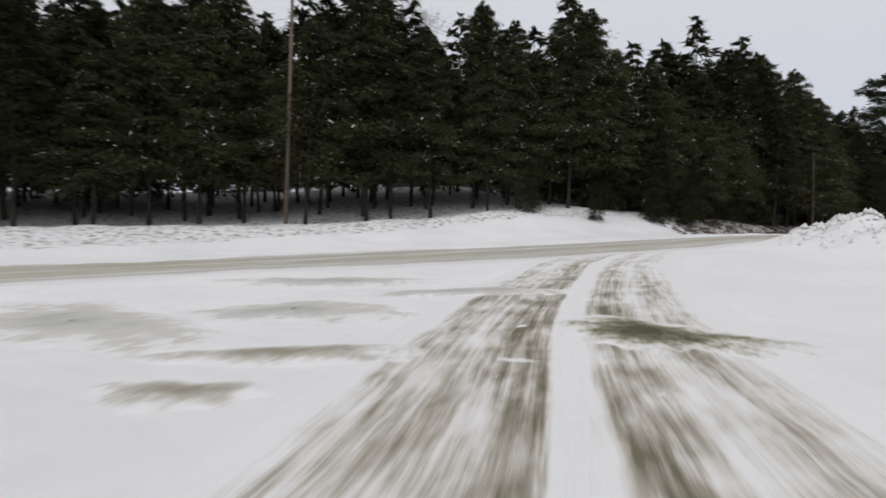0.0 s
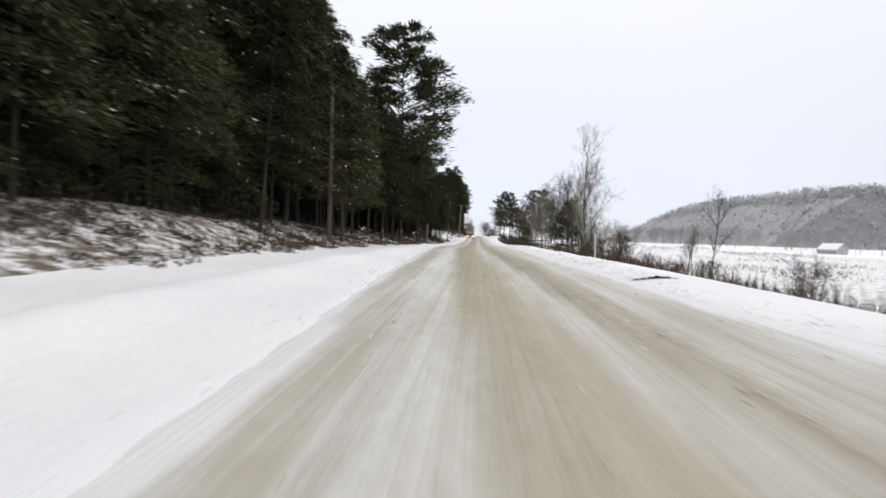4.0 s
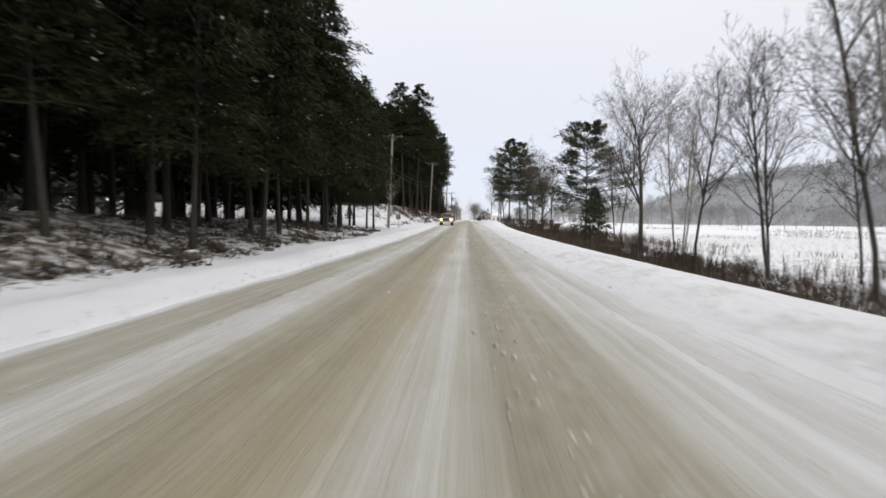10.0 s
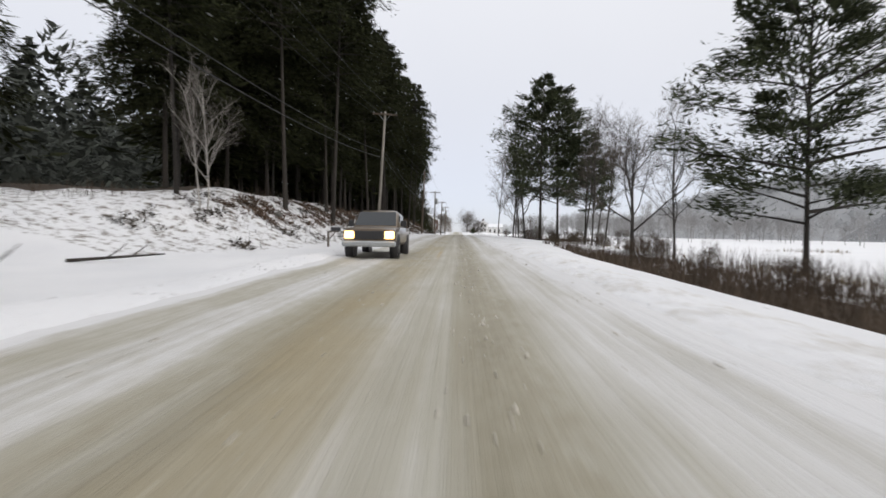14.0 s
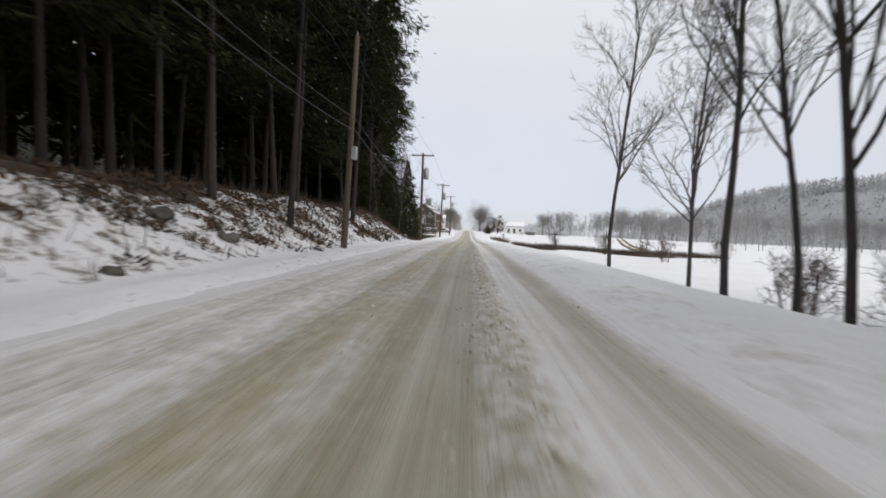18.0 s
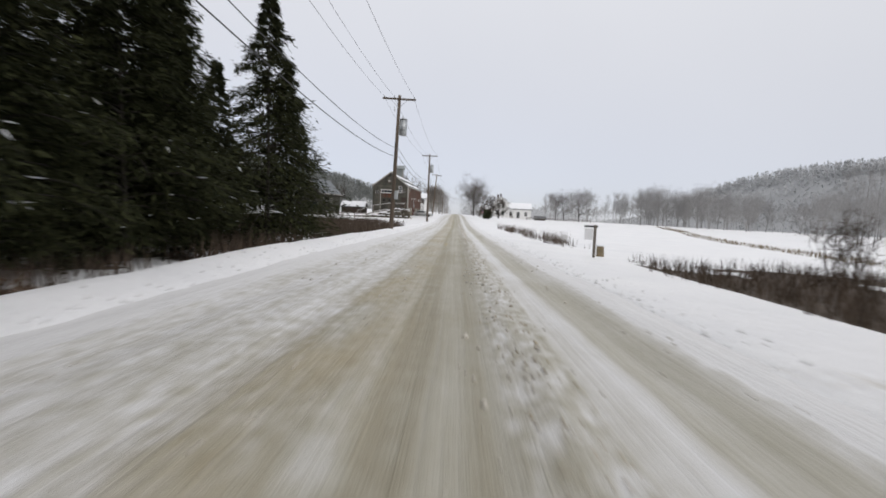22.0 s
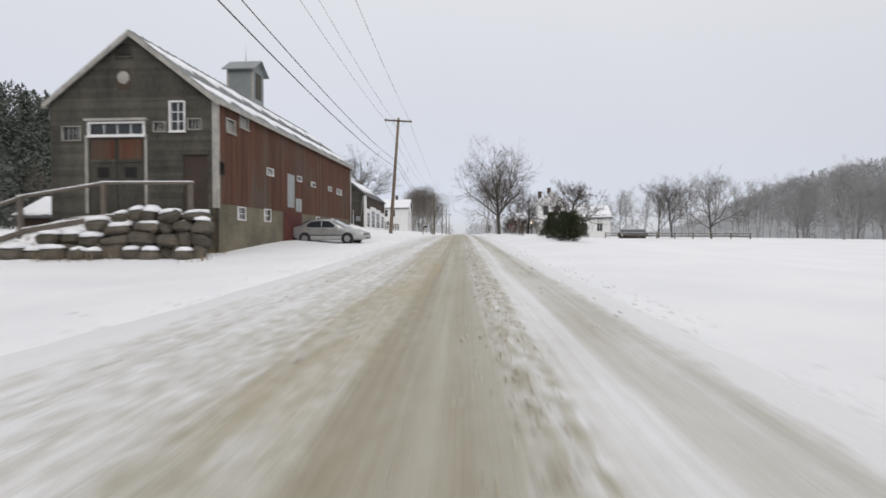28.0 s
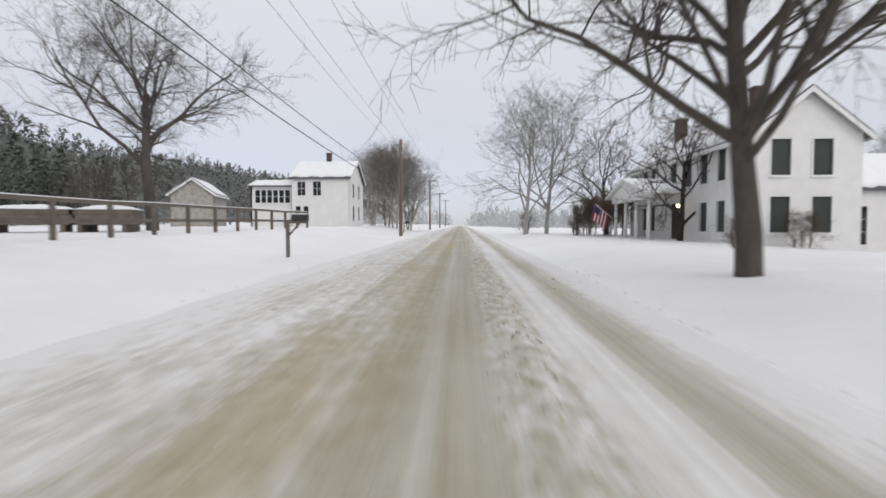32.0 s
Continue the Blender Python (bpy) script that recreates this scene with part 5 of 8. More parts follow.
# tall grass, brush and reeds: blades in one mesh a stretch
def blades(name, xs, ys, h, w, mat, label, seed, lean=0.35, drop=0.0, twigs=1):
    r = np.random.default_rng(seed)
    xs, ys = np.asarray(xs), np.asarray(ys)
    n = len(xs)
    zs = height(xs, ys) - 0.03
    hh = h * r.uniform(0.45, 1.25, n)
    v, f = [], []
    for k in range(twigs):
        az = r.uniform(0, 6.283, n)
        d = np.stack([np.cos(az) * lean * r.uniform(0, 1, n), np.sin(az) * lean * r.uniform(0, 1, n), np.ones(n)], 1) * hh[:, None]
        s = np.stack([-np.sin(az), np.cos(az), np.zeros(n)], 1) * (w * r.uniform(0.6, 1.4, n))[:, None]
        p = np.stack([xs + r.normal(0, 0.08, n), ys + r.normal(0, 0.08, n), zs], 1)
        mid = p + d * 0.55 + r.normal(0, 0.06, (n, 3)) * hh[:, None]
        v.append(np.stack([p - s, p + s, mid + s * 0.7, p + d, mid - s * 0.7], 1).reshape(-1, 3))
        i = np.arange(n)[:, None] * 5 + k * n * 5
        f.append(np.concatenate([i + np.array([[0, 1, 2]]), i + np.array([[0, 2, 4]]), i + np.array([[4, 2, 3]])], 1).reshape(-1, 3))
    ob = new(name, mesh_of(name, np.concatenate(v), np.concatenate(f), smooth=False))
    ob.data.materials.append(mat)
    return tagged(ob, label, "brush", kind="stuff")


def scatter(n, x0, x1, y0, y1, seed, keep=None):
    r = np.random.default_rng(seed)
    x, y = r.uniform(x0, x1, n), r.uniform(y0, y1, n)
    if keep is not None:
        k = keep(x, y)
        x, y = x[k], y[k]
    return x, y


def verge(a, b):
    return lambda x, y: (x > along(y, (-40, 7.4), (0, 6.0), (60, 6.0), (110, 5.6), (150, 6.2)) + a) & (x < along(y, (-40, 9.5), (0, 10.5), (60, 11.5), (120, 13), (150, 10)) + b) & (wob(x, y, 6.0, 3) > -0.75)


blades("verge_brush", *scatter(34000, 5, 18, -34, 152, 1, verge(0, 1.5)), 0.62, 0.018, M_BRUSH, "brown dry brush in the ditch beside the road", 1, 0.6, twigs=2)
blades("tall_brush", *scatter(5200, 8, 24, 20, 150, 2, lambda x, y: (wob(x, y, 7.0, 5) > 0.1)), 1.15, 0.014, M_BRUSH_RED, "tall bare brush along the field", 2, 0.5, twigs=2)
blades("marsh_grass", *scatter(20000, 14, 110, -20, 190, 3, lambda x, y: wob(x, y, 17.0, 8) + 0.5 * wob(x, y, 5.0, 2) > 0.25), 0.5, 0.035, M_REED, "tufts of dry marsh grass standing out of the snow", 3, 0.5)
blades("red_brush_field", *scatter(30000, -48, -7.0, 236, 326, 4, lambda x, y: (x < -6.6 - 0.01 * (y - 236) - 0.22 * np.clip(y - 306, 0, 99)) & (wob(x, y, 4.0, 5) + 0.5 * wob(x, y, 1.7, 1) > np.where(x > -13, -0.2, -0.6))), 0.85, 0.022, M_BRUSH_RED, "reddish brown brush covering the marshy field", 4, 0.6, twigs=2)
blades("east_field_brush", *scatter(7000, 6.4, 34, 236, 257, 14, lambda x, y: (y > 237 + 0.2 * (x - 6) + wob(x, y, 3.0)) & (y < 250 + 0.2 * x) & (wob(x, y, 3.0, 2) > -0.5)), 0.55, 0.014, M_BRUSH_RED, "brown brush in the low corner of the field", 14, 0.6, twigs=2)
blades("bank_brush", *scatter(9000, -26, -5.5, -35, 236, 5, lambda x, y: (x < left_edge(y) - 0.8) & ~((y > 103) & (y < 131)) & (wob(x, y, 4.0, 9) > 0.0)), 0.5, 0.015, M_BRUSH, "dry brown stems poking out of the snowy bank", 5, 0.7)
blades("upper_bank_brush", *scatter(4500, -15, -6, 143, 246, 15, lambda x, y: (x < left_edge(y) - 2.2 - 1.5 * wob(x, y, 3.0, 6)) & (wob(x, y, 2.0, 9) > np.where(y < 188, 0.3, -0.5))), 0.65, 0.016, M_BRUSH, "thick brown brush along the top of the bank", 15, 0.6)
blades("forest_edge_brush", *scatter(8000, -17, -9, -34, 100, 16, lambda x, y: (x < left_edge(y) - 0.9) & (wob(x, y, 2.4, 3) + 0.6 * wob(x, y, 0.9, 1) > -0.1)), 0.5, 0.015, M_BRUSH, "brown brush and dead stems along the forest edge", 16, 0.7)
blades("bank_end_brush", *scatter(1300, -10, -5.6, 210, 240, 17, lambda x, y: (x < left_edge(y) - 0.6) & (wob(x, y, 1.3, 2) > -0.1)), 0.6, 0.016, M_BRUSH, "dark brush at the low end of the bank", 17, 0.7)
blades("opening_brush", *scatter(1500, -26, -13, 104, 142, 6, lambda x, y: wob(x, y, 3.0, 9) > 0.2), 0.8, 0.012, M_BRUSH, "bare saplings and stems in the snowy clearing", 6, 0.5)
blades("field_edge_weeds", *scatter(1100, 5.9, 7.6, 236, 300, 7, lambda x, y: wob(x, y, 2.2, 4) > 0.3), 0.42, 0.014, M_BRUSH, "dry weeds poking out of the roadside snow", 7, 0.5, twigs=2)
blades("roadside_reeds", *scatter(1500, 5.7, 8.2, 262, 315, 8, lambda x, y: wob(x, y, 1.9, 4) > np.where(y > 278, 0.1, 0.25)), 0.78, 0.013, M_BRUSH, "tall dry weed stalks at the field's edge", 8, 0.35, twigs=2)
sx, sy = scatter(2600, -1.6, 1.6, 268, 400, 9, lambda x, y: np.abs(np.abs(x) - 1.0) < 0.45)
blades("crop_stubble", sx + 30.5 + 0.25 * (sy - 268), sy, 0.42, 0.05, M_REED, "rows of dry crop stubble in the snowy field", 9, 0.3)
blades("barn_weeds", *scatter(900, -18, -9.2, 340, 344.5, 10, lambda x, y: wob(x, y, 1.5, 4) > 0.1), 0.45, 0.012, M_REED, "dry grass along the foot of the stone wall", 10, 0.5)


# tangled clumps of dead ferns, leaves and twigs
def clumps(name, xs, ys, size, per, mat, label, seed):
    r = np.random.default_rng(seed)
    n = len(xs)
    rad = size * r.uniform(0.5, 1.5, n)
    a, q, u = r.uniform(0, 6.283, (n, per)), r.random((n, per)) ** 0.6, r.random((n, per)) ** 1.3
    X = np.asarray(xs)[:, None] + rad[:, None] * q * np.cos(a)
    Y = np.asarray(ys)[:, None] + rad[:, None] * q * np.sin(a)
    Z = height(X, Y) + rad[:, None] * u * (1.1 - q) * 0.8
    pos = np.stack([X, Y, Z], -1).reshape(-1, 3)
    d = np.stack([np.cos(a), np.sin(a), r.uniform(0.1, 1.2, (n, per))], -1).reshape(-1, 3)
    ln = np.repeat(rad, per) * r.uniform(0.35, 0.9, n * per)
    ob = new(name, clump_mesh(name, pos, d, ln, ln * r.uniform(0.12, 0.4, n * per), 0.2, r))
    ob.data.materials.append(mat)
    return tagged(ob, label, "brush", kind="stuff")


def on_bank(depth):
    return lambda x, y: (x < left_edge(y) - 0.9) & (x > left_edge(y) - depth) & (wob(x, y, 2.6, 3) + 0.6 * wob(x, y, 1.1, 1) > -0.1)


clumps("bank_undergrowth", *scatter(4200, -17, -5.5, -36, 106, 61, on_bank(7)), 0.30, 30, M_UNDERGROWTH, "brown dead ferns and twigs tangled over the snowy bank", 61)
clumps("bank_undergrowth", *scatter(1100, -15, -5.2, 134, 240, 62, on_bank(7)), 0.32, 30, M_UNDERGROWTH, "brown dead ferns and twigs tangled over the snowy bank", 62)
clumps("leaf_litter", *scatter(2600, -13, -6.2, 140, 240, 63, lambda x, y: (x < left_edge(y) - np.where(y < 185, 3.0, 1.6)) & (x > left_edge(y) - 6) & (wob(x, y, 2.0, 5) > -0.2)), 0.34, 30, M_LEAF_LITTER, "reddish dead leaves and brush at the top of the bank", 63)
clumps("leaf_litter", *scatter(900, -13, -8.5, -34, 40, 64, lambda x, y: (x < left_edge(y) - 0.4) & (x > left_edge(y) - 2.5) & (wob(x, y, 1.6, 5) > 0.1)), 0.30, 28, M_LEAF_LITTER, "reddish dead leaves and brush at the foot of the bank", 64)


def boulder(x, y, size, seed):
    """A rough stone half sunk in the bank, with snow lodged on its top."""
    r = np.random.default_rng(seed)
    ob = thing("boulder", "dark rough boulder with snow on top in the bank", "rock", (x, y, H(x, y)), r.uniform(0, 360), "boulders in the bank")
    bm = BM()
    bmesh.ops.create_icosphere(bm, subdivisions=2, radius=1.0)
    k = np.array([r.uniform(0.75, 1.3), r.uniform(0.6, 1.0), r.uniform(0.5, 0.8)]) * size
    for v in bm.verts:
        c = v.co.copy()
        v.co = Vector(c[i] * k[i] for i in range(3)) * (1 + 0.28 * noise.noise(c * 1.7 + Vector((seed, 0, 0)))) + Vector((0, 0, 0.12 * size))
    part("stone", bm, M_BOULDER, ob)
    bm = BM()
    bmesh.ops.create_icosphere(bm, subdivisions=2, radius=1.0)
    for v in bm.verts:
        c = v.co.copy()
        v.co = Vector(c[i] * k[i] * (0.66, 0.66, 0.34)[i] for i in range(3)) * (1 + 0.3 * noise.noise(c * 2.0 + Vector((seed, 3, 0)))) + Vector((0.1 * size, 0, 0.12 * size + 0.66 * float(k[2])))
    for f in bm.faces:
        f.smooth = True
    part("snow_cap", bm, M_ROOFSNOW, ob, "cap of fresh snow")


br = random.Random(8)
for i in range(46):
    y = br.uniform(2, 104) if i < 20 else br.uniform(141, 232)
    boulder(float(left_edge(y)) - br.uniform(0.6, 4.2), y, br.uniform(0.16, 0.42), i + 1)


# far woods: many small trees in one mesh a ridge, each a loose cone or dome of sprays round a stem
def far_woods(name, spots, hmin, hmax, mat, label, seed, conifer=0.7, per=16):
    r = np.random.default_rng(seed)
    p = np.array(spots)
    n = len(p)
    h = r.uniform(hmin, hmax, n)
    con = r.random(n) < conifer
    w = h * np.where(con, r.uniform(0.15, 0.22, n), r.uniform(0.20, 0.32, n))
    u = (np.arange(per)[None] + r.random((n, per))) / per
    prof = np.where(con[:, None], (1 - u) ** 0.8 + 0.05, np.sin(np.clip(u * 0.85 + 0.18, 0, 1) * np.pi) ** 0.7)
    a = r.uniform(0, 6.283, (n, per))
    q = r.random((n, per)) ** 0.5 * prof * w[:, None]
    pos = np.stack([p[:, 0:1] + q * np.cos(a), p[:, 1:2] + q * np.sin(a), p[:, 2:3] + h[:, None] * (0.08 + 0.88 * u)], -1).reshape(-1, 3)
    d = np.stack([np.cos(a), np.sin(a), np.where(con[:, None], -0.1, 1.1) + 0 * a], -1).reshape(-1, 3)
    ln = np.repeat(h, per) * r.uniform(0.16, 0.30, n * per) * (16 / per) ** 0.5
    sprays = clump_mesh(name, pos, d, ln, ln * r.uniform(0.35, 0.6, n * per) * np.repeat(np.where(con, 1.0, 0.7), per), 0.1, r)
    ob = new(name, sprays)
    ob.data.materials.append(mat)
    return tagged(ob, label, "woods", kind="stuff")


def hill_mesh(name, xs, ys, zf, mat, label):
    ob = new(name, grid_mesh(name, xs, ys, zf))
    ob.data.materials.append(mat)
    return tagged(ob, label, "hill", kind="structure")


# distance haze is put into these base colours, paler for the farther tiers
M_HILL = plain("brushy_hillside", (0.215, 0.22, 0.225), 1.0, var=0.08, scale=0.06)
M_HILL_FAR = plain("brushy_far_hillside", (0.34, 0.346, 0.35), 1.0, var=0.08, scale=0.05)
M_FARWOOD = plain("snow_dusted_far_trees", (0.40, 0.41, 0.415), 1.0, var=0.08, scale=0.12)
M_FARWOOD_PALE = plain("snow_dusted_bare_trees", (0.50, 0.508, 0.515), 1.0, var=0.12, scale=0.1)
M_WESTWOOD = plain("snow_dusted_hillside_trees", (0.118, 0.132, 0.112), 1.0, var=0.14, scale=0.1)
M_HILL_WEST = plain("leaf_strewn_hillside", (0.10, 0.104, 0.10), 1.0, var=0.2, scale=0.1)
M_MIDWOOD = plain("dim_near_woods", (0.07, 0.078, 0.066), 1.0, var=0.3, scale=0.2)


# profile sinks beyond y=800, where haze would hide the skyline
def east_hill(x, y):
    return -6 + along(y, (-300, 60), (0, 54), (200, 50), (330, 60), (430, 58), (560, 64), (700, 66), (800, 62), (900, 52), (1000, 34), (1120, 8), (1500, 0)) * ease((x - along(y, (-300, 330), (300, 330), (500, 300), (900, 190))) / 150) + 5 * ease((x - 300) / 60) + 3 * wob(x, y, 70, 2) + (1.2 * wob(x, y, 9, 2) + 0.7 * wob(x, y, 4, 5)) * ease((x - 250) / 60)


def west_hill(x, y):
    return 1 + along(y, (180, 10), (280, 20), (340, 32), (480, 32), (560, 27), (800, 36), (1400, 38)) * ease((-x - along(y, (180, 60), (500, 60), (900, 55))) / 75) + 2 * wob(x, y, 50, 4)


hill_mesh("hill_east", steps((180, 500, 4), (500, 900, 40)), steps((-500, 560, 5)), east_hill, M_HILL, "wooded hillside beyond the fields in haze-grey colour")
hill_mesh("hill_far", steps((180, 500, 4), (500, 900, 40)), steps((560, 1000, 6), (1000, 1700, 20)), east_hill, M_HILL_FAR, "far wooded hillside in paler haze-grey colour")
hill_mesh("hill_west", np.linspace(-520, -50, 50), np.linspace(200, 1500, 70), west_hill, M_HILL_WEST, "wooded hillside behind the farm")
hr = np.random.default_rng(77)


def spots(n, x0, x1, y0, y1, zf, keep=lambda x, y: True, sink=0.5):
    out = []
    while len(out) < n:
        x, y = hr.uniform(x0, x1), hr.uniform(y0, y1)
        if keep(x, y):
            out.append((x, y, float(zf(x, y)) - sink))
    return out


# paler tier of the western woods, haze in the base colour
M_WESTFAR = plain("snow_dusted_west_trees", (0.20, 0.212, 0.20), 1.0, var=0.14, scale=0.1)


def ridge(x, y):
    """Along the skyline of the eastern hill, where its slope flattens."""
    e = (x - along(y, (-300, 330), (300, 330), (500, 300), (900, 190))) / 150
    return 0.72 < e < 1.05


far_woods("east_hill_woods", spots(2600, 300, 500, -350, 620, east_hill, ridge, 3.5), 8, 13, M_FARWOOD, "haze-toned trees along the skyline of the far hill", 31, 0.5)
far_woods("east_slope_woods", spots(5200, 230, 470, -350, 760, east_hill, lambda x, y: east_hill(x, y) > -3.5, 6.0), 8.5, 12.5, M_FARWOOD, "haze-toned woods on the slope of the far hill", 33, 0.4)
far_woods("east_slope_woods", spots(3500, 170, 470, 760, 1300, east_hill, lambda x, y: east_hill(x, y) > -3.5, 6.0), 8.5, 12.5, M_FARWOOD_PALE, "haze-toned woods on the slope of the far hill", 34, 0.4)
far_woods("east_hill_woods", spots(2200, 180, 500, 620, 1450, east_hill, ridge), 7, 12, M_FARWOOD_PALE, "haze-toned trees along the skyline of the far hill", 32, 0.4)
far_woods("west_hill_woods", spots(1900, -150, -58, 236, 480, west_hill, lambda x, y: west_hill(x, y) > 1.5), 10, 16, M_WESTWOOD, "haze-toned mixed woods on the hillside behind the farm", 2, 0.6, 150)
far_woods("west_hill_woods", spots(2600, -230, -50, 470, 950, west_hill, lambda x, y: west_hill(x, y) > 1.5, 4.0), 8, 12, M_WESTFAR, "haze-toned mixed woods on the hillside behind the farm", 22, 0.5, 36)
far_woods("road_end_woods", spots(900, -80, 110, 600, 800, lambda x, y: 2.5, lambda x, y: abs(x + 1) > 4 + (800 - y) * 0.03), 6, 11, M_FARWOOD_PALE, "trees at the far road end in pale haze tones", 4, 0.0)
far_woods("forest_depth", spots(900, -95, -38, -150, 235, lambda x, y: height(x, y), lambda x, y: x < left_edge(y) - 27), 15, 22, M_MIDWOOD, "dim depth of the conifer forest behind the bank", 5, 0.8, 150)
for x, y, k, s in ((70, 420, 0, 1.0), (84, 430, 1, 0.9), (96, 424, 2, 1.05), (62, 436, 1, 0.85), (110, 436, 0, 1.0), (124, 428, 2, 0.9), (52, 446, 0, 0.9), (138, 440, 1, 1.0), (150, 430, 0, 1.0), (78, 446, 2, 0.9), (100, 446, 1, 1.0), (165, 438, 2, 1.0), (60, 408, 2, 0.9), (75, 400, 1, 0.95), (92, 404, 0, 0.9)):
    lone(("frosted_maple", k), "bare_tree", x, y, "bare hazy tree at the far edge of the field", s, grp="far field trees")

# nearer woods on the hillside, and bare trees at its foot and in the fields
wr = random.Random(21)
for i in range(70):
    x, y = wr.uniform(-66, -46), wr.uniform(268, 470)
    plant(("alder", wr.randrange(3)), "bare_tree", x, y, "bare grey tree at the foot of the hillside", "tree", "trees at the hillside's foot", wr.uniform(0.6, 0.95), z=max(H(x, y), float(west_hill(x, y))))
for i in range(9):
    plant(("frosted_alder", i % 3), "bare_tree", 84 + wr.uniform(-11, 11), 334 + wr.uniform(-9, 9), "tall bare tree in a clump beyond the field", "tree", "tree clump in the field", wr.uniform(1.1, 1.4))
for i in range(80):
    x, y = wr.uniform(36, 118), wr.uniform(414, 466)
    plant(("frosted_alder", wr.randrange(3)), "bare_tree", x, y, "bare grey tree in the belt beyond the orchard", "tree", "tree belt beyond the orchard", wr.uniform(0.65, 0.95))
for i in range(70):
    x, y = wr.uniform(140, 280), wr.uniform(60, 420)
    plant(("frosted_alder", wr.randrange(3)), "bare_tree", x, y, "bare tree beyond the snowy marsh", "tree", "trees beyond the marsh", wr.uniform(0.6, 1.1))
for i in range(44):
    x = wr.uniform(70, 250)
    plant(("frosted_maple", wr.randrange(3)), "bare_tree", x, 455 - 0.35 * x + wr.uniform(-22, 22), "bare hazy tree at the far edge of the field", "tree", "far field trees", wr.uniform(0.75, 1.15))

# ---- buildings ----
M_GREYWOOD = plain("weathered_grey_shingle", (0.062, 0.058, 0.046), 0.9, var=0.65, scale=0.9, stretch=(1, 1, 0.4), bmp=0.01, per_object=0.22)


def barn_red(name, fade):
    """Old red paint on upright boards: streaked by rain, worn to grey-brown wood in patches, with a few dark runs."""
    m, n, l, b = mat_nodes(name)
    streak = noise_node(n, l, vec_scaled(n, l, (3, 3.2, 0.16)), 1.0, 5, 0.6)
    c = ramp_node(n, l, streak, [(0.3, (0.052, 0.020, 0.010)), (0.5, (0.082, 0.031, 0.015)), (0.72, (0.115, 0.050, 0.028))])
    worn = math_node(n, l, "ADD", math_node(n, l, "MULTIPLY", noise_node(n, l, vec_scaled(n, l, (1, 0.32, 0.26)), 1.0, 4, 0.6), 0.75), math_node(n, l, "MULTIPLY", streak, 0.25))
    c = mix_col(n, l, ramp_node(n, l, worn, [(0.52 - fade, (0, 0, 0)), (0.66 - fade, (0.8, 0.8, 0.8))]), c, (0.082, 0.060, 0.044))
    runs = noise_node(n, l, vec_scaled(n, l, (1, 1.9, 0.10)), 1.0, 3, 0.5)
    c = mix_col(n, l, ramp_node(n, l, runs, [(0.66, (0, 0, 0)), (0.72, (0.85, 0.85, 0.85))]), c, (0.022, 0.018, 0.014))
    info = n.new("ShaderNodeObjectInfo")
    hsv = n.new("ShaderNodeHueSaturation")
    l.new(c, hsv.inputs["Color"])
    l.new(math_node(n, l, "ADD", math_node(n, l, "MULTIPLY", info.outputs["Random"], 0.24), 0.88), hsv.inputs["Value"])
    l.new(hsv.outputs[0], b.inputs["Base Color"])
    b.inputs["Roughness"].default_value = 0.88
    bump(n, l, b, streak, 0.6, 0.008)
    return m


M_REDWOOD = barn_red("streaked_red_boards", 0.0)
M_REDFADED = barn_red("bare_faded_boards", 0.06)
M_BROWNWOOD = plain("dark_brown_siding", (0.052, 0.036, 0.026), 0.85, var=0.35, scale=1.2, bmp=0.006, per_object=0.12)
M_REDDOOR = plain("barn_red_door_paint", (0.085, 0.020, 0.015), 0.75, var=0.3, scale=1.2)
M_CONCRETE = plain("stained_concrete", (0.135, 0.118, 0.082), 0.9, var=0.55, scale=0.7, bmp=0.01)
M_WHITE = plain("white_paint", (0.74, 0.74, 0.73), 0.6, var=0.07, scale=1.4)
M_OLDWHITE = plain("worn_white_paint", (0.34, 0.325, 0.295), 0.75, var=0.4, scale=2.5)
M_METALROOF = plain("dull_metal_roof", (0.25, 0.27, 0.265), 0.5, 0.4, var=0.2, scale=0.8)
M_SHINGLE = plain("asphalt_shingles", (0.10, 0.105, 0.11), 0.95, var=0.25, scale=2.0)
M_BLUEROOF = plain("blue_grey_metal_roof", (0.17, 0.185, 0.195), 0.55, 0.3, var=0.15, scale=0.8)
M_GREYDOOR = plain("bare_grey_boards", (0.33, 0.34, 0.34), 0.85, var=0.35, scale=1.5, stretch=(1, 1, 0.15))
M_SHUTTER = plain("dark_green_shutters", (0.028, 0.036, 0.032), 0.6, var=0.2, scale=3)
M_BRICK = plain("chimney_brick", (0.085, 0.06, 0.052), 0.9, var=0.3, scale=4)
M_STONE = plain("granite_block", (0.085, 0.074, 0.057), 0.9, var=0.55, scale=1.5, bmp=0.03, per_object=0.3)
M_RAIL = plain("old_rail_wood", (0.13, 0.11, 0.09), 0.9, var=0.35, scale=2)
# near-black sheets painted to stand for the shade inside openings
M_DARK = plain("dark_interior", (0.012, 0.011, 0.010), 0.9, var=0.2)


def glass_mat():
    m, n, l, b = mat_nodes("window_glass")
    b.inputs["Base Color"].default_value = (0.025, 0.03, 0.034, 1)
    b.inputs["Roughness"].default_value = 0.08
    b.inputs["Specular IOR Level"].default_value = 0.5
    return m


M_GLASS = glass_mat()


def cut(a, b, gaps):
    """The stretches of a..b that are left between gaps."""
    out, p = [], a
    for g0, g1 in sorted(gaps):
        if g0 > p + 0.02:
            out.append((p, min(g0, b)))
        p = max(p, g1)
    if p < b - 0.02:
        out.append((p, b))
    return [(u, v) for u, v in out if v - u > 0.02]


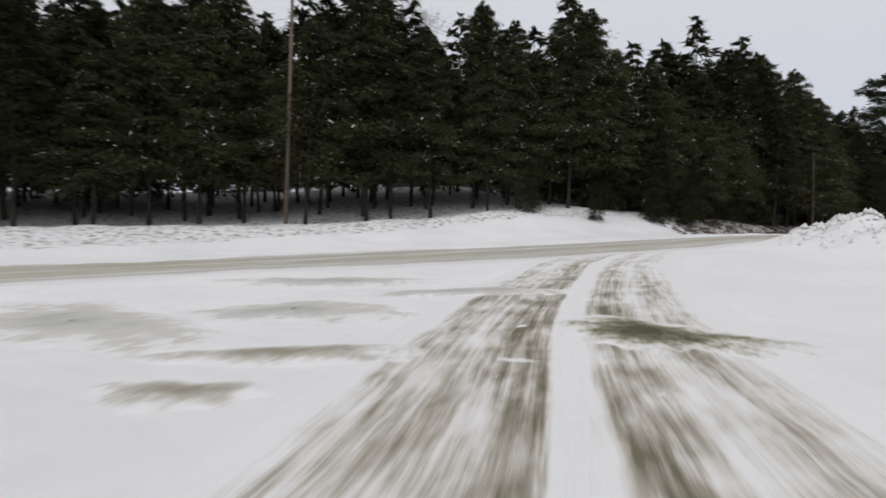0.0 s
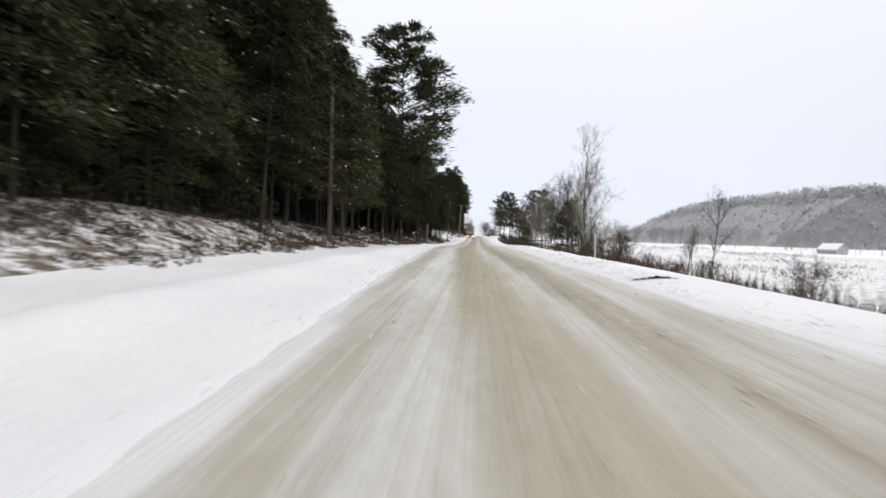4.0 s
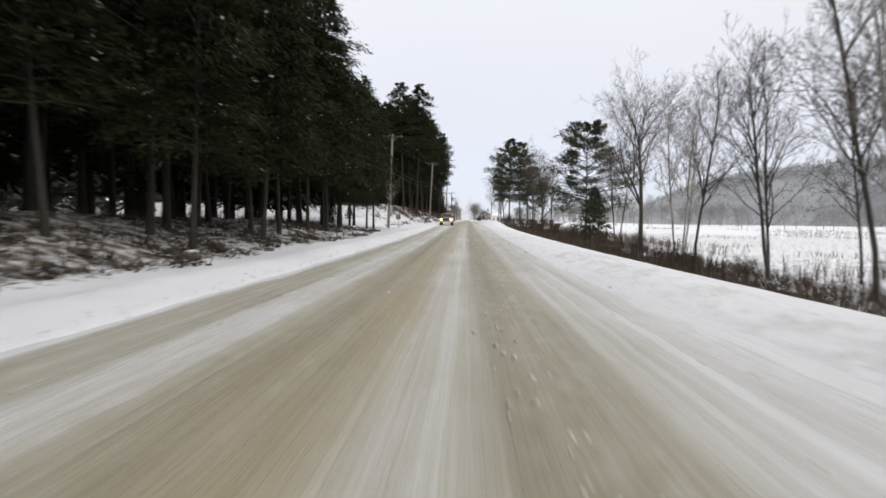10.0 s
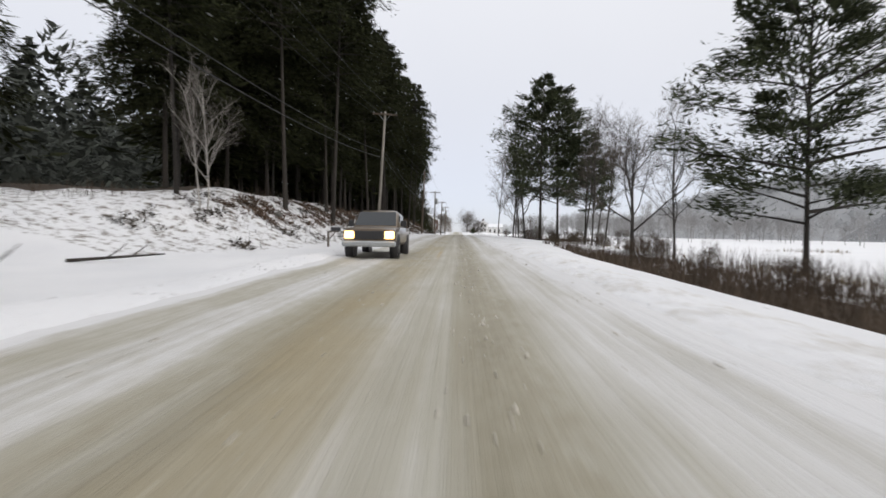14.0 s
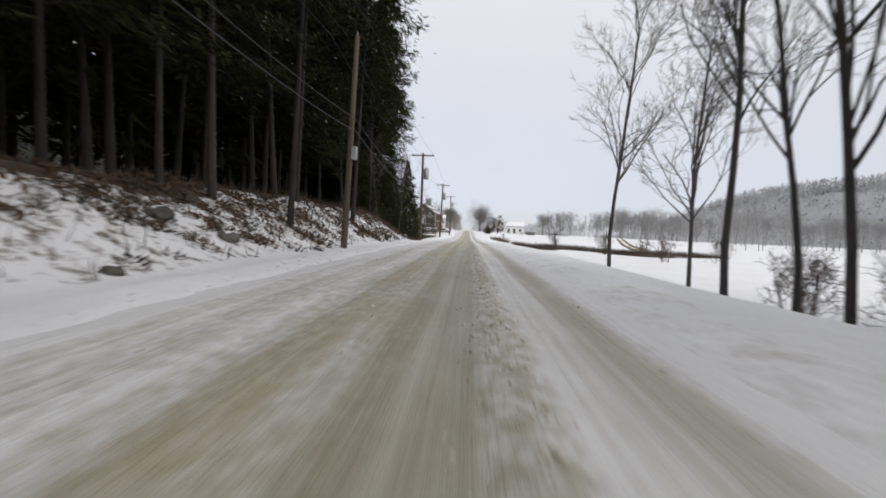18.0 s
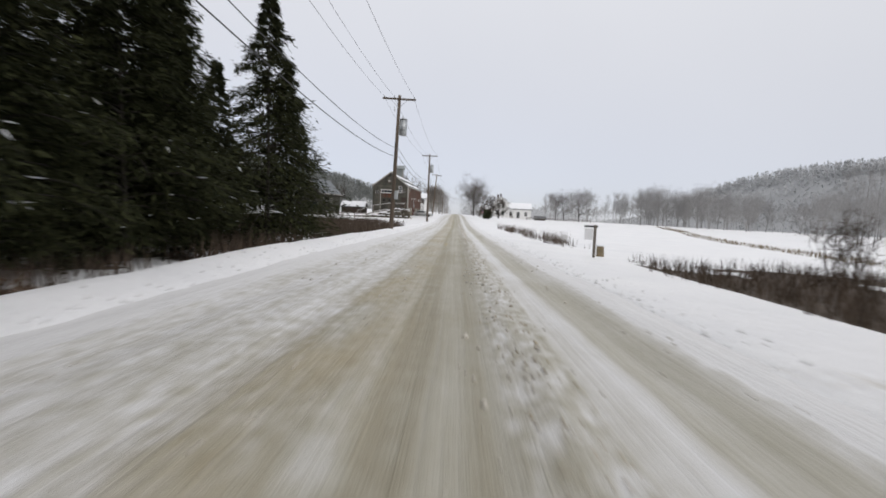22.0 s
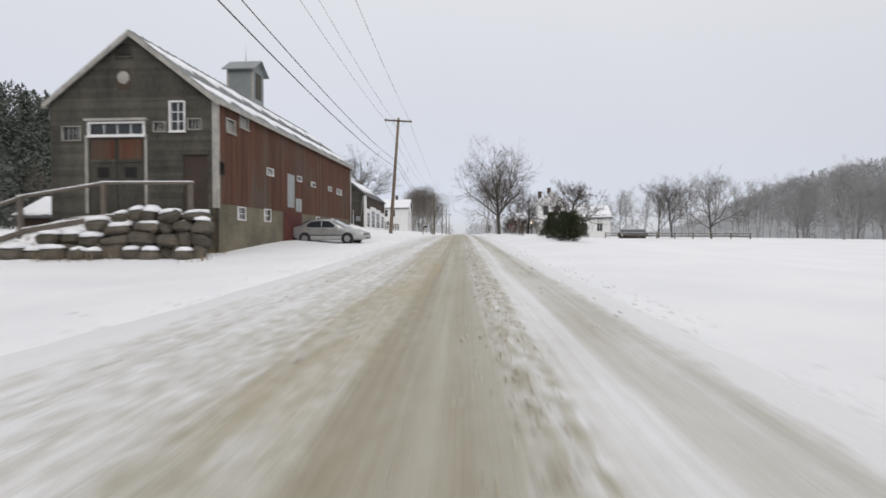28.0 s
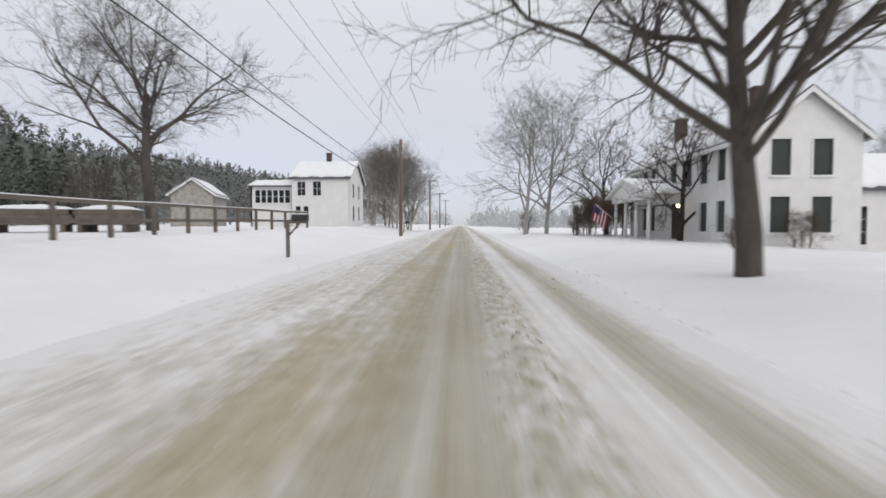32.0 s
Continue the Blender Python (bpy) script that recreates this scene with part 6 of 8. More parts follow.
class Face:
    """A wall plane: a along the wall, z up, d outward. Boxes are laid in it in these terms."""

    def __init__(self, origin, direction):
        self.o = Vector(origin)
        self.u = Vector(direction).normalized()
        self.n = Vector((self.u.y, -self.u.x, 0))

    def box(self, bm, a0, a1, z0, z1, d0, d1):
        vs = []
        for a in (a0, a1):
            for d in (d0, d1):
                for z in (z0, z1):
                    vs.append(bm.verts.new(self.o + self.u * a + self.n * d + Vector((0, 0, z))))
        for q in ((0, 1, 3, 2), (4, 6, 7, 5), (0, 4, 5, 1), (2, 3, 7, 6), (0, 2, 6, 4), (1, 5, 7, 3)):
            bm.faces.new([vs[i] for i in q])
        return bm


def finish(bm):
    bmesh.ops.recalc_face_normals(bm, faces=bm.faces)
    return bm


def wall(parent, face, a0, a1, z0, z1, holes, mat, thick=0.16, label=""):
    """A thick wall with openings through it."""
    bm = BM()
    zs = sorted({z0, z1, *[h[2] for h in holes], *[h[3] for h in holes]})
    for lo, hi in zip(zs, zs[1:]):
        gaps = [(h[0], h[1]) for h in holes if h[2] < hi - 1e-4 and h[3] > lo + 1e-4]
        for u, v in cut(a0, a1, gaps):
            face.box(bm, u, v, lo, hi, -thick, 0)
    return part("wall", finish(bm), mat, parent, label)


def boards_up(parent, face, a0, a1, z0, z1, holes, mat, w=0.26, proud=0.025, name="board", seed=1, odd=None):
    """Upright boards, each a piece of its own."""
    r = random.Random(seed)
    a = a0
    while a < a1 - 0.05:
        b = min(a + w * r.uniform(0.85, 1.15), a1)
        gaps = [(h[2], h[3]) for h in holes if h[0] < b - 0.02 and h[1] > a + 0.02]
        use = odd if odd and r.random() < (0.5 if a < 5.6 else 0.12) else mat
        for lo, hi in cut(z0, z1, gaps):
            part(name, finish(face.box(BM(), a + 0.006, b - 0.006, lo, hi, 0.002, proud * r.uniform(0.7, 1.3))), use, parent)
        a = b


def boards_level(parent, face, a0, a1, z0, z1, holes, mat, h=0.2, proud=0.03, name="clapboard", top=None):
    """Level courses of lapped boards; top(z) narrows them under a gable."""
    z = z0
    while z < z1 - 0.03:
        hi = min(z + h, z1)
        u0, u1 = (a0, a1) if top is None else top(hi, a0, a1)
        gaps = [(q[0], q[1]) for q in holes if q[2] < hi - 0.03 and q[3] > z + 0.03]
        for u, v in cut(u0, u1, gaps):
            bm = BM()
            vs = [bm.verts.new(face.o + face.u * a + face.n * d + Vector((0, 0, q))) for a in (u, v) for d, q in ((0.002, z), (proud, z), (0.008, hi), (0.002, hi))]
            for f in ((0, 1, 2, 3), (7, 6, 5, 4), (0, 4, 5, 1), (1, 5, 6, 2), (2, 6, 7, 3), (3, 7, 4, 0)):
                bm.faces.new([vs[i] for i in f])
            part(name, finish(bm), mat, parent)
        z = hi


def window(parent, face, a0, a1, z0, z1, cols, rows, frame_mat, fw=0.06, proud=0.05, glass=None, name="window", sill=True, depth=-0.08):
    """A framed window with glazing bars; its pane sits back in the opening."""
    bm = BM()
    for q in ((a0 - fw, a0, z0 - fw, z1 + fw), (a1, a1 + fw, z0 - fw, z1 + fw), (a0, a1, z1, z1 + fw), (a0, a1, z0 - fw, z0)):
        face.box(bm, *q, depth, proud)
    w = part(name, finish(bm), frame_mat, parent)
    part("pane", finish(face.box(BM(), a0, a1, z0, z1, depth - 0.02, depth)), glass or M_GLASS, w)
    k = 0.016
    for i in range(1, cols):
        a = a0 + (a1 - a0) * i / cols
        part("glazing_bar", finish(face.box(BM(), a - k, a + k, z0, z1, depth + 0.001, depth + 0.03)), frame_mat, w)
    for j in range(1, rows):
        z = z0 + (z1 - z0) * j / rows
        part("glazing_bar", finish(face.box(BM(), a0, a1, z - k, z + k, depth + 0.002, depth + 0.034)), frame_mat, w)
    if sill:
        part("sill", finish(face.box(BM(), a0 - fw - 0.03, a1 + fw + 0.03, z0 - fw - 0.04, z0 - fw, depth, proud + 0.05)), frame_mat, w)
    return w


def gable_fill(parent, face, a0, a1, z0, zp, mat, thick=0.16):
    """The triangle of wall under a gable."""
    bm = BM()
    m = (a0 + a1) / 2
    tri = [[bm.verts.new(face.o + face.u * a + face.n * d + Vector((0, 0, z))) for a, z in ((a0, z0), (a1, z0), (m, zp))] for d in (-thick, 0)]
    bm.faces.new(tri[0])
    bm.faces.new(tri[1][::-1])
    for i in range(3):
        j = (i + 1) % 3
        bm.faces.new((tri[0][i], tri[0][j], tri[1][j], tri[1][i]))
    part("gable", finish(bm), mat, parent)


def slab(p, q, r, s, t):
    """A thick quadrilateral slab; p..s its upper corners, t its thickness downward."""
    bm = BM()
    hi = [bm.verts.new(c) for c in (p, q, r, s)]
    lo = [bm.verts.new(Vector(c) - Vector((0, 0, t))) for c in (p, q, r, s)]
    bm.faces.new(hi)
    bm.faces.new(lo[::-1])
    for i in range(4):
        j = (i + 1) % 4
        bm.faces.new((hi[i], lo[i], lo[j], hi[j]))
    return finish(bm)


def snow_on_slope(parent, p, u, v, seed, thick=0.07, nu=26, nv=8, ragged=0.35, wave=0.12):
    """A sheet of snow with a ragged lower edge on a roof slope; u runs along the eave, v up the slope."""
    p, u, v = Vector(p), Vector(u), Vector(v)
    n = u.cross(v).normalized()
    if n.z < 0:
        n = -n
    r = random.Random(seed)
    ph = [r.uniform(0, 6.28) for _ in range(4)]
    bm = BM()
    low = [ragged * (0.5 + 0.3 * math.sin(i * 0.9 + ph[0]) + 0.2 * math.sin(i * 2.3 + ph[1])) + r.uniform(0, wave) for i in range(nu + 1)]
    grid = []
    for i in range(nu + 1):
        row = []
        for j in range(nv + 1):
            b = low[i] + (1 - low[i]) * j / nv
            h = thick * (0.15 if j in (0, nv) or i in (0, nu) else 0.8 + 0.3 * math.sin(i * 1.3 + j + ph[2]))
            row.append(bm.verts.new(p + u * (i / nu) + v * b + n * (0.012 + h)))
        grid.append(row)
    for i in range(nu):
        for j in range(nv):
            f = bm.faces.new((grid[i][j], grid[i + 1][j], grid[i + 1][j + 1], grid[i][j + 1]))
            f.smooth = True
    edge = [grid[i][0] for i in range(nu + 1)]
    base = [bm.verts.new(e.co - n * (0.012 + thick * 0.5)) for e in edge]
    for i in range(nu):
        bm.faces.new((edge[i], base[i], base[i + 1], edge[i + 1]))
    part("roof_snow", finish(bm), M_ROOFSNOW, parent, "patch of snow lying on the roof")


def gable_roof(parent, x0, x1, y0, y1, ze, zp, over, mat, thick=0.12, seams=0.0, along_y=True, fascia=None):
    """Two roof slopes over a gabled body; the ridge runs along y, or along x."""
    if along_y:
        m = (x0 + x1) / 2
        k = (zp - ze) / (m - x0)
        spans = ((x0 - over, ze - over * k, m, zp), (x1 + over, ze - over * k, m, zp))
        for xe, zl, xm, zr in spans:
            sl = part("roof_slope", slab((xe, y0 - over, zl + thick), (xe, y1 + over, zl + thick), (xm, y1 + over, zr + thick), (xm, y0 - over, zr + thick), thick), mat, parent)
            if seams:
                y = y0 - over + 0.3
                while y < y1 + over - 0.1:
                    part("seam", slab((xe, y - 0.02, zl + thick + 0.035), (xe, y + 0.02, zl + thick + 0.035), (xm, y + 0.02, zr + thick + 0.035), (xm, y - 0.02, zr + thick + 0.035), 0.034), mat, sl)
                    y += seams
            if fascia:
                for yy in (y0 - over - 0.02, y1 + over):
                    part("rake_board", slab((xe, yy, zl + thick * 0.6), (xe, yy + 0.03, zl + thick * 0.6), (xm, yy + 0.03, zr + thick * 0.6), (xm, yy, zr + thick * 0.6), 0.24), fascia, parent)
                s = 0.03 if xe > xm else -0.03
                part("eave_board", finish(box(BM(), min(xe, xe + s), max(xe, xe + s), y0 - over, y1 + over, zl - 0.1, zl + thick * 0.8)), fascia, parent)
    else:
        m = (y0 + y1) / 2
        k = (zp - ze) / (m - y0)
        for ye, zl in ((y0 - over, ze - over * k), (y1 + over, ze - over * k)):
            part("roof_slope", slab((x0 - over, ye, zl + thick), (x1 + over, ye, zl + thick), (x1 + over, m, zp + thick), (x0 - over, m, zp + thick), thick), mat, parent)
            if fascia:
                for xx in (x0 - over - 0.02, x1 + over):
                    part("rake_board", slab((xx, ye, zl + thick * 0.6), (xx + 0.03, ye, zl + thick * 0.6), (xx + 0.03, m, zp + thick * 0.6), (xx, m, zp + thick * 0.6), 0.22), fascia, parent)


# the big barn
def barn():
    W, L, E, P, F = 7.6, 22.0, 7.05, 9.95, 2.62
    ob = thing("barn", "weathered barn with grey shingled gable and faded red side", "barn", (-10.35, 344.6, 1.0), -3.0)
    side = Face((0, 0, 0), (0, 1, 0))
    front = Face((-W, 0, 0), (1, 0, 0))
    f = lambda a: W - a  # measured from the corner by the road
    sw = [(1.9, 2.65, 2.0, 2.55), (4.85, 5.6, 2.02, 2.6), (13.2, 13.9, 2.0, 2.5), (16.8, 17.3, 2.0, 2.5)]
    door_lo, door_up = (7.4, 10.4, 0.4, 2.62), (8.0, 9.2, 2.9, 4.85)
    hi = [(0.85, 1.6, 5.9, 6.4), (2.15, 2.95, 6.35, 6.85), (5.2, 6.0, 4.45, 4.78), (9.55, 10.35, 4.6, 4.85), (12.2, 13.0, 4.5, 4.76), (15.9, 16.7, 4.55, 4.8), (18.1, 19.4, 4.45, 4.82)]
    hatch = (0.15, 0.55, 3.9, 4.4)
    wall(ob, side, 0, L, -1.0, F, sw + [door_lo], M_CONCRETE, 0.3, "stained concrete foundation wall")
    wall(ob, side, 0, L, F, E, hi + [door_up, hatch], M_REDWOOD, 0.14)
    boards_up(ob, side, 0.18, L - 0.1, F, E - 0.05, hi + [door_up, hatch], M_REDWOOD, 0.27, seed=4, odd=M_REDFADED)
    for q in sw:
        window(ob, side, *q, 3, 2, M_WHITE, fw=0.045, proud=0.03, sill=False)
    for q in hi[:2]:
        window(ob, side, *q, 1, 5, M_OLDWHITE, glass=M_GREYDOOR)
    for q in hi[2:]:
        window(ob, side, *q, 4, 1, M_WHITE, fw=0.04, proud=0.04, sill=False)
    window(ob, side, *hatch, 1, 1, M_BROWNWOOD, glass=M_DARK, sill=False)
    d = part("door", finish(side.box(BM(), door_up[0], door_up[1], door_up[2], door_up[3], -0.08, 0.0)), M_GREYDOOR, ob, "bare grey hay door")
    for i in range(1, 5):
        a = door_up[0] + 0.24 * i
        part("batten", finish(side.box(BM(), a - 0.02, a + 0.02, door_up[2], door_up[3], 0.002, 0.02)), M_GREYDOOR, d)
    d = part("door", finish(side.box(BM(), door_lo[0] + 0.02, door_lo[1] - 0.02, door_lo[2], door_lo[3], -0.06, 0.03)), M_REDDOOR, ob, "red sliding barn door")
    for i in range(1, 9):
        a = door_lo[0] + 0.33 * i
        part("batten", finish(side.box(BM(), a - 0.012, a + 0.012, door_lo[2], door_lo[3] - 0.02, 0.032, 0.045)), M_REDDOOR, d)
    part("patch_board", finish(side.box(BM(), 9.3, 10.3, 2.7, 3.5, 0.03, 0.045)), M_GREYDOOR, ob)
    part("corner_board", finish(side.box(BM(), 0.0, 0.16, F - 0.2, E, 0.0, 0.05)), M_OLDWHITE, ob, "peeling white corner board")
    part("corner_board", finish(front.box(BM(), f(0.18), f(-0.05), F - 0.2, E, 0.0, 0.05)), M_OLDWHITE, ob)
    # gable front
    big, trans = (f(5.85), f(3.25), 2.2, 5.5), (f(5.75), f(3.3), 5.62, 6.08)
    gw = [(f(2.05), f(1.45), 5.75, 6.95), (f(2.8), f(2.3), 5.72, 6.1), (f(1.25), f(0.7), 5.8, 6.22), (f(7.0), f(6.2), 5.4, 5.98)]
    sdoor = (f(1.5), f(0.4), 2.3, 4.7)
    holes = gw + [big, trans, sdoor]
    wall(ob, front, 0, W, -1.0, E, holes, M_GREYWOOD, 0.14)
    boards_level(ob, front, 0.02, f(0.19), 1.0, E, holes, M_GREYWOOD, 0.14, 0.018)
    gable_fill(ob, front, 0, W, E, P, M_GREYWOOD, 0.14)
    vent = (f(4.5), f(3.8), 9.0, 9.5)
    owl = (f(4.45), f(3.85), 7.55, 8.35)
    boards_level(ob, front, 0.0, W, E, P - 0.1, [vent, owl], M_GREYWOOD, 0.14, 0.018, top=lambda z, a0, a1: (W / 2 * (z - E) / (P - E) + 0.02, W - W / 2 * (z - E) / (P - E) - 0.02))
    window(ob, front, *vent, 1, 5, M_GREYWOOD, glass=M_DARK, depth=0.0, proud=0.05)
    part("owl_hole", finish(front.box(BM(), *owl, 0.002, 0.02)), M_BROWNWOOD, ob)
    disc = BM()
    c = front.o + front.u * f(4.15) + Vector((0, 0, 8.05))
    cyl(disc, c + front.n * 0.02, c + front.n * 0.06, 0.27, 0.27, 20)
    part("round_board", disc, M_OLDWHITE, ob, "round white board over the owl hole")
    window(ob, front, *gw[0], 2, 3, M_WHITE)
    for q in gw[1:]:
        window(ob, front, *q, 4, 1, M_OLDWHITE, fw=0.035, sill=False)
    window(ob, front, *trans, 4, 1, M_WHITE, fw=0.09)
    part("lintel", finish(front.box(BM(), f(5.95), f(3.1), 6.2, 6.3, 0.0, 0.14)), M_OLDWHITE, ob)
    for a in (5.95, 3.22):
        part("door_post", finish(front.box(BM(), f(a), f(a - 0.11), 2.2, 5.6, 0.0, 0.06)), M_OLDWHITE, ob)
    for k, (a0, a1) in enumerate(((5.8, 4.56), (4.52, 3.3))):
        d = part("barn_door_leaf", finish(front.box(BM(), f(a0), f(a1), 2.2, 5.48, -0.12, -0.04)), M_GREYWOOD, ob, "tall weathered barn door")
        part("door_panel", finish(front.box(BM(), f(a0 - 0.08), f(a1 + 0.08), 4.55, 5.4, -0.038, -0.02)), M_REDFADED, d, "faded red upper panel")
        part("door_window", finish(front.box(BM(), f(a0 - 0.35), f(a1 + 0.35), 3.75, 4.2, -0.038, -0.03)), M_DARK, d)
        part("door_rail", finish(front.box(BM(), f(a0), f(a1), 4.42, 4.55, -0.038, -0.01)), M_GREYWOOD, d)
    part("door", finish(front.box(BM(), *sdoor, -0.1, -0.03)), M_BROWNWOOD, ob, "dark plank side door")
    part("lintel", finish(front.box(BM(), sdoor[0] - 0.08, sdoor[1] + 0.08, 4.7, 4.86, 0.0, 0.08)), M_GREYWOOD, ob)
    # the walls that face away
    wall(ob, Face((0, L, 0), (-1, 0, 0)), 0, W, -1.0, E, [], M_GREYWOOD)
    gable_fill(ob, Face((0, L, 0), (-1, 0, 0)), 0, W, E, P, M_GREYWOOD)
    wall(ob, Face((-W, L, 0), (0, -1, 0)), 0, L, -1.0, E, [], M_GREYWOOD)
    gable_roof(ob, -W, 0, 0, L, E, P, 0.2, M_METALROOF, 0.1, 0.62, True, M_OLDWHITE)
    k = (P - E) / (W / 2)
    snow_on_slope(ob, (0.18, -0.15, E - 0.18 * k + 0.1), (0, L + 0.3, 0), (-1.3, 0, 1.3 * k), 3, 0.05, 60, 6, 0.55)
    snow_on_slope(ob, (-1.7, -0.15, E + 1.7 * k + 0.1), (0, L + 0.3, 0), (-1.5, 0, 1.5 * k), 8, 0.06, 60, 6, 0.6)
    # cupola
    cu = part("cupola", finish(box(BM(), -W / 2 - 0.8, -W / 2 + 0.8, 10.2, 11.8, P - 1.0, P + 1.75)), M_METALROOF, ob, "grey louvred cupola with gabled roof and finial")
    for s in (-1, 1):
        part("roof", slab((-W / 2 - 1.05, 11 + s * 1.1, P + 1.6), (-W / 2 + 1.05, 11 + s * 1.1, P + 1.6), (-W / 2 + 1.05, 11, P + 2.35), (-W / 2 - 1.05, 11, P + 2.35), 0.07), M_METALROOF, cu)
    bm = BM()
    tri = [[bm.verts.new((-W / 2 + s * 0.8, y, z)) for y, z in ((10.2, P + 1.74), (11.8, P + 1.74), (11.0, P + 2.3))] for s in (-1, 1)]
    for t in tri:
        bm.faces.new(t)
    part("gable", finish(bm), M_METALROOF, cu)
    part("louvre", finish(box(BM(), -W / 2 + 0.8, -W / 2 + 0.83, 10.6, 11.4, P - 0.1, P + 1.5)), M_GREYWOOD, cu, "dark louvre")
    for x in (-0.45, 0.45):
        part("corner_board", finish(box(BM(), -W / 2 + x * 1.76 - 0.07, -W / 2 + x * 1.76 + 0.07, 10.17, 10.199, P - 0.4, P + 1.72)), M_OLDWHITE, cu)
    part("finial", cyl(BM(), (-W / 2, 11, P + 2.3), (-W / 2, 11, P + 3.3), 0.025, 0.01, 8), M_STEEL, cu)
    part("downpipe", cyl(BM(), (0.1, L - 0.1, 0.8), (0.1, L - 0.1, E - 0.2), 0.05, None, 8), M_OLDWHITE, ob)


barn()


# earth ramp, stone wall and rail before the barn door
def ramp():
    xs = np.linspace(-22.5, -10.6, 26)
    ys = np.linspace(340.9, 344.55, 12)

    def zf(X, Y):
        top = along(X, (-22.5, 1.05), (-20.0, 1.6), (-17.0, 2.6), (-15.0, 3.05), (-10.6, 3.15))
        t = ease((Y - along(X, (-22.5, 341.6), (-10.6, 342.6))) / 0.7)
        return (height(X, Y) - 0.1) * (1 - t) + top * t + 0.04 * wob(X, Y, 0.8)

    ob = new("barn_ramp", grid_mesh("barn_ramp", xs, ys, zf))
    ob.data.materials.append(M_SNOW_BRUSH)
    tagged(ob, "snowy earth ramp up to the barn door", "ramp", kind="structure")
    w = thing("stone_wall", "rough granite retaining wall capped with snow below the barn", "stone wall", (0, 0, 0))
    r = random.Random(5)

    def mound(rx, ry, rz, seed):
        bm = BM()
        bmesh.ops.create_icosphere(bm, subdivisions=2, radius=1.0)
        for v in bm.verts:
            k = 1 + 0.3 * noise.noise(v.co * 1.5 + Vector((seed, 0, 0)))
            v.co = Vector((v.co.x * rx * k, v.co.y * ry * k, max(v.co.z, -0.15) * rz * k))
        for f in bm.faces:
            f.smooth = True
        return bm

    z0 = 0.62
    for row in range(5):
        hrow = (0.62, 0.55, 0.5, 0.48, 0.42)[row]
        x = (-19.6, -18.2, -16.2, -14.4, -13.4)[row]
        while x < -10.1:
            wd, hh, dp = r.uniform(0.45, 1.25), hrow * r.uniform(0.86, 1.16), r.uniform(0.6, 0.95)
            wd = min(wd, -9.75 - x)
            bm = BM()
            box(bm, -wd / 2 + 0.02, wd / 2 - 0.02, -dp / 2, dp / 2, 0, hh, min(0.15, wd * 0.22))
            off = Vector((r.uniform(0, 50), r.uniform(0, 50), 0))
            for v in bm.verts:
                n = noise.noise_vector(v.co * 2.2 + off)
                v.co += Vector((n.x * 0.16, n.y * 0.2, n.z * 0.13))
            s = part("stone", bm, M_STONE, w)
            yy = 342.05 + row * 0.17 + (x + 10.3) * 0.055 + r.uniform(-0.13, 0.13)
            s.matrix_local = pose(x + wd / 2, yy, z0 + r.uniform(-0.07, 0.07), r.uniform(-6, 6), r.uniform(-9, 9), r.uniform(-12, 12))
            if row == 4 or x < (-17.6, -15.8, -14.0, -13.0)[row] or r.random() < 0.12:
                c = part("snow_cap", mound(wd * 0.52, dp * 0.5, r.uniform(0.12, 0.22), x), M_ROOFSNOW, s, "cap of snow")
                c.matrix_local = pose(0, 0, hh - 0.01)
            x += wd
        z0 += hrow
    rocks = [(-20.6 + 0.92 * i + r.uniform(-0.3, 0.3), 341.05 + 0.06 * i + r.uniform(-0.3, 0.25), r.uniform(0.5, 0.95)) for i in range(12)]
    for x, y, s in rocks:
        bm = BM()
        bmesh.ops.create_icosphere(bm, subdivisions=2, radius=s * 0.62)
        for v in bm.verts:
            v.co *= 1 + 0.35 * noise.noise(v.co * 1.8 + Vector((x, y, 0)))
            v.co.z *= 0.75
        ob = new("boulder", bpy.data.meshes.new("boulder"))
        bm.to_mesh(ob.data)
        bm.free()
        ob.data.materials.append(M_STONE)
        ob.matrix_world = pose(x, y, H(x, y) + 0.12, 0, 0, r.uniform(0, 360))
        tagged(ob, "rough boulder half buried in snow below the wall", "boulder", "boulders below the wall")
        c = part("snow_cap", mound(s * 0.5, s * 0.5, 0.16, y + x), M_ROOFSNOW, ob, "cap of snow")
        c.matrix_local = pose(0, 0, s * 0.36)
    g = thing("ramp_railing", "weathered wooden railing dusted with snow along the barn ramp", "railing", (0, 0, 0))
    pts = [(-20.6, 342.1, 1.2), (-17.3, 342.55, 2.45), (-14.2, 342.95, 3.05), (-10.9, 343.4, 3.1)]
    for x, y, z in pts:
        part("post", finish(box(BM(), x - 0.08, x + 0.08, y - 0.08, y + 0.08, z - 0.5, z + 1.25, 0.01)), M_RAIL, g)
    for (xa, ya, za), (xb, yb, zb) in zip(pts, pts[1:]):
        for dz, t in ((1.22, 0.09), (-0.2, 0.2)):
            bm = BM()
            vs = [bm.verts.new((x, y + d, z + q)) for x, y, z in ((xa - 0.1, ya, za + dz), (xb + 0.1, yb, zb + dz)) for d, q in ((-0.1, 0), (0.1, 0), (0.1, t), (-0.1, t))]
            for f in ((3, 2, 1, 0), (4, 5, 6, 7), (0, 1, 5, 4), (1, 2, 6, 5), (2, 3, 7, 6), (3, 0, 4, 7)):
                bm.faces.new([vs[i] for i in f])
            rl = part("rail", finish(bm), M_RAIL, g)
            bm = BM()
            vs = [bm.verts.new((x, y + d, z + q)) for x, y, z in ((xa - 0.1, ya, za + dz + t), (xb + 0.1, yb, zb + dz + t)) for d, q in ((-0.09, 0.002), (0.09, 0.002), (0.05, 0.04), (-0.05, 0.04))]
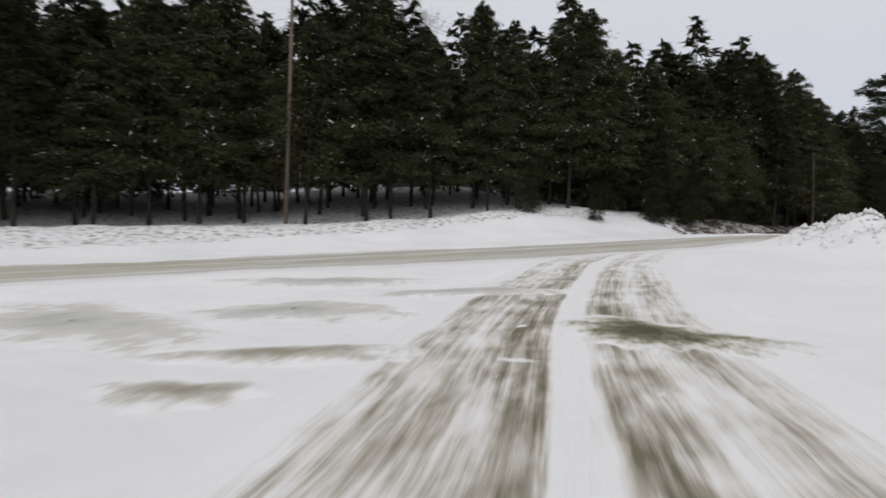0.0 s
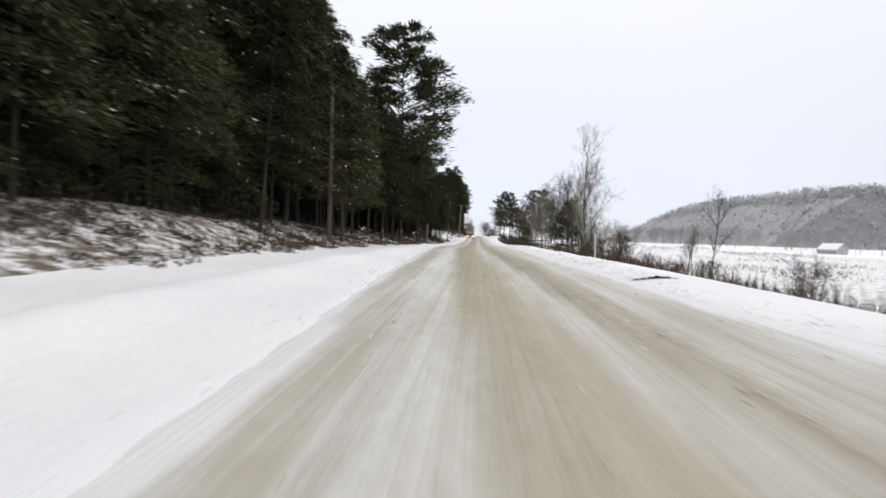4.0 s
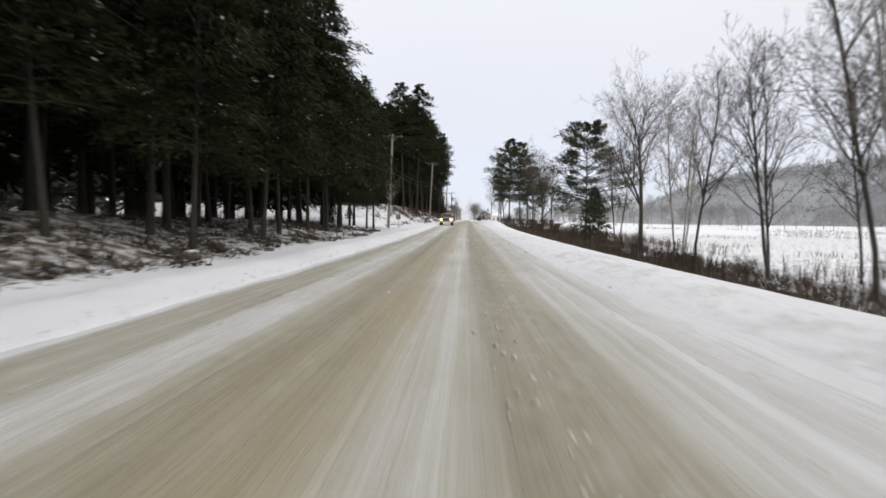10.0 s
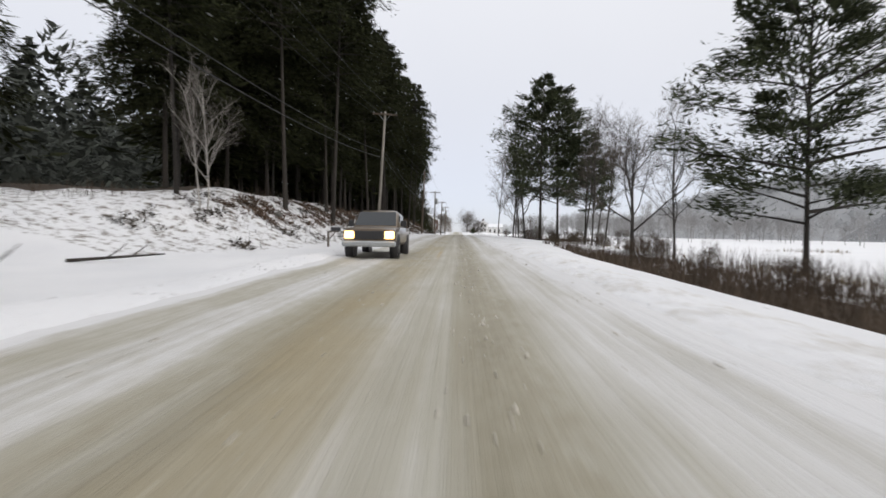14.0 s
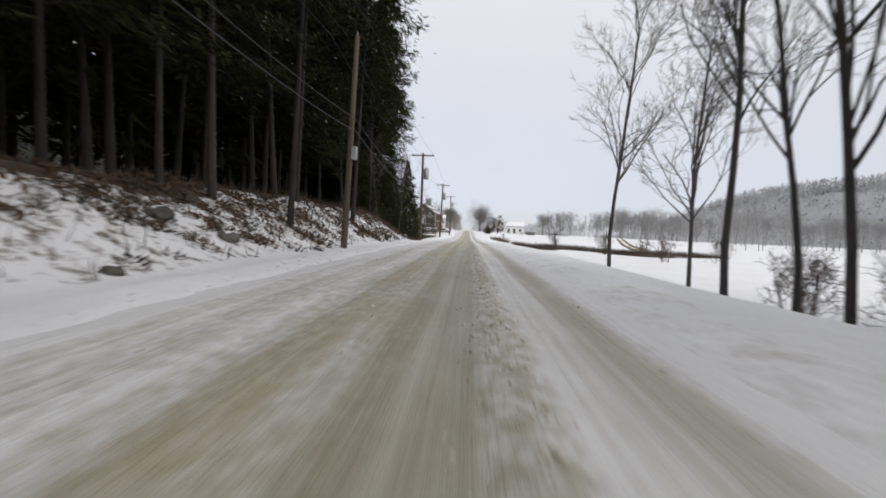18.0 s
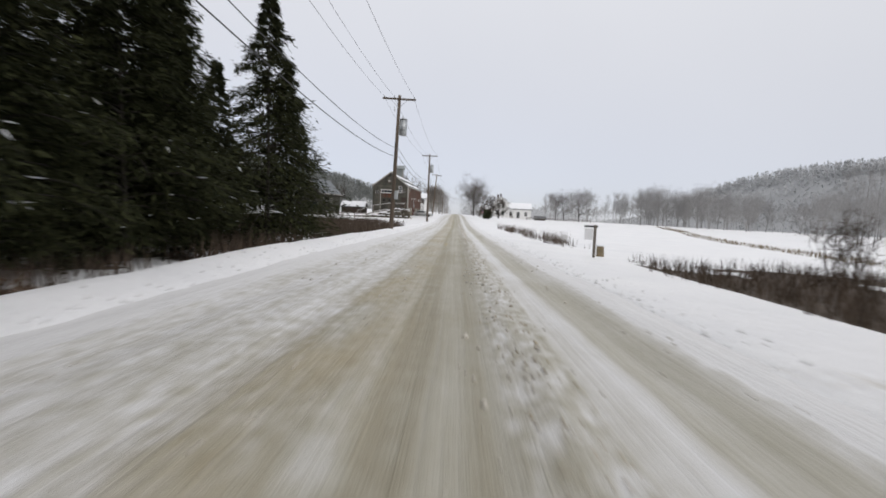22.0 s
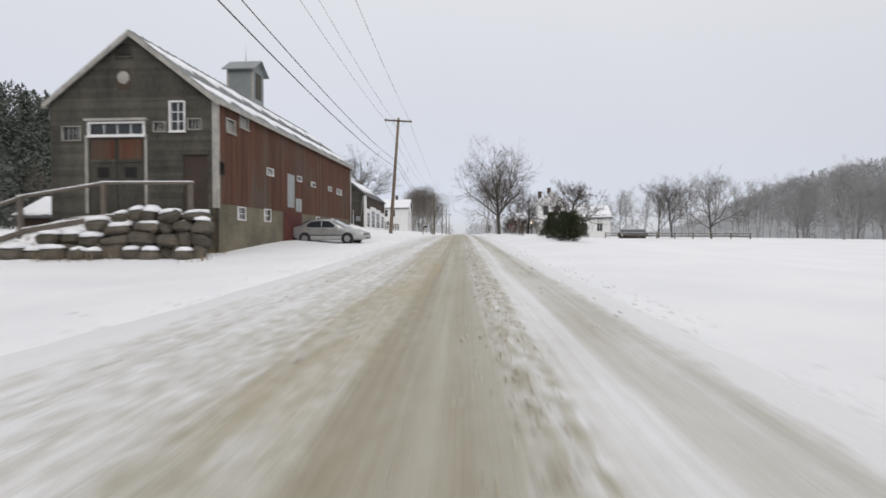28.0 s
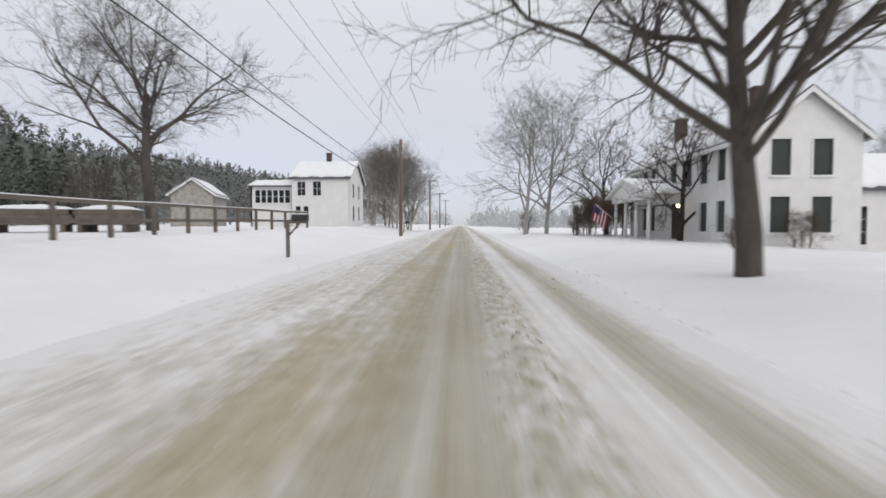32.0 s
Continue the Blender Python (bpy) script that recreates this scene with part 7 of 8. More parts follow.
            for f in ((3, 2, 1, 0), (4, 5, 6, 7), (0, 1, 5, 4), (1, 2, 6, 5), (2, 3, 7, 6), (3, 0, 4, 7)):
                bm.faces.new([vs[i] for i in f])
            part("snow_cap", finish(bm), M_ROOFSNOW, rl, "thin line of snow")


ramp()


def low_stone_wall():
    """A tumbled field-stone wall from the barn's end towards the garage."""
    w = thing("stone_wall", "low tumbled field-stone wall capped with snow before the thicket", "stone wall", (0, 0, 0))
    r = random.Random(15)
    for row in range(3):
        s = 0.0
        while s < 10.5:
            wd, hh, dp = r.uniform(0.5, 1.15), r.uniform(0.2, 0.3), r.uniform(0.5, 0.75)
            q = (s + wd / 2) / 10.5
            x, y = -10.1 - 1.1 * q, 366.9 + 9.6 * q
            bm = box(BM(), -wd / 2 + 0.015, wd / 2 - 0.015, -dp / 2, dp / 2, 0, hh, 0.06)
            for v in bm.verts:
                v.co += Vector((r.uniform(-0.04, 0.04), r.uniform(-0.05, 0.05), r.uniform(-0.03, 0.03)))
            st = part("stone", bm, M_STONE, w)
            st.matrix_local = pose(x, y, H(x, y) - 0.12 + row * 0.24, r.uniform(-4, 4), r.uniform(-4, 4), 96 + r.uniform(-9, 9))
            if row == 2 and r.random() < 0.8:
                part("snow_cap", box(BM(), -wd / 2, wd / 2, -dp / 2, dp / 2, hh - 0.005, hh + r.uniform(0.05, 0.1), 0.04), M_ROOFSNOW, st, "cap of snow")
            s += wd


low_stone_wall()


# garage with glazed doors
def garage():
    W, L, E, P = 5.0, 12.2, 3.95, 5.95
    x0, y0 = -9.95, 378.3
    ob = thing("garage", "dark shingled garage with four white glazed doors", "garage", (x0, y0, 2.6), -1.0)
    side, front = Face((0, 0, 0), (0, 1, 0)), Face((-W, 0, 0), (1, 0, 0))
    doors = [(0.35, 2.45, 0.1, 2.35), (2.85, 5.45, 0.1, 2.65), (5.85, 8.75, 0.1, 2.5), (9.2, 11.85, 0.1, 2.25)]
    wall(ob, side, 0, L, -0.6, E, doors, M_BROWNWOOD, 0.14)
    boards_level(ob, side, 0.1, L - 0.1, 2.95, E, [], M_BROWNWOOD, 0.16)
    for a0, a1, z0, z1 in doors:
        d = part("garage_door", finish(side.box(BM(), a0, a1, z0 - 0.3, z1, -0.08, 0.02)), M_WHITE, ob, "white glazed garage door")
        part("door_frame", finish(side.box(side.box(side.box(BM(), a0 - 0.2, a0 - 0.002, -0.3, z1 + 0.22, 0.0, 0.09), a1 + 0.002, a1 + 0.2, -0.3, z1 + 0.22, 0.0, 0.09), a0, a1, z1 + 0.004, z1 + 0.24, 0.0, 0.09)), M_WHITE, d)
        cols = 4 if a1 - a0 < 2.5 else 6
        g0, g1 = a0 + 0.18, a1 - 0.18
        for i in range(cols):
            for j in range(4):
                u0 = g0 + (g1 - g0) * i / cols + 0.022
                u1 = g0 + (g1 - g0) * (i + 1) / cols - 0.022
                v0 = z0 + 0.55 + (z1 - z0 - 0.72) * j / 4 + 0.02
                v1 = z0 + 0.55 + (z1 - z0 - 0.72) * (j + 1) / 4 - 0.02
                part("pane", finish(side.box(BM(), u0, u1, v0, v1, 0.021, 0.026)), M_GLASS, d)
    for a in (0.0, L - 0.16):
        part("corner_board", finish(side.box(BM(), a, a + 0.16, -0.4, E, 0.0, 0.06)), M_WHITE, ob)
    part("corner_board", finish(front.box(BM(), W - 0.2, W + 0.05, -0.4, E, 0.0, 0.05)), M_WHITE, ob)
    gw = [(W - 2.6, W - 2.0, 3.85, 4.85), (W - 2.0, W - 1.35, 0.95, 2.3), (W - 4.2, W - 3.65, 0.85, 2.15)]
    wall(ob, front, 0, W, -0.6, E, gw[1:], M_BROWNWOOD, 0.14)
    boards_level(ob, front, 0, W - 0.21, -0.3, E, gw[1:], M_GREYWOOD, 0.17)
    gable_fill(ob, front, 0, W, E, P, M_BROWNWOOD, 0.14)
    boards_level(ob, front, 0, W, E, P - 0.08, gw[:1], M_GREYWOOD, 0.17, top=lambda z, a0, a1: (W / 2 * (z - E) / (P - E) + 0.02, W - W / 2 * (z - E) / (P - E) - 0.02))
    for q in gw:
        window(ob, front, *q, 1, 2, M_WHITE, fw=0.08, depth=0.005 if q is gw[0] else -0.06)
    part("meter_box", finish(front.box(BM(), W - 1.0, W - 0.55, 1.25, 1.75, 0.03, 0.2)), M_STEEL, ob)
    part("conduit", cyl(BM(), (-0.45, -0.08, 1.75), (-0.3, -0.08, E - 0.1), 0.025, None, 6), M_STEEL, ob)
    wall(ob, Face((0, L, 0), (-1, 0, 0)), 0, W, -0.6, E, [], M_BROWNWOOD)
    gable_fill(ob, Face((0, L, 0), (-1, 0, 0)), 0, W, E, P, M_BROWNWOOD)
    wall(ob, Face((-W, L, 0), (0, -1, 0)), 0, L, -0.6, E, [], M_BROWNWOOD)
    gable_roof(ob, -W, 0, 0, L, E, P, 0.22, M_SHINGLE, 0.1)
    k = (P - E) / (W / 2)
    snow_on_slope(ob, (-0.35, 1.2, E + 0.35 * k + 0.1), (0, L - 2.6, 0), (-1.9, 0, 1.9 * k), 13, 0.09, 30, 8, 0.5)


garage()


def plain_house(name, label, cat, at, rz, W, L, E, P, wall_mat, roof_mat, along_y, windows_, over=0.3, snow=True, trim=None, shutters=False, lap=0.0):
    """A gabled body from x=-W to 0 and y=0 to L; windows: (face, a0, a1, z0, z1, cols, rows), face s/f/b/l."""
    ob = thing(name, label, cat, at, rz)
    faces = {"s": (Face((0, 0, 0), (0, 1, 0)), L), "f": (Face((-W, 0, 0), (1, 0, 0)), W), "b": (Face((0, L, 0), (-1, 0, 0)), W), "l": (Face((-W, L, 0), (0, -1, 0)), L)}
    for k, (fc, ln) in faces.items():
        holes = [q[1:5] for q in windows_ if q[0] == k and q[4] <= E]
        wall(ob, fc, 0, ln, -0.8, E, holes, wall_mat, 0.16)
        gable_here = (k in "fb") == along_y
        if gable_here:
            gable_fill(ob, fc, 0, ln, E, P, wall_mat)
        if lap and k in "sf":
            bm = BM()
            z = -0.3
            while z < (P - 0.1 if gable_here else E):
                u0, u1 = (0.0, ln) if z + lap < E else (ln / 2 * (z + lap - E) / (P - E) + 0.02, ln - ln / 2 * (z + lap - E) / (P - E) - 0.02)
                for a, b in cut(u0, u1, [(q[1] - 0.05, q[2] + 0.05) for q in windows_ if q[0] == k and q[3] < z + lap and q[4] > z]):
                    vs = [bm.verts.new(fc.o + fc.u * p + fc.n * d + Vector((0, 0, q))) for p in (a, b) for d, q in ((0.002, z), (0.022, z), (0.004, z + lap))]
                    for f in ((0, 1, 4, 3), (1, 2, 5, 4)):
                        bm.faces.new([vs[i] for i in f])
                z += lap
            tagged(part("clapboard_siding", finish(bm), wall_mat, ob), kind="stuff")
        for q in windows_:
            if q[0] == k:
                w = window(ob, fc, *q[1:7], trim or M_WHITE, fw=0.06, depth=-0.06 if q[4] <= E else 0.004, proud=0.04)
                if shutters:
                    wd = (q[2] - q[1]) * 0.42
                    for a in (q[1] - 0.07 - wd, q[2] + 0.07):
                        part("shutter", finish(fc.box(BM(), a, a + wd, q[3] - 0.04, q[4] + 0.04, 0.024, 0.06)), M_SHUTTER, w, "dark louvred shutter")
    gable_roof(ob, -W, 0, 0, L, E, P, over, roof_mat, 0.12, 0.0, along_y, trim or M_WHITE)
    if snow:
        if along_y:
            k = (P - E) / (W / 2)
            for s, x in ((1, over), (-1, -W - over)):
                snow_on_slope(ob, (x, -over, E - over * k + 0.12), (0, L + 2 * over, 0), (-s * (W / 2 + over), 0, (W / 2 + over) * k), 21, 0.12, 24, 8, 0.06, 0.03)
        else:
            k = (P - E) / (L / 2)
            for s, y in ((1, -over), (-1, L + over)):
                snow_on_slope(ob, (-W - over, y, E - over * k + 0.12), (W + 2 * over, 0, 0), (0, s * (L / 2 + over), (L / 2 + over) * k), 22, 0.12, 24, 8, 0.06, 0.03)
    return ob


def chimney(parent, x, y, z0, z1, w=0.5):
    part("chimney", finish(box(box(BM(), x - w / 2, x + w / 2, y - w / 2, y + w / 2, z0, z1 - 0.15), x - w / 2 - 0.05, x + w / 2 + 0.05, y - w / 2 - 0.05, y + w / 2 + 0.05, z1 - 0.148, z1)), M_BRICK, parent, "brick chimney")


# white farmhouse with a columned porch (its long front faces the road)
def farmhouse():
    W, L, E, P = 4.5, 17.0, 4.9, 6.7
    win = []
    for a in (0.9, 2.6):
        for z in (0.75, 3.15):
            win.append(("f", a - 0.1, a + 0.7, z, z + 1.5, 1, 1))
    for a in (2.2, 4.1, 11.6, 13.2):
        for z in (0.75, 3.15):
            win.append(("l", L - a - 0.85, L - a, z, z + 1.45, 1, 1))
    win.append(("l", L - 9.0, L - 8.1, 3.15, 4.6, 1, 1))
    win.append(("l", L - 6.9, L - 6.0, 3.15, 4.6, 1, 1))
    ob = plain_house("farmhouse", "white clapboard farmhouse with dark shutters and a columned porch", "house", (16.65, 406.7, 2.45), -1.0, W, L, E, P, M_WHITE, M_SHINGLE, True, win, shutters=False, lap=0.14)
    for w in list(ob.children):
        if w.name.startswith("window"):
            for p in w.children:
                if p.name.startswith("pane"):
                    p.data.materials.clear()
                    p.data.materials.append(M_SHUTTER)
    chimney(ob, -W / 2, 4.0, P - 0.6, P + 1.1)
    chimney(ob, -W / 2 - 0.4, 12.5, P - 0.8, P + 1.2, 0.6)
    front = Face((-W, L, 0), (0, -1, 0))
    a0 = L - 10.6
    part("front_door", finish(front.box(BM(), L - 8.7, L - 7.7, 0.2, 2.3, 0.0, 0.05)), M_BROWNWOOD, ob, "dark panelled front door")
    pw = part("porch_floor", finish(front.box(BM(), L - 13.4, L - 6.4, -0.6, 0.18, 0.03, 2.3)), M_GREYWOOD, ob)
    for a in (L - 13.2, L - 10.9, L - 8.8, L - 6.6):
        c = front.o + front.u * a + front.n * 2.05
        part("column", cyl(BM(), c + Vector((0, 0, 0.18)), c + Vector((0, 0, 2.5)), 0.12, 0.1, 12), M_WHITE, ob)
    part("porch_beam", finish(front.box(BM(), L - 13.5, L - 6.3, 2.5, 2.78, 1.85, 2.25)), M_WHITE, ob)
    # low pediment: two slopes that meet in a ridge out from the wall, and the triangle at its end
    g0, g1, gm = L - 13.8, L - 6.0, L - 9.9
    for g in (g0, g1):
        k = -1 if g < gm else 1
        eave, top = front.o + front.u * (g + 0.15 * k) + Vector((0, 0, 2.86)), front.o + front.u * gm + Vector((0, 0, 3.86))
        part("porch_roof", slab(eave + front.n * 2.6, eave + front.n * 0.03, top + front.n * 0.03, top + front.n * 2.6, 0.1), M_WHITE, ob)
        snow_on_slope(ob, eave + front.n * 2.6 + Vector((0, 0, 0.01)), front.n * -2.55, top - eave, 31, 0.09, 10, 8, 0.05, 0.03)
    gable_fill(ob, Face(tuple(front.o + front.n * 2.35), tuple(front.u)), g0 + 0.1, g1 - 0.1, 2.76, 3.72, M_WHITE, 0.1)
    part("porch_step", finish(front.box(BM(), L - 9.2, L - 7.2, -0.6, 0.02, 2.303, 2.7)), M_GREYWOOD, ob)
    lampm, n, l, b = mat_nodes("lit_porch_lamp")
    b.inputs["Emission Color"].default_value, b.inputs["Emission Strength"].default_value = (1.0, 0.78, 0.45, 1), 6.0
    lm = part("porch_lamp", BM(), lampm, ob, "lit yellow porch lantern")
    bm = BM()
    c = front.o + front.u * (L - 7.2) + front.n * 0.25 + Vector((0, 0, 2.15))
    bmesh.ops.create_icosphere(bm, subdivisions=2, radius=0.11, matrix=Matrix.Translation(c))
    bm.to_mesh(lm.data)
    bm.free()
    # the flag
    f = thing("flag", "striped flag hanging from a slanted pole on the porch", "flag", (0, 0, 0))
    f.parent = None
    m = ob.matrix_world
    base = m @ (front.o + front.u * (L - 13.2) + front.n * 2.2 + Vector((0, 0, 1.5)))
    tip = base + Vector((-1.3, -0.3, 1.0))
    part("flagpole", cyl(BM(), base, tip, 0.02, 0.015, 8), M_WHITE, f)
    mats = [plain("flag_red", (0.35, 0.03, 0.04), 0.8, var=0.1), plain("flag_white", (0.7, 0.7, 0.7), 0.8, var=0.05), plain("flag_blue", (0.03, 0.045, 0.14), 0.8, var=0.1)]
    for i in range(9):
        bm = BM()
        p0 = tip + (base - tip) * (0.08 * i)
        p1 = tip + (base - tip) * (0.08 * (i + 1))
        ln = 1.0
        v = [bm.verts.new(q) for q in (p0, p1, p1 + Vector((-0.22, -0.05, -ln)), p0 + Vector((-0.22, 0.05, -ln)))]
        bm.faces.new(v)
        ext = bmesh.ops.extrude_face_region(bm, geom=bm.faces[:])
        bmesh.ops.translate(bm, verts=[e for e in ext["geom"] if isinstance(e, bmesh.types.BMVert)], vec=(0.01, 0.02, 0))
        part("stripe", finish(bm), mats[i % 2], f)
    q = tip + (base - tip) * 0.02 + Vector((-0.03, -0.03, -0.05))
    part("canton", slab(q, q + (base - tip) * 0.3, q + (base - tip) * 0.3 + Vector((-0.1, 0, -0.42)), q + Vector((-0.1, 0, -0.42)), 0.012), mats[2], f)


farmhouse()
plain_house("house_wing", "white one-storey wing of the farmhouse with snowy roof", "house wing", (25.0, 412.5, 2.3), -1.0, 8.2, 6.0, 3.2, 5.2, M_WHITE, M_SHINGLE, False, [("f", 1.0, 1.9, 0.9, 2.2, 2, 2), ("f", 3.4, 4.4, 0.2, 2.2, 2, 3), ("f", 6.0, 6.9, 0.9, 2.2, 2, 2)], lap=0.14)
h = plain_house("white_house", "white two-storey house with snowy roof beside the road", "house", (-11.4, 438.0, 3.3), 0.0, 5.8, 8.0, 5.1, 7.1, M_WHITE, M_SHINGLE, False,
                [("f", 0.6, 1.4, 3.3, 4.7, 2, 2), ("f", 2.2, 3.0, 3.3, 4.7, 2, 2), ("f", 0.4, 0.9, 1.5, 2.2, 1, 1), ("f", 1.2, 1.7, 1.5, 2.2, 1, 1), ("s", 2.0, 2.8, 0.8, 2.3, 2, 2), ("s", 5.0, 5.8, 0.8, 2.3, 2, 2), ("s", 2.0, 2.8, 3.2, 4.6, 2, 2), ("s", 5.0, 5.8, 3.2, 4.6, 2, 2)], lap=0.14)
chimney(h, -2.9, 4.0, 6.6, 8.1)
h = plain_house("sunroom", "white sunroom wing with a band of windows and snowy roof", "house wing", (-17.35, 438.8, 3.3), 0.0, 4.4, 5.0, 4.3, 5.0, M_WHITE, M_SHINGLE, False, [("f", 0.5 + i * 0.62, 1.0 + i * 0.62, 2.6, 3.9, 1, 2) for i in range(6)])
plain_house("small_shed", "small grey shed with a snowy roof behind the fence", "shed", (-26.6, 441.0, H(-28.0, 443.0) + 0.1), 14.0, 4.4, 7.0, 3.4, 5.0, M_OLDWHITE, M_SHINGLE, True, [])
plain_house("small_barn", "small red and grey barn with a blue-grey roof", "barn", (-28.2, 342.0, 1.85), -15.0, 5.6, 8.6, 4.2, 6.9, M_GREYWOOD, M_BLUEROOF, True, [("s", 1.2, 2.1, 2.2, 3.1, 2, 2), ("s", 4.0, 4.9, 2.2, 3.1, 2, 2), ("f", 3.2, 4.9, 0.0, 2.2, 1, 1), ("f", 2.4, 3.2, 4.4, 5.3, 1, 1)], snow=False, trim=M_OLDWHITE)
plain_house("low_shed", "low dark shed with a snow-covered roof", "shed", (-21.2, 353.0, 1.0), 0.0, 5.0, 5.0, 2.4, 3.6, M_BROWNWOOD, M_SHINGLE, False, [])
plain_house("field_shed", "pale shed with snowy roof far across the field", "shed", (150.0, 190.0, -4.5), 20.0, 6.5, 8.0, 4.5, 7.0, M_GREYDOOR, M_SHINGLE, True, [])
plain_house("far_shed", "low weathered shed behind the farmhouse garden", "shed", (29.0, 407.0, 0.9), 0.0, 3.4, 3.0, 1.7, 2.4, M_BROWNWOOD, M_SHINGLE, False, [], snow=False)

# ---- vehicles ----
def paint(name, col, rough=0.3, metal=0.5):
    m, n, l, b = mat_nodes(name)
    v = vec_scaled(n, l, (1, 1, 1))
    c = ramp_node(n, l, noise_node(n, l, v, 3.0, 5), [(0.35, tuple(x * 0.85 for x in col)), (0.7, tuple(min(1, x * 1.1) for x in col))])
    l.new(c, b.inputs["Base Color"])
    b.inputs["Roughness"].default_value, b.inputs["Metallic"].default_value = rough, metal
    b.inputs["Coat Weight"].default_value = 0.5
    return m


M_SILVER = paint("silver_car_paint", (0.42, 0.43, 0.42))
M_TYRE = plain("tyre_rubber", (0.02, 0.02, 0.02), 0.85, var=0.2)
M_HUB = plain("wheel_steel", (0.35, 0.36, 0.37), 0.4, 0.7, var=0.2)
M_TRIM = plain("black_plastic", (0.025, 0.025, 0.027), 0.5, var=0.15)
M_LENS = plain("headlamp_lens", (0.6, 0.62, 0.62), 0.15, var=0.05)
M_TAIL = plain("tail_lamp_red", (0.25, 0.015, 0.015), 0.25, var=0.1)
M_TRUCK = paint("tan_truck_paint", (0.20, 0.16, 0.12))


def loft(stations, smooth=True):
    """A body through cross-sections; each station: y, then the half outline as (x, z) from the bottom centre up to the top centre."""
    bm = BM()
    rings = []
    for y, half in stations:
        pts = [(x, z) for x, z in half] + [(-x, z) for x, z in half[::-1] if abs(x) > 1e-5]
        rings.append([bm.verts.new((x, y, z)) for x, z in pts])
    n = len(rings[0])
    for a, b in zip(rings, rings[1:]):
        for i in range(n):
            f = bm.faces.new((a[i], a[(i + 1) % n], b[(i + 1) % n], b[i]))
            f.smooth = smooth
    bm.faces.new(rings[0])
    bm.faces.new(rings[-1][::-1])
    return finish(bm)


def wheel(parent, x, y, r, w, side):
    t = BM()
    sec = [(-w / 2, r * 0.62), (-w / 2, r * 0.93), (-w * 0.36, r), (w * 0.36, r), (w / 2, r * 0.93), (w / 2, r * 0.62)]
    k = 22
    rings = [[t.verts.new((x + dx, y + rr * math.cos(2 * math.pi * i / k), r + rr * math.sin(2 * math.pi * i / k))) for i in range(k)] for dx, rr in sec]
    for a, b in zip(rings, rings[1:]):
        for i in range(k):
            f = t.faces.new((a[i], a[(i + 1) % k], b[(i + 1) % k], b[i]))
            f.smooth = True
    wh = part("wheel", finish(t), M_TYRE, parent)
    hub = cyl(cyl(BM(), (x - w * 0.3, y, r), (x + side * w * 0.46, y, r), r * 0.63, r * 0.6, 20), (x + side * w * 0.46, y, r), (x + side * w * 0.52, y, r), r * 0.18, r * 0.14, 12)
    part("hubcap", hub, M_HUB, wh, "steel hubcap")


# pale colour painted in for the sky reflected in the windscreen
M_SKY_SHEEN = plain("thinly_frosted_glass", (0.30, 0.34, 0.34), 0.15, var=0.3, scale=4.0)


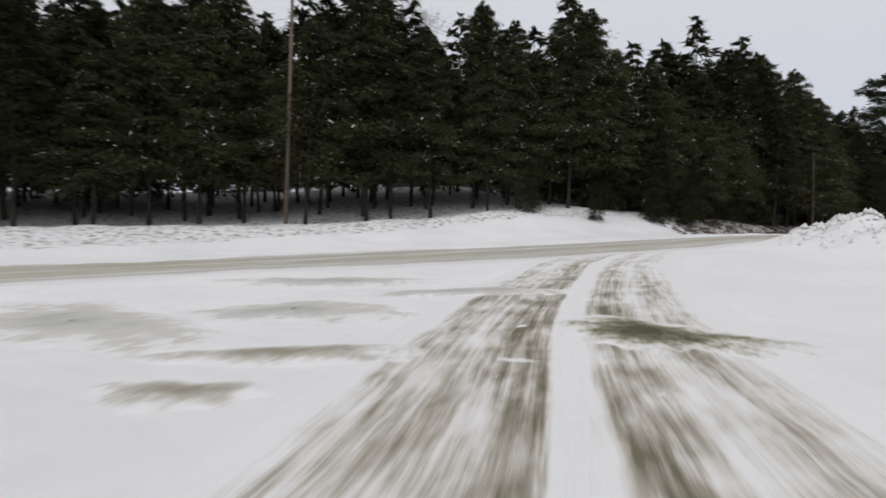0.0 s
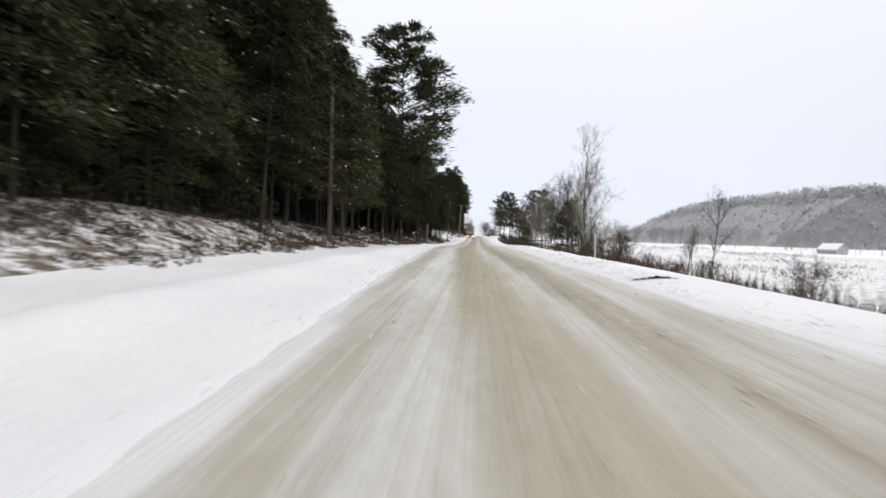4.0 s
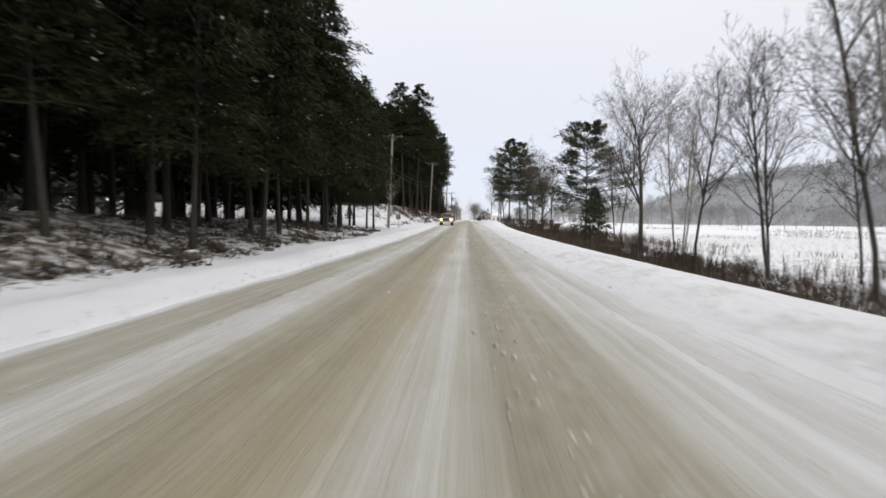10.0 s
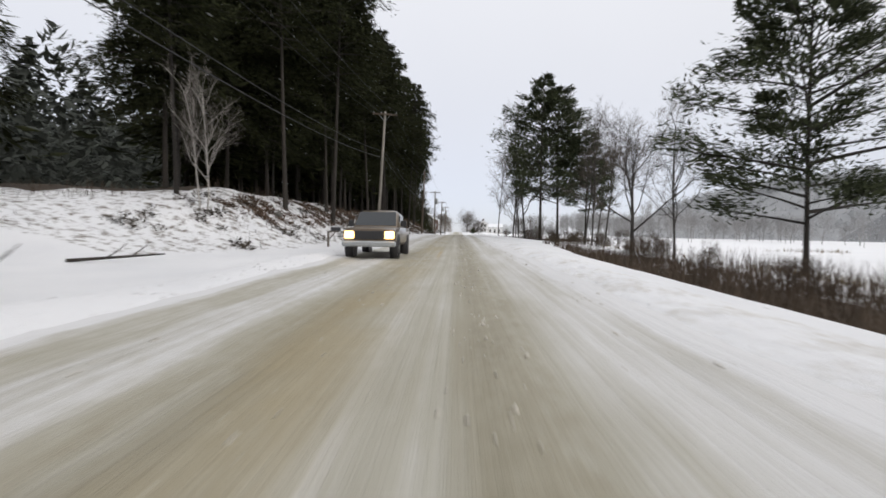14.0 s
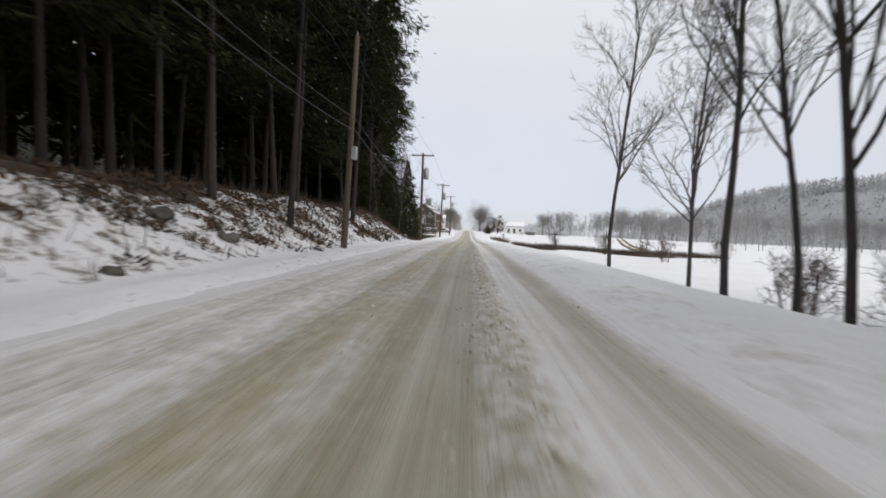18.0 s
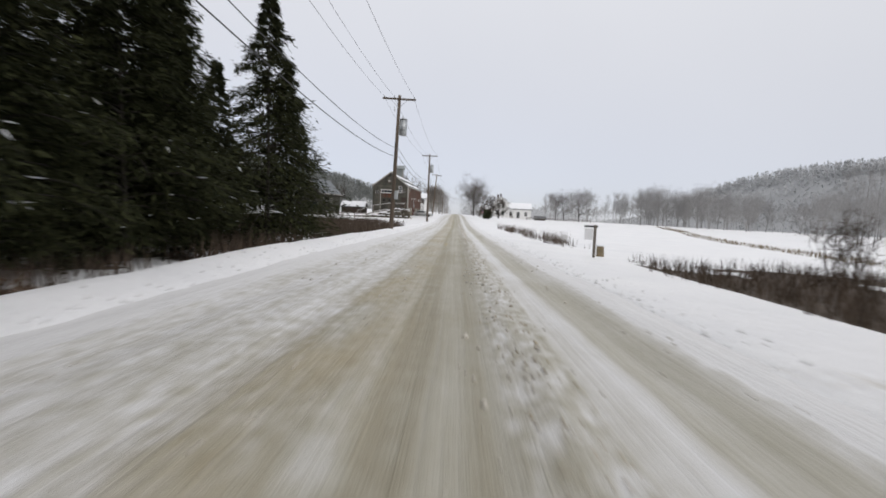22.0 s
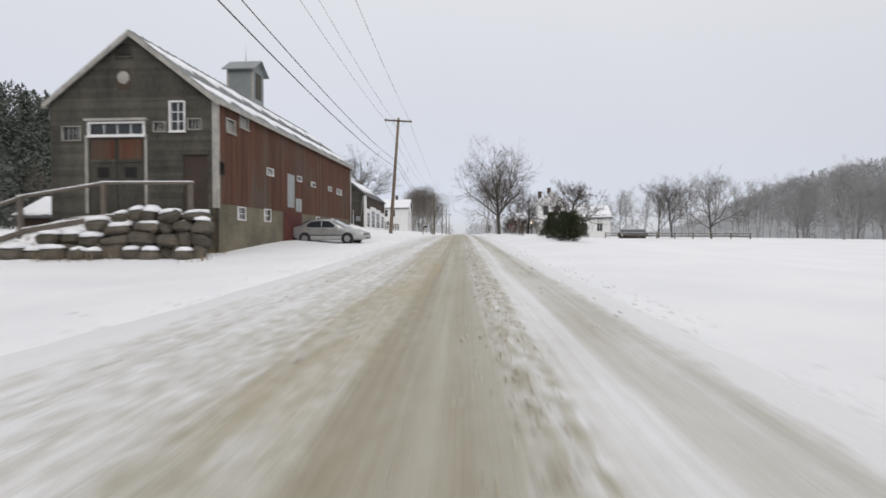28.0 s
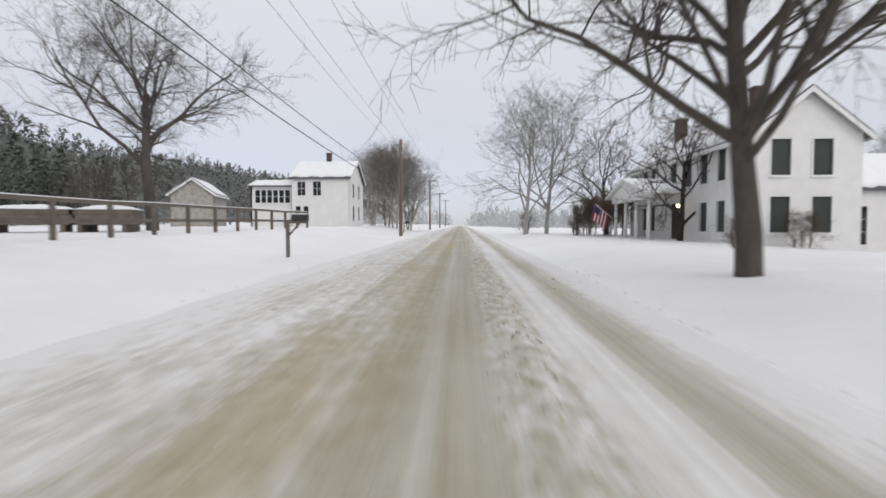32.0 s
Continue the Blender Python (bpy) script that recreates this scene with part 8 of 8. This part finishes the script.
def sedan(at, rz):
    ob = thing("sedan_car", "silver four-door sedan parked in the snow by the barn", "car", at, rz)
    w = 0.84

    def low(y, hw, z0, z1, crown=0.05):
        return (y, [(0, z0), (hw * 0.86, z0), (hw * 0.98, z0 + 0.12), (hw, z0 + 0.32), (hw * 0.985, z1 - 0.10), (hw * 0.93, z1), (hw * 0.5, z1 + crown), (0, z1 + crown * 1.2)])

    body = loft([low(-2.24, w * 0.80, 0.34, 0.78), low(-2.16, w * 0.92, 0.26, 0.94), low(-1.85, w * 0.98, 0.22, 1.0), low(-1.2, w, 0.2, 0.98), low(-0.3, w, 0.2, 0.94), low(0.6, w, 0.2, 0.91),
                 low(1.15, w, 0.2, 0.88), low(1.75, w * 0.97, 0.22, 0.8), low(2.1, w * 0.9, 0.26, 0.68), low(2.26, w * 0.76, 0.32, 0.58)])
    b = part("body", body, M_SILVER, ob)
    cab = loft([(-1.8, [(0, 0.95), (0.70, 0.95), (0.69, 0.98), (0.6, 1.0), (0, 1.02)]), (-1.35, [(0, 0.93), (0.75, 0.93), (0.69, 1.17), (0.56, 1.25), (0, 1.28)]), (-1.0, [(0, 0.92), (0.76, 0.92), (0.665, 1.32), (0.54, 1.40), (0, 1.43)]), (-0.4, [(0, 0.92), (0.77, 0.92), (0.655, 1.36), (0.54, 1.45), (0, 1.48)]),
                (0.15, [(0, 0.9), (0.77, 0.9), (0.66, 1.34), (0.54, 1.43), (0, 1.46)]), (0.5, [(0, 0.9), (0.76, 0.9), (0.675, 1.21), (0.55, 1.28), (0, 1.31)]), (1.25, [(0, 0.86), (0.72, 0.86), (0.70, 0.88), (0.6, 0.89), (0, 0.90)])])
    c = part("cabin", cab, M_SILVER, ob)
    for s in (-1, 1):
        for outline in (((-0.26, 0.965), (0.68, 0.965), (0.42, 1.17), (0.16, 1.33), (-0.26, 1.345)), ((-1.18, 0.965), (-0.34, 0.965), (-0.34, 1.345), (-0.92, 1.31), (-1.2, 1.15))):
            bm = BM()
            bm.faces.new([bm.verts.new((s * (0.772 - 0.27 * (z - 0.93)), y, z)) for y, z in outline])
            ext = bmesh.ops.extrude_face_region(bm, geom=bm.faces[:])
            bmesh.ops.translate(bm, verts=[e for e in ext["geom"] if isinstance(e, bmesh.types.BMVert)], vec=(s * 0.012, 0, 0))
            part("side_window", finish(bm), M_GLASS, c, "dark side window")
        part("rocker_strip", finish(box(BM(), min(s * 0.845, s * 0.862), max(s * 0.845, s * 0.862), -1.0, 1.0, 0.48, 0.53)), M_TRIM, b)
        part("door_handle", finish(box(BM(), min(s * 0.83, s * 0.86), max(s * 0.83, s * 0.86), -0.16, 0.02, 0.83, 0.87)), M_TRIM, b)
        part("door_handle", finish(box(BM(), min(s * 0.83, s * 0.86), max(s * 0.83, s * 0.86), -1.1, -0.93, 0.84, 0.88)), M_TRIM, b)
        part("mirror", finish(box(BM(), min(s * 0.8, s * 1.0), max(s * 0.8, s * 1.0), 0.55, 0.68, 0.92, 1.04, 0.03)), M_SILVER, ob)
        part("headlight", finish(box(BM(), min(s * 0.42, s * 0.72), max(s * 0.42, s * 0.72), 2.08, 2.22, 0.56, 0.69, 0.03)), M_LENS, ob, "clear headlamp")
        part("tail_light", finish(box(BM(), min(s * 0.5, s * 0.78), max(s * 0.5, s * 0.78), -2.235, -2.13, 0.7, 0.88, 0.02)), M_TAIL, ob, "red tail lamp")
        for y in (-1.3, 1.32):
            part("wheel_arch", cyl(BM(), (s * 0.60, y, 0.31), (s * 0.845, y, 0.31), 0.37, 0.37, 24), M_TRIM, ob)
            wheel(ob, s * 0.76, y, 0.31, 0.2, s)
    bm = BM()
    bm.faces.new([bm.verts.new(p) for p in ((-0.58, 0.28, 1.39), (0.58, 0.28, 1.39), (0.68, 1.16, 0.93), (-0.68, 1.16, 0.93))])
    bmesh.ops.translate(bm, verts=bm.verts, vec=(0, 0.012, 0.025))
    part("windscreen", bm, M_SKY_SHEEN, c, "windscreen with a painted pale sky sheen")
    bm = BM()
    bm.faces.new([bm.verts.new(p) for p in ((-0.58, -1.1, 1.39), (0.58, -1.1, 1.39), (0.64, -1.72, 1.04), (-0.64, -1.72, 1.04))])
    bmesh.ops.translate(bm, verts=bm.verts, vec=(0, -0.012, 0.02))
    part("rear_window", finish(bm), M_GLASS, c)
    part("bumper", finish(box(BM(), -0.78, 0.78, 2.12, 2.3, 0.3, 0.5, 0.05)), M_SILVER, ob)
    part("bumper", finish(box(BM(), -0.8, 0.8, -2.3, -2.12, 0.32, 0.55, 0.05)), M_SILVER, ob)
    part("grille", finish(box(BM(), -0.35, 0.35, 2.2, 2.245, 0.58, 0.66)), M_TRIM, ob)
    part("valance", finish(box(BM(), -0.79, 0.79, -2.27, -1.75, 0.22, 0.42, 0.04)), M_TRIM, ob, "dark lower rear bumper")
    part("air_intake", finish(box(BM(), -0.45, 0.45, 2.27, 2.306, 0.33, 0.42, 0.01)), M_TRIM, ob)


sedan((-7.75, 354.0, H(-7.2, 354.0) - 0.05), -97.0)


def pickup(at, rz):
    ob = thing("pickup_truck", "tan pickup truck with lit headlights on the snowy road", "truck", at, rz)
    w = 0.95

    def low(y, hw, z0, z1):
        return (y, [(0, z0), (hw * 0.9, z0), (hw, z0 + 0.15), (hw, z1 - 0.15), (hw * 0.95, z1), (hw * 0.5, z1 + 0.03), (0, z1 + 0.04)])

    part("body", loft([low(-2.7, w * 0.97, 0.5, 1.1), low(-1.0, w, 0.45, 1.12), low(0.2, w, 0.45, 1.12), low(1.2, w, 0.45, 1.12), low(2.3, w * 0.97, 0.48, 1.06), low(2.65, w * 0.93, 0.5, 1.0)]), M_TRUCK, ob)
    cab = part("cabin", loft([(-0.95, [(0, 1.1), (0.86, 1.1), (0.76, 1.68), (0.62, 1.76), (0, 1.78)]), (0.1, [(0, 1.1), (0.88, 1.1), (0.78, 1.7), (0.64, 1.8), (0, 1.82)]), (0.55, [(0, 1.1), (0.88, 1.1), (0.77, 1.66), (0.62, 1.74), (0, 1.76)]), (1.3, [(0, 1.08), (0.84, 1.08), (0.82, 1.12), (0.6, 1.14), (0, 1.14)])]), M_TRUCK, ob)
    bm = BM()
    bm.faces.new([bm.verts.new(p) for p in ((-0.70, 0.6, 1.70), (0.70, 0.6, 1.70), (0.78, 1.24, 1.17), (-0.78, 1.24, 1.17))])
    bmesh.ops.translate(bm, verts=bm.verts, vec=(0, 0.02, 0.025))
    part("windscreen", bm, M_GLASS, cab)
    for s in (-1, 1):
        part("side_window", finish(box(BM(), min(s * 0.80, s * 0.845), max(s * 0.80, s * 0.845), -0.7, 0.55, 1.22, 1.6, 0.02)), M_GLASS, cab)
        for y in (-1.75, 1.75):
            part("wheel_arch", cyl(BM(), (s * 0.66, y, 0.4), (s * 0.957, y, 0.4), 0.47, 0.47, 24), M_TRIM, ob)
            wheel(ob, s * 0.84, y, 0.39, 0.25, s)
        lit, n, l, b = mat_nodes("lit_headlamp")
        b.inputs["Emission Color"].default_value, b.inputs["Emission Strength"].default_value = (1.0, 0.55, 0.14, 1), 4.5
        hl = part("headlight", finish(box(BM(), min(s * 0.54, s * 0.88), max(s * 0.54, s * 0.88), 2.6, 2.70, 0.70, 0.97, 0.03)), lit, ob, "lit warm headlamp")
        part("mirror", finish(box(BM(), min(s * 0.9, s * 1.12), max(s * 0.9, s * 1.12), 0.7, 0.8, 1.15, 1.4, 0.03)), M_TRIM, ob)
    part("grille", finish(box(BM(), -0.52, 0.52, 2.64, 2.69, 0.68, 0.98, 0.02)), M_TRIM, ob)
    part("bumper", finish(box(BM(), -0.95, 0.95, 2.6, 2.82, 0.42, 0.62, 0.05)), M_STEEL, ob)
    part("load_bed", finish(box(BM(), -0.82, 0.82, -2.6, -1.0, 1.12, 1.16)), M_TRIM, ob)


pickup((-3.1, 134.0, float(road_z(134.0)) + 0.0), 180.0)

# ---- roadside things ----
def sign_post(x, y, h, pw, ph, name, label, mat, lean=(0, 0), plate_z=None):
    ob = thing(name, label, "sign", (x, y, H(x, y)))
    ob.matrix_world = pose(x, y, H(x, y), lean[0], lean[1], 0)
    part("post", finish(box(BM(), -0.035, 0.035, -0.03, 0.03, -0.4, h, 0.005)), M_STEEL, ob)
    z = plate_z or h - ph
    part("plate", finish(box(BM(), -pw / 2, pw / 2, 0.031, 0.045, z, z + ph, 0.004)), mat, ob)
    return ob


M_SIGNBACK = plain("dull_sign_back", (0.16, 0.15, 0.13), 0.6, 0.3, var=0.2)
M_SIGNWHITE = plain("white_sign_face", (0.66, 0.67, 0.68), 0.55, var=0.05)
sign_post(-8.2, 117.4, 2.15, 0.5, 0.62, "road_sign", "back of a small sign on a leaning steel post", M_SIGNBACK, (0, -4), 1.0)
sign_post(5.4, -11.0, 1.25, 0.10, 0.28, "delineator_post", "thin reflector post with a white plate in the snowbank", M_SIGNWHITE)

ob = thing("hanging_sign", "white sign panel hung from a dark post arm in the snowbank", "sign", (5.6, 253.5, H(5.6, 253.5) - 0.05))
part("post", finish(box(BM(), -0.05, 0.05, -0.05, 0.05, -0.4, 1.4, 0.008)), M_RAIL, ob)
part("arm", finish(box(BM(), -0.44, 0.1, -0.04, 0.04, 1.29, 1.37, 0.006)), M_TRIM, ob)
part("panel", finish(box(BM(), -0.42, -0.08, -0.015, 0.015, 0.78, 1.24, 0.004)), M_SIGNWHITE, ob, "white hanging panel")
for x in (-0.36, -0.14):
    part("hook", cyl(BM(), (x, 0, 1.238), (x, 0, 1.295), 0.008, None, 6), M_STEEL, ob)

ob = thing("stone_post", "short weathered stone post in the roadside snow", "post", (6.2, 254.8, H(6.2, 254.8) - 0.06))
bm = BM()
box(bm, -0.15, 0.15, -0.14, 0.14, -0.3, 0.52, 0.05)
for v in bm.verts:
    v.co += Vector((random.uniform(-0.03, 0.03), random.uniform(-0.03, 0.03), random.uniform(-0.02, 0.02)))
part("shaft", bm, M_REED, ob)
bm = BM()
box(bm, -0.16, 0.16, -0.15, 0.15, 0.51, 0.58, 0.03)
part("snow_cap", bm, M_ROOFSNOW, ob)


def mailbox(x, y, label, h=1.1):
    ob = thing("mailbox", label, "mailbox", (x, y, H(x, y)))
    part("post", finish(box(BM(), -0.05, 0.05, -0.05, 0.05, -0.4, h, 0.006)), M_RAIL, ob)
    part("arm", finish(box(BM(), -0.05, 0.62, -0.045, 0.045, h - 0.02, h + 0.06, 0.006)), M_RAIL, ob)
    part("brace", cyl(BM(), (0.04, 0, h - 0.4), (0.38, 0, h - 0.02), 0.03, None, 6), M_RAIL, ob)
    bm = BM()
    k = 12
    prof = [(-0.09, 0), (0.09, 0)] + [(0.09 * math.cos(math.pi * i / k), 0.12 + 0.09 * math.sin(math.pi * i / k)) for i in range(k + 1)]
    ends = [[bm.verts.new((x_, y_, h + 0.062 + z_)) for y_, z_ in prof] for x_ in (0.15, 0.66)]
    for i in range(len(prof)):
        j = (i + 1) % len(prof)
        bm.faces.new((ends[0][i], ends[0][j], ends[1][j], ends[1][i]))
    bm.faces.new(ends[0][::-1])
    bm.faces.new(ends[1])
    part("box", finish(bm), M_TRIM, ob, "black metal letter box")
    part("snow_cap", finish(box(BM(), 0.17, 0.64, -0.05, 0.05, h + 0.262, h + 0.29, 0.012)), M_ROOFSNOW, ob)


mailbox(-5.5, 400.6, "black mailbox on a wooden post in the snow")
mailbox(-6.4, 444.0, "black mailbox on a wooden post in the snow")
mailbox(-7.0, 141.5, "dark mailbox on a post at the foot of the bank", 0.8)


def rail_fence(name, label, pts, hgt=1.25, rails=(0.5, 1.12), capped=True):
    """A post and rail fence through points on the ground."""
    ob = thing(name, label, "fence", (0, 0, 0))
    for (xa, ya), (xb, yb) in zip(pts, pts[1:]):
        za, zb = H(xa, ya), H(xb, yb)
        part("post", finish(box(BM(), xa - 0.07, xa + 0.07, ya - 0.07, ya + 0.07, za - 0.4, za + hgt, 0.01)), M_RAIL, ob)
        for k in rails:
            bm = BM()
            vs = [bm.verts.new((x + d * 0.4, y + d, z + q)) for x, y, z in ((xa, ya, za + k), (xb, yb, zb + k)) for d, q in ((-0.05, 0), (0.05, 0), (0.05, 0.13), (-0.05, 0.13))]
            for f in ((3, 2, 1, 0), (4, 5, 6, 7), (0, 1, 5, 4), (1, 2, 6, 5), (2, 3, 7, 6), (3, 0, 4, 7)):
                bm.faces.new([vs[i] for i in f])
            rl = part("rail", finish(bm), M_RAIL, ob)
            if capped and k == rails[-1]:
                bm = BM()
                vs = [bm.verts.new((x + d * 0.4, y + d, z + q)) for x, y, z in ((xa, ya, za + k + 0.13), (xb, yb, zb + k + 0.13)) for d, q in ((-0.05, 0.002), (0.05, 0.002), (0.03, 0.03), (-0.03, 0.03))]
                for f in ((3, 2, 1, 0), (4, 5, 6, 7), (0, 1, 5, 4), (1, 2, 6, 5), (2, 3, 7, 6), (3, 0, 4, 7)):
                    bm.faces.new([vs[i] for i in f])
                part("snow_cap", finish(bm), M_ROOFSNOW, rl)
    xa, ya = pts[-1]
    part("post", finish(box(BM(), xa - 0.07, xa + 0.07, ya - 0.07, ya + 0.07, H(xa, ya) - 0.4, H(xa, ya) + hgt, 0.01)), M_RAIL, ob)


rail_fence("rail_fence", "grey wooden rail fence topped with snow beside the road", [(-11.9 + 0.0 * i, 391.2 + 2.6 * i) for i in range(14)])
rail_fence("field_fence", "grey wooden rail fence before the farm", [(-33.0 + 2.2 * i, 334.0 + 0.2 * i) for i in range(8)], 1.1, (0.4, 0.9))
rail_fence("garden_fence", "dark wooden fence along the farmhouse garden", [(23.0 + 2.4 * i, 408.0 - 0.8 * i) for i in range(9)], 0.9, (0.35, 0.75))


def lumber_stack(x, y, length, rz, seed):
    """Dark weathered timbers on bearers under snow, standing in for unidentified low shapes."""
    r = random.Random(seed)
    ob = thing("lumber_stack", "timber stack standing in for an unidentified low snowy shape", "lumber", (x, y, H(x, y)), rz, "timber behind the fence")
    for d in (-0.38, 0.38):
        part("bearer", finish(box(BM(), d * length - 0.1, d * length + 0.1, -0.8, 0.8, -0.3, 0.35, 0.01)), M_RAIL, ob)
    for row in range(3):
        for i in range(4):
            z, w = 0.352 + row * 0.242, r.uniform(-0.18, 0.18)
            part("timber", finish(box(BM(), -length / 2 + w, length / 2 + w, -0.8 + i * 0.402, -0.8 + i * 0.402 + 0.39, z, z + 0.235, 0.012)), M_RAIL, ob)
    bm = BM()
    nx, ny = 18, 7
    g = [[bm.verts.new(((i / (nx - 1) - 0.5) * length, (j / (ny - 1) - 0.5) * 1.6, 1.084 + 0.24 * math.sin(math.pi * i / (nx - 1)) ** 0.5 * math.sin(math.pi * j / (ny - 1)) ** 0.5 * r.uniform(0.8, 1.1))) for j in range(ny)] for i in range(nx)]
    for i in range(nx - 1):
        for j in range(ny - 1):
            bm.faces.new((g[i][j], g[i + 1][j], g[i + 1][j + 1], g[i][j + 1])).smooth = True
    part("snow_cap", bm, M_ROOFSNOW, ob, "thick layer of snow")


# added in place of low dark shapes of unknown kind behind the fence
lumber_stack(-20.2, 408.5, 3.4, 25, 1)
lumber_stack(-17.2, 409.5, 2.6, 10, 2)


def log(x, y, length, r, rz, tilt):
    ob = new("fallen_branch", None)
    bpy.data.objects.remove(ob)
    t = Tubes()
    s = np.linspace(0, 1, 6)
    t.add(np.stack([s * length, 0.06 * np.sin(s * 5), s * tilt + 0.05], 1), np.linspace(r, r * 0.4, 6), 7)
    for k in (0.4, 0.65):
        t.add(np.array([(k * length, 0, k * tilt + 0.05), (k * length + 0.3, 0.25, k * tilt + 0.3), (k * length + 0.5, 0.35, k * tilt + 0.5)]), (r * 0.4, r * 0.25, 0.008), 5)
    ob = new("fallen_branch", t.mesh("fallen_branch"))
    ob.data.materials.append(M_BARK)
    ob.matrix_world = pose(x, y, H(x, y), 0, 0, rz)
    tagged(ob, "fallen bare branch lying in the snow", "branch", "fallen branches")


log(-11.5, 128.0, 2.6, 0.06, 25, 0.2)
log(-9.0, 122.0, 1.6, 0.04, -30, 0.5)
log(13.0, 58.0, 2.8, 0.07, 150, 0.9)
log(-14.0, 62.0, 3.2, 0.08, 60, 0.3)
log(-13.0, 78.0, 2.4, 0.07, 110, 0.4)


# a short dark stump at the toe of the bank
ob = thing("tree_stump", "low dark weathered stump at the foot of the snowy bank", "stump", (-6.2, 214.5, H(-6.2, 214.5)))
part("trunk", cyl(cyl(BM(), (0, 0, -0.2), (0.02, 0, 0.28), 0.2, 0.16, 9), (0.02, 0, 0.28), (0.06, 0, 0.36), 0.15, 0.05, 9), M_BARK, ob)
